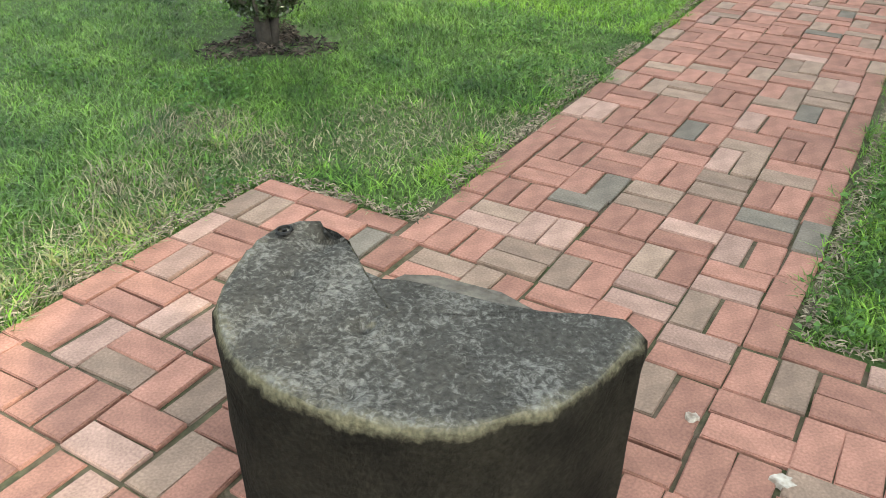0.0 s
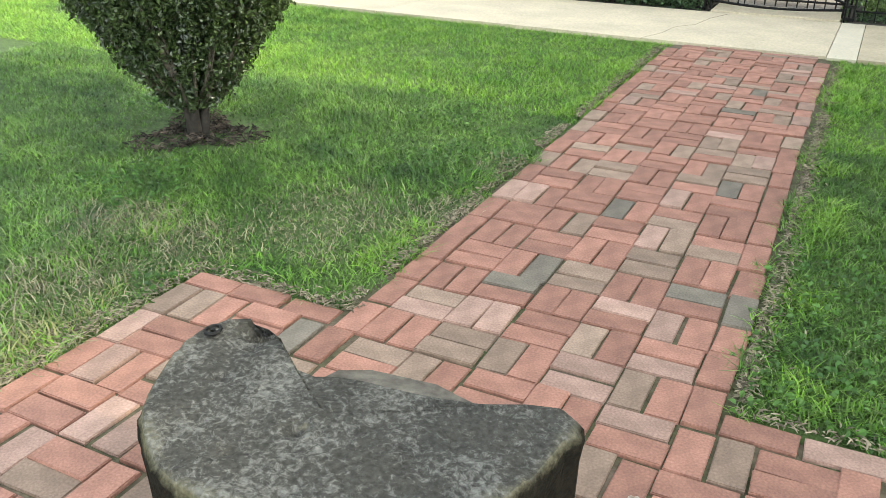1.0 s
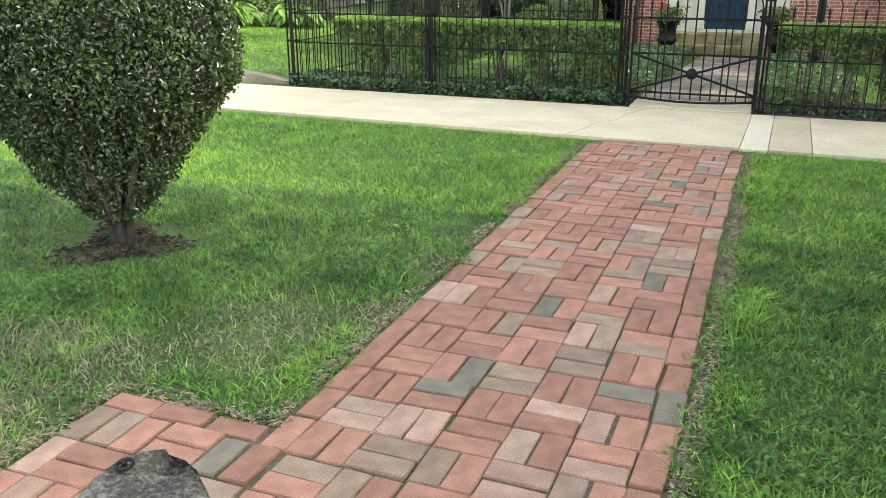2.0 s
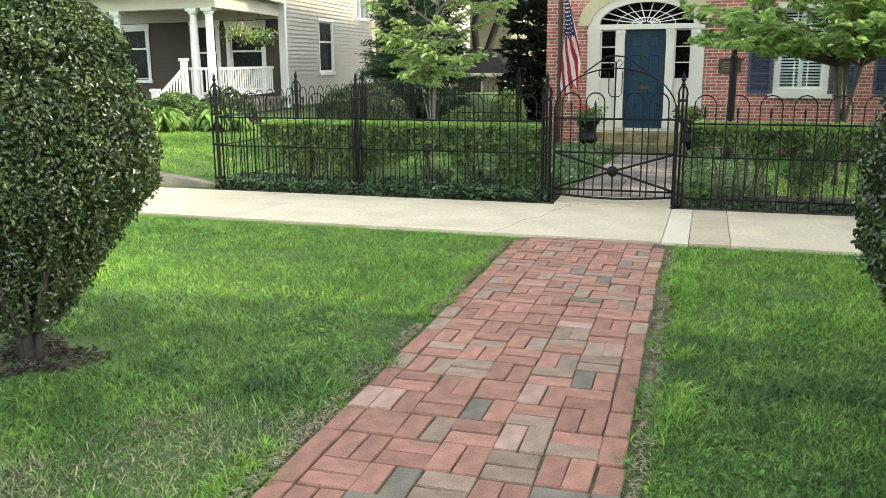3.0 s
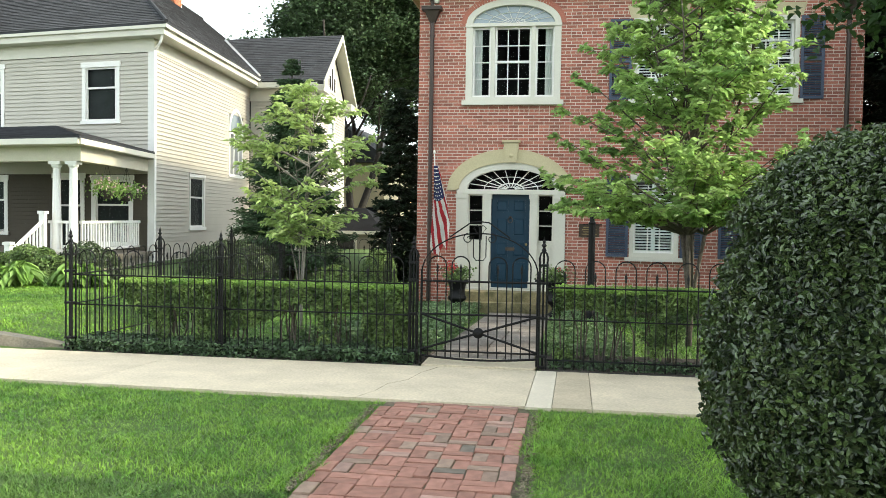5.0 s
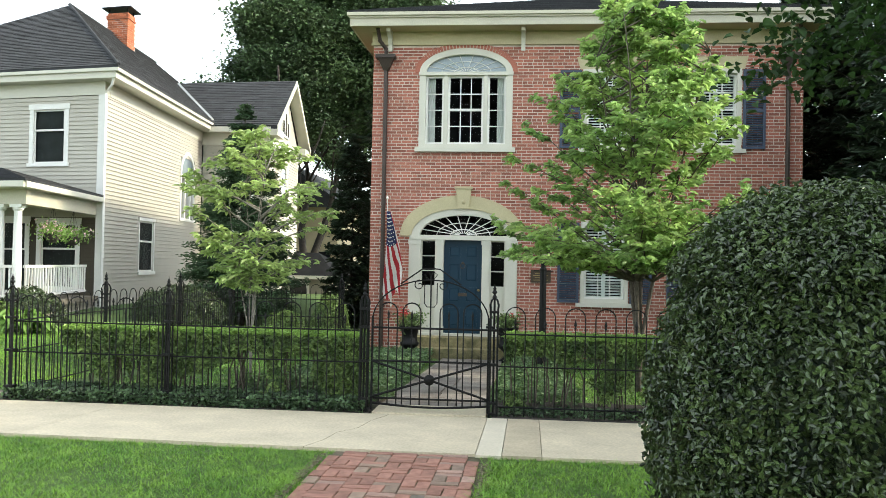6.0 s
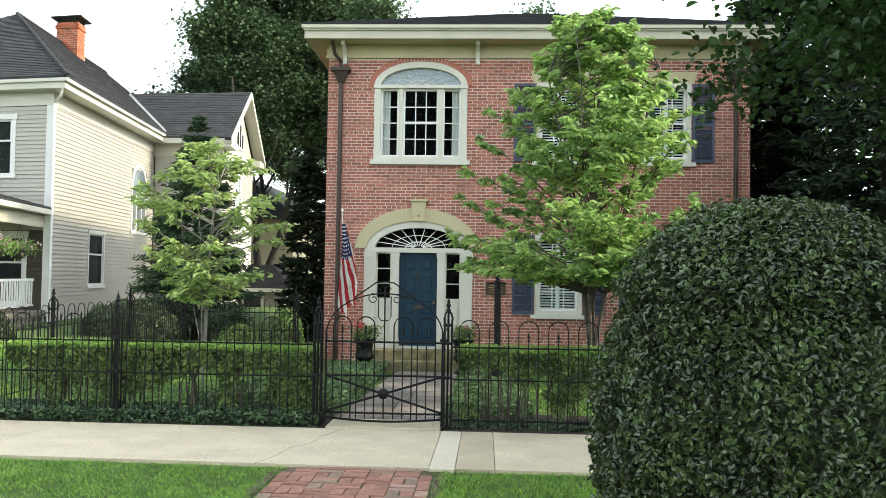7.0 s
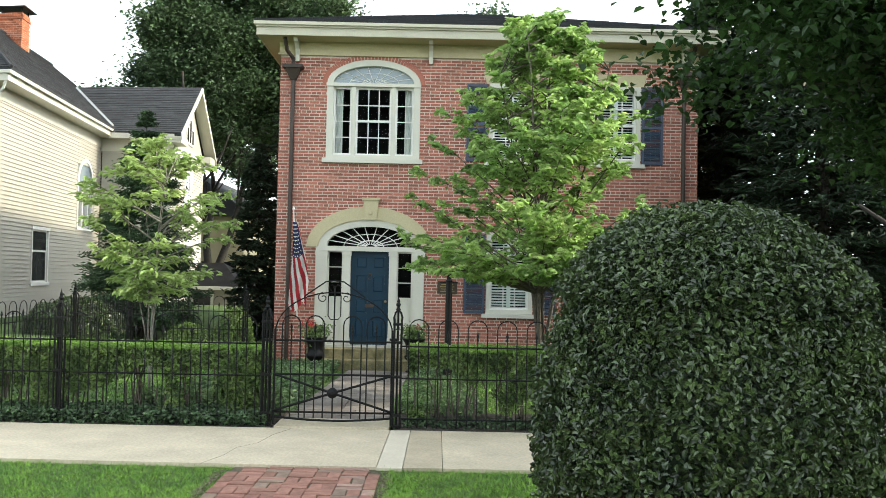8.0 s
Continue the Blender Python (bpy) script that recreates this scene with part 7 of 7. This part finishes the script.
def spray_tree(name, lab, x, y, profile, stems, branches, twigs, per_twig, leaf, m_leaf, m_bark, seed, radius, start, rise=0.35, fork=0.5):
    """Several stems with layered side boughs, each carrying twigs of drooping leaves.
    profile: rows of (height, reach towards -x, reach towards +x); start: height of the lowest bough."""
    r = np.random.default_rng(seed)
    ob = empty(name, lab, "tree")
    g = ground_z(x, y)
    ob.location = (x, y, g)
    pz = [p[0] - g for p in profile]
    pl, pr_ = [p[1] for p in profile], [p[2] for p in profile]
    top = pz[-1]
    trunk, fine = bmesh.new(), bmesh.new()
    lines = []
    for i in range(stems):
        a = 6.2832 * i / stems + r.uniform(0, 0.7)
        h = top * (0.97 if i == 0 else r.uniform(0.72, 0.95))
        sp = 0.1 if i == 0 else fork * r.uniform(0.6, 1.1)
        pts = []
        for k in range(7):
            t = k / 6
            w = sp * max(0.0, t - 0.12) ** 1.2
            pts.append(Vector((math.cos(a) * w + r.normal(0, 0.025) * t, math.sin(a) * w + r.normal(0, 0.025) * t, -0.1 + (h + 0.1) * t)))
        tube(trunk, pts, [radius * (1 - 0.88 * k / 6) * (1 if i == 0 else 0.75) for k in range(7)], 8)
        lines.append(pts)
    c, nn, al = [], [], []
    for bi in range(branches):
        pts = lines[r.integers(0, stems)]
        zend = top - (top - start + g) * r.beta(1.0, 0.95)
        az = r.uniform(0, 6.2832)
        ca = math.cos(az)
        reach = float(np.interp(zend, pz, pl) * (1 - ca) / 2 + np.interp(zend, pz, pr_) * (1 + ca) / 2) * r.uniform(0.55, 1.05)
        z0 = max(start - g - 0.35, zend - reach * rise * r.uniform(0.7, 1.5))
        t = min(0.98, max(0.05, (z0 + 0.1) / (pts[-1].z + 0.1))) * 6
        k = min(5, int(t))
        p0 = pts[k].lerp(pts[k + 1], t - k)
        p3 = Vector((math.cos(az) * reach, math.sin(az) * reach, zend - 0.08))
        p1 = p0.lerp(p3, 0.35) + Vector((r.normal(0, 0.04), r.normal(0, 0.04), 0.06))
        p2 = p0.lerp(p3, 0.72) + Vector((r.normal(0, 0.05), r.normal(0, 0.05), 0.12))
        q = [p0, p1, p2, p3]
        tube(fine, q, [0.016 * (0.4 + reach / 2), 0.011, 0.007, 0.003], 5)
        out = (p3 - p0).normalized()
        side = Vector((-out.y, out.x, 0.0))
        for w in range(twigs):
            u = 0.3 + 0.7 * (w + r.uniform(0.2, 0.8)) / twigs
            seg = min(2, int(u * 3))
            b0 = q[seg].lerp(q[seg + 1], u * 3 - seg)
            sg = 1 if w % 2 else -1
            L = r.uniform(0.16, 0.4) * (1.2 - 0.5 * u)
            b1 = b0 + (side * sg * r.uniform(0.5, 1.0) + out * r.uniform(0.3, 0.9)).normalized() * L + Vector((0, 0, r.uniform(-0.07, 0.06)))
            tube(fine, [b0, b1], [0.005, 0.002], 4)
            s_ = r.uniform(0.15, 1.1, per_twig)[:, None]
            d = np.array(b1 - b0)
            c.append(np.array(b0) + d * s_ + r.normal(0, 0.035, (per_twig, 3)) * np.array([1, 1, 0.7]) - np.array([0, 0, 0.02]))
            nn.append(np.stack([r.normal(0, 0.45, per_twig), r.normal(0, 0.45, per_twig), np.ones(per_twig)], 1))
            al.append(np.repeat((d / L + np.array([0, 0, -0.55]))[None], per_twig, 0) + r.normal(0, 0.55, (per_twig, 3)))
    part("trunk", trunk, m_bark, ob, smooth=True)
    part("branching", fine, m_bark, ob, smooth=True)
    me = leaves_mesh("crown", np.concatenate(c), np.concatenate(nn), leaf[0], leaf[1], r, along=np.concatenate(al))
    tagged(part("crown", me, m_leaf, ob), "", kind="stuff")
    return ob


spray_tree("dogwood_tree", "bright green multi-stemmed dogwood tree before the brick house", 2.55, 5.6,
           [(1.1, 0.7, 0.3), (1.6, 1.7, 0.7), (2.1, 2.5, 1.5), (2.7, 2.0, 2.3), (3.3, 1.95, 1.8), (4.2, 1.6, 1.35), (4.9, 1.1, 1.0), (5.5, 0.45, 0.4)],
           6, 185, 7, 13, (0.145, 0.07), M_DOG, M_BARK, 7, 0.05, 1.75, rise=0.55, fork=1.35)
spray_tree("young_tree", "slender pale-barked young tree with light green leaves", -3.25, 5.6,
           [(0.9, 0.4, 0.5), (1.45, 0.6, 0.8), (2.2, 0.9, 1.2), (2.75, 1.05, 1.25), (3.15, 0.75, 0.9), (3.55, 0.3, 0.4)],
           4, 50, 6, 11, (0.13, 0.055), M_PALE, M_BARKW, 15, 0.023, 1.2, 0.5, 0.7)
tree("shade_tree", "tall dark leafy shade tree behind the houses", -9.5, 31, 4, (0.2, 0.145), 190000, M_FARTREE, M_BARKD, 19,
     depth=4, length=6.0, spread=0.62, radius=0.22, up=0.22, puff=0.46, lean=0.22, kids=(3, 4), droop=0.5,
     clip=lambda px, py, pz: py > -2.6)
tree("shade_tree", "tall leafy shade tree rising behind the brick roof", 0.5, 36, 3, (0.24, 0.17), 70000, M_FARTREE, M_BARKD, 23,
     depth=4, length=6.2, spread=0.6, radius=0.32, up=0.2, puff=0.5, lean=0.22, kids=(3, 4), droop=0.5)
tree("shade_tree", "distant leafy tree beside the clapboard house", -30, 34, 3, (0.25, 0.18), 30000, M_FARTREE, M_BARKD, 27,
     depth=4, length=4.2, spread=0.6, radius=0.3, up=0.2, puff=0.8, lean=0.25, kids=(3, 4), droop=0.5)
tree("maple_tree", "large dark maple overhanging the fence and pavement", 8.3, 1.9, 5, (0.1, 0.085), 170000, M_MAPLE, M_BARKD, 33,
     depth=4, length=3.9, spread=0.85, radius=0.2, up=0.08, puff=0.38, lean=0.4, kids=(3, 4), droop=1.2, squash=(1.0, 1.4, 0.82),
     clip=lambda px, py, pz: px > -4.9 + 0.29 * (py - 0.6) and py < 0.9)


def conifer(name, lab, x, y, h, w, m, seed, n=9000, leaf=(0.12, 0.03), base=0.2, power=1.0):
    r = np.random.default_rng(seed)
    ob = empty(name, lab, "tree")
    g = ground_z(x, y)
    ob.location = (x, y, g)
    bm = bmesh.new()
    tube(bm, [(0, 0, -0.1), (0, 0, h * 0.97)], [w * 0.06, 0.01], 7)
    part("trunk", bm, M_BARKD, ob)
    bm = bmesh.new()
    c, nn, al = [], [], []
    tiers = int(h * 7)
    for t in range(tiers):
        z = base + (h - base) * (t + r.uniform(0, 0.7)) / tiers
        R = w * (1 - (z - base) / (h - base)) ** power + 0.05
        for b in range(7):
            a = r.uniform(0, 6.2832)
            L = R * r.uniform(0.75, 1.1)
            d = np.array([math.cos(a), math.sin(a), r.uniform(-0.25, 0.15)])
            tube(bm, [(0, 0, z), tuple(np.array([0, 0, z]) + d * L)], [0.012, 0.004], 4)
            k = max(9, int(n / (tiers * 7) * (0.3 + 1.4 * L / w)))
            s = r.uniform(0.15, 1.0, k) ** 0.7
            p = np.array([0, 0, z]) + d * (L * s)[:, None] + r.normal(0, min(0.05 + 0.03 * w, 0.02 + 0.12 * R), (k, 3)) * np.array([1, 1, 0.5])
            c.append(p)
            nn.append(np.stack([r.normal(0, 0.4, k), r.normal(0, 0.4, k), np.ones(k)], 1))
            al.append(np.repeat((d + np.array([0, 0, -0.2]))[None], k, 0) + r.normal(0, 0.6, (k, 3)))
    tagged(part("branching", bm, M_BARKD, ob), kind="stuff")
    me = leaves_mesh("crown", np.concatenate(c), np.concatenate(nn), leaf[0], leaf[1], r, along=np.concatenate(al), hexa=False)
    tagged(part("crown", me, m, ob), "", kind="stuff")


conifer("spruce", "narrow green spruce with a pointed top beside the clapboard house", -6.05, 13.2, 5.4, 1.65, M_FIR, 51, 36000, (0.13, 0.04), power=0.85)
conifer("yew", "dark columnar evergreen beside the brick house", -3.95, 16.2, 5.6, 0.8, M_YEW, 52, 9000, (0.2, 0.07), power=0.45)
conifer("yew", "dark columnar evergreen behind the brick house corner", -3.6, 20.5, 9.6, 1.3, M_YEW, 53, 8000, (0.24, 0.09), power=0.45)
conifer("hemlock", "dark hemlock with drooping boughs beyond the fence", 8.4, 9.2, 9.5, 2.4, M_YEW, 54, 20000, (0.24, 0.07), base=0.3, power=0.7)
conifer("hemlock", "dark hemlock with drooping boughs beyond the fence", 11.5, 9.5, 10.0, 3.0, M_YEW, 55, 12000, (0.26, 0.09), base=0.3, power=0.7)


conifer("yew", "dense dark yew beside the end wall of the brick house", 8.55, 15.5, 10.5, 1.6, M_YEW, 58, 20000, (0.3, 0.1), power=0.35)
conifer("yew", "dense dark yew at the back corner of the brick house", 9.4, 20.5, 11.0, 2.0, M_YEW, 59, 26000, (0.34, 0.12), power=0.35)
conifer("hemlock", "tall dark hemlock closing the view beyond the brick house", 10.0, 13.0, 12.0, 3.4, M_YEW, 56, 14000, (0.34, 0.11), base=0.3, power=0.6)
conifer("hemlock", "tall dark hemlock closing the view beyond the garden", 14.5, 14.0, 13.0, 4.0, M_YEW, 57, 12000, (0.4, 0.13), base=0.3, power=0.6)


def shrub(name, lab, x, y, rx, ry, h, k, leaf, m, seed, z0=None):
    r = np.random.default_rng(seed)
    ob = empty(name, lab, "shrub")
    g = ground_z(x, y) if z0 is None else z0
    ob.location = (x, y, g)
    u = r.normal(0, 1, (k, 3))
    u /= np.linalg.norm(u, axis=1, keepdims=True)
    u[:, 2] = np.abs(u[:, 2])
    rad = 1 - r.beta(1.2, 3.5, k) * 0.4
    lump = np.array([noise.noise(Vector(p) * 3 + Vector((seed, 0, 0))) for p in u.tolist()]) * 0.15
    c = u * (rad + lump)[:, None] * np.array([rx, ry, h])
    tagged(part("crown", leaves_mesh("crown", c, u + r.normal(0, 0.5, (k, 3)) + np.array([0, 0, 0.3]), leaf, leaf * 0.55, r), m, ob), "", kind="stuff")
    bm = bmesh.new()
    for i in range(8):
        a = r.uniform(0, 6.28)
        tube(bm, [(0, 0, -0.05), (rx * 0.3 * math.cos(a), ry * 0.3 * math.sin(a), h * 0.4), (rx * 0.6 * math.cos(a), ry * 0.6 * math.sin(a), h * 0.75)], [0.02, 0.014, 0.006], 5)
    part("stem_clump", bm, M_BARK, ob)


shrub("boxwood_shrub", "rounded clipped boxwood by the porch", -8.75, 8.7, 0.75, 0.6, 0.75, 5000, 0.06, M_BOX, 61)
shrub("garden_shrub", "leafy green shrubs along the porch", -9.6, 8.15, 0.9, 0.45, 0.7, 5000, 0.08, M_HEDGE, 62)
shrub("garden_shrub", "leafy green shrub beside the porch stair", -13.2, 8.6, 1.0, 0.5, 0.65, 4000, 0.08, M_HEDGE, 63)
shrub("garden_shrub", "dark rounded shrub below the spruce", -6.6, 10.8, 1.1, 0.8, 0.75, 5000, 0.07, M_BOX, 64)
shrub("garden_shrub", "mixed green shrub near the brick corner", -4.2, 10.9, 0.8, 0.6, 0.95, 4000, 0.07, M_HEDGE, 65)
shrub("garden_shrub", "flowering green shrub beside the brick corner", -3.3, 11.0, 0.5, 0.5, 1.35, 4000, 0.06, M_HEDGE, 66)
shrub("boxwood_shrub", "low dark shrub at the foot of the brick wall", 4.2, 11.0, 2.2, 0.55, 0.55, 5000, 0.07, M_BOX, 67)


def hosta(x, y, s, seed):
    r = np.random.default_rng(seed)
    k = 120
    a = r.uniform(0, 6.2832, k)
    q = r.uniform(0.05, 0.4, k) * s
    c = np.stack([np.cos(a) * q, np.sin(a) * q, 0.12 + 0.28 * s * (1 - q / (0.4 * s)) + r.normal(0, 0.03, k)], 1)
    al = np.stack([np.cos(a), np.sin(a), np.full(k, -0.5)], 1)
    nn = np.stack([np.cos(a) * 0.5, np.sin(a) * 0.5, np.ones(k)], 1)
    ob = mesh_ob("hosta", leaves_mesh("hosta", c, nn, 0.32 * s, 0.17 * s, r, along=al), M_HOSTA)
    ob.location = (x, y, ground_z(x, y))
    tagged(ob, "broad-leaved light green hosta clump", "plant", "hostas before the porch")


for i in range(11):
    hosta(-7.9 - 0.58 * i + 0.15 * math.sin(i * 2.1), 7.35 + 0.2 * math.sin(i * 1.7), 1.0 + 0.2 * math.sin(i * 3.3), 70 + i)


# ---------------------------------------------------------------- brick paving, piece by piece
def paver_mesh():
    bm = bmesh.new()
    box(bm, -0.1015, 0.1015, -0.0495, 0.0495, -0.055, 0.0)
    bmesh.ops.bevel(bm, geom=[e for e in bm.edges if all(v.co.z > -0.01 for v in e.verts)], offset=0.0032, segments=2, affect="EDGES")
    bmesh.ops.recalc_face_normals(bm, faces=bm.faces)
    return bm


PAVERS = {}
_src = bpy.data.meshes.new("paver_source")
_b = paver_mesh()
_b.to_mesh(_src)
_b.free()
for key, mm in (("r", M_RED), ("p", M_PINK), ("t", M_TAN), ("g", M_GREY)):
    me = _src.copy()
    me.name = "paver"
    me.materials.append(mm)
    PAVERS[key] = me
bpy.data.meshes.remove(_src)

# bricks of a certain colour, by (row, column, which of the pair)
KNOWN = {(0, 1, 0): "r", (0, 1, 1): "g", (1, 1, 0): "g", (0, 4, 0): "g", (0, 4, 1): "r", (0, 2, 0): "t", (0, 2, 1): "t", (0, 3, 0): "r", (0, 3, 1): "r",
         (-1, 1, 0): "r", (-1, 1, 1): "r", (-1, 2, 0): "r", (-1, 2, 1): "r", (-1, 3, 0): "t", (-1, 3, 1): "t", (-1, 4, 0): "r", (-1, 4, 1): "r",
         (-2, 1, 1): "t", (-2, 2, 0): "r", (-2, 2, 1): "r", (-2, 3, 0): "p", (-2, 3, 1): "t", (-2, 4, 0): "r", (-2, 4, 1): "t",
         (-3, 2, 0): "g", (-3, 2, 1): "r", (-3, 3, 1): "t", (-3, 4, 0): "r", (-3, 4, 1): "r", (-4, 3, 0): "p", (-4, 3, 1): "r", (-4, 4, 0): "r", (-4, 4, 1): "r",
         (-5, 4, 0): "g", (-5, 4, 1): "r", (-5, 3, 0): "t", (-6, 3, 1): "t", (-6, 4, 0): "t", (-6, 4, 1): "t", (-7, 4, 0): "t", (-8, 3, 0): "t", (-8, 3, 1): "t",
         (3, 4, 0): "t", (2, 3, 0): "t", (3, 3, 0): "p", (3, 1, 1): "t", (3, 1, 0): "t", (2, 0, 1): "p", (2, 0, 0): "t", (4, 3, 0): "r", (2, 1, 0): "p",
         (4, 0, 0): "t", (4, 1, 0): "t", (4, -1, 0): "g", (5, -1, 0): "t", (5, 1, 0): "t", (6, -2, 0): "t", (7, -2, 0): "p", (7, -2, 1): "p", (6, -1, 0): "p"}
pr = random.Random(17)


def lay(parent, x, y, turned, key, jig=1.0):
    o = new("paver", PAVERS[key])
    o.parent = parent
    dx, dy, sy = course(x, y)
    o.location = (x + dx + pr.uniform(-0.005, 0.005) * jig, y + dy + pr.uniform(-0.005, 0.005) * jig, pr.uniform(-0.006, 0.004))
    o.rotation_euler = (pr.uniform(-0.012, 0.012), pr.uniform(-0.012, 0.012), (math.pi / 2 if turned else 0) + pr.uniform(-0.028, 0.028) * jig + (math.pi if pr.random() < 0.5 else 0))
    o.scale = (pr.uniform(0.982, 1.012) * (sy if turned else 1), pr.uniform(0.95, 1.02) * (1 if turned else sy), 1)


def tone(r, c, k):
    if (r, c, k) in KNOWN:
        return KNOWN[(r, c, k)]
    q = pr.random() * (1.0 if r < 4 else 0.93)
    return "r" if q < 0.76 else "p" if q < 0.86 else "t" if q < 0.98 else "g"


walkway = empty("brick_path", "red brick basket-weave path between lawns", "path", kind="structure")
terrace = empty("brick_terrace", "red and tan brick basket-weave terrace round the stone", "path", kind="structure")
Y0 = -4.33
for r_ in range(-21, 4):
    yt = Y0 - 0.21 * r_
    for c_ in range(5):
        xl = -0.525 + 0.21 * c_
        if r_ == -21:
            lay(walkway, xl + 0.105, yt - 0.165, False, tone(r_, c_, 0))
            lay(walkway, xl + 0.105, yt - 0.06, False, tone(r_, c_, 1))
            continue
        for k in range(2):
            if (r_ + c_) % 2 == 0:
                lay(walkway, xl + 0.105, yt - 0.0525 - 0.105 * k, False, tone(r_, c_, k))
            else:
                lay(walkway, xl + 0.0525 + 0.105 * k, yt - 0.105, True, tone(r_, c_, k))
    if r_ > -21:
        for c_, xx in ((-9, -0.5775), (9, 0.5775)):
            lay(walkway, xx, yt - 0.105 + 0.02 * math.sin(r_), True, tone(r_, c_, 0))
for r_ in range(4, 15):
    yt = Y0 - 0.21 * r_
    for c_ in range(-3, 10):
        xl = -0.525 + 0.21 * c_
        for k in range(2):
            if (r_ + c_) % 2 == 0:
                lay(terrace, xl + 0.105, yt - 0.0525 - 0.105 * k, False, tone(r_, c_, k), jig=1.5)
            else:
                lay(terrace, xl + 0.0525 + 0.105 * k, yt - 0.105, True, tone(r_, c_, k), jig=1.5)
    lay(terrace, -1.2075, yt - 0.105, True, tone(r_, -9, 0))
for i in range(3):
    lay(terrace, -1.155 + 0.21 * i, Y0 - 0.84 + 0.0525, False, tone(20, i, 0))
for i in range(4):
    lay(terrace, 0.74 + 0.21 * i, Y0 - 0.84 + 0.0525, False, tone(21, i, 0))


def lime_splash(x, y, size, seed):
    """A thin crusted spill with a ragged edge."""
    r = random.Random(seed)
    rim = [(x + size * r.uniform(0.55, 1.1) * math.cos(6.2832 * i / 14), y + size * r.uniform(0.55, 1.1) * math.sin(6.2832 * i / 14)) for i in range(14)]
    bm = bmesh.new()
    prism(bm, [(a, b, -0.01) for a, b in rim], [(x + (a - x) * 0.9, y + (b - y) * 0.8, 0.0035) for a, b in rim])
    part("lime_splash", bm, M_LIME, terrace, "white crusted lime spill on the bricks")


M_LIME = mat("lime_crust", (0.45, 0.42, 0.36), 0.95, 0.5, 40, (0.28, 0.22, 0.17), bump=0.5)
lime_splash(0.498, -5.538, 0.022, 1)
lime_splash(0.737, -5.644, 0.032, 2)
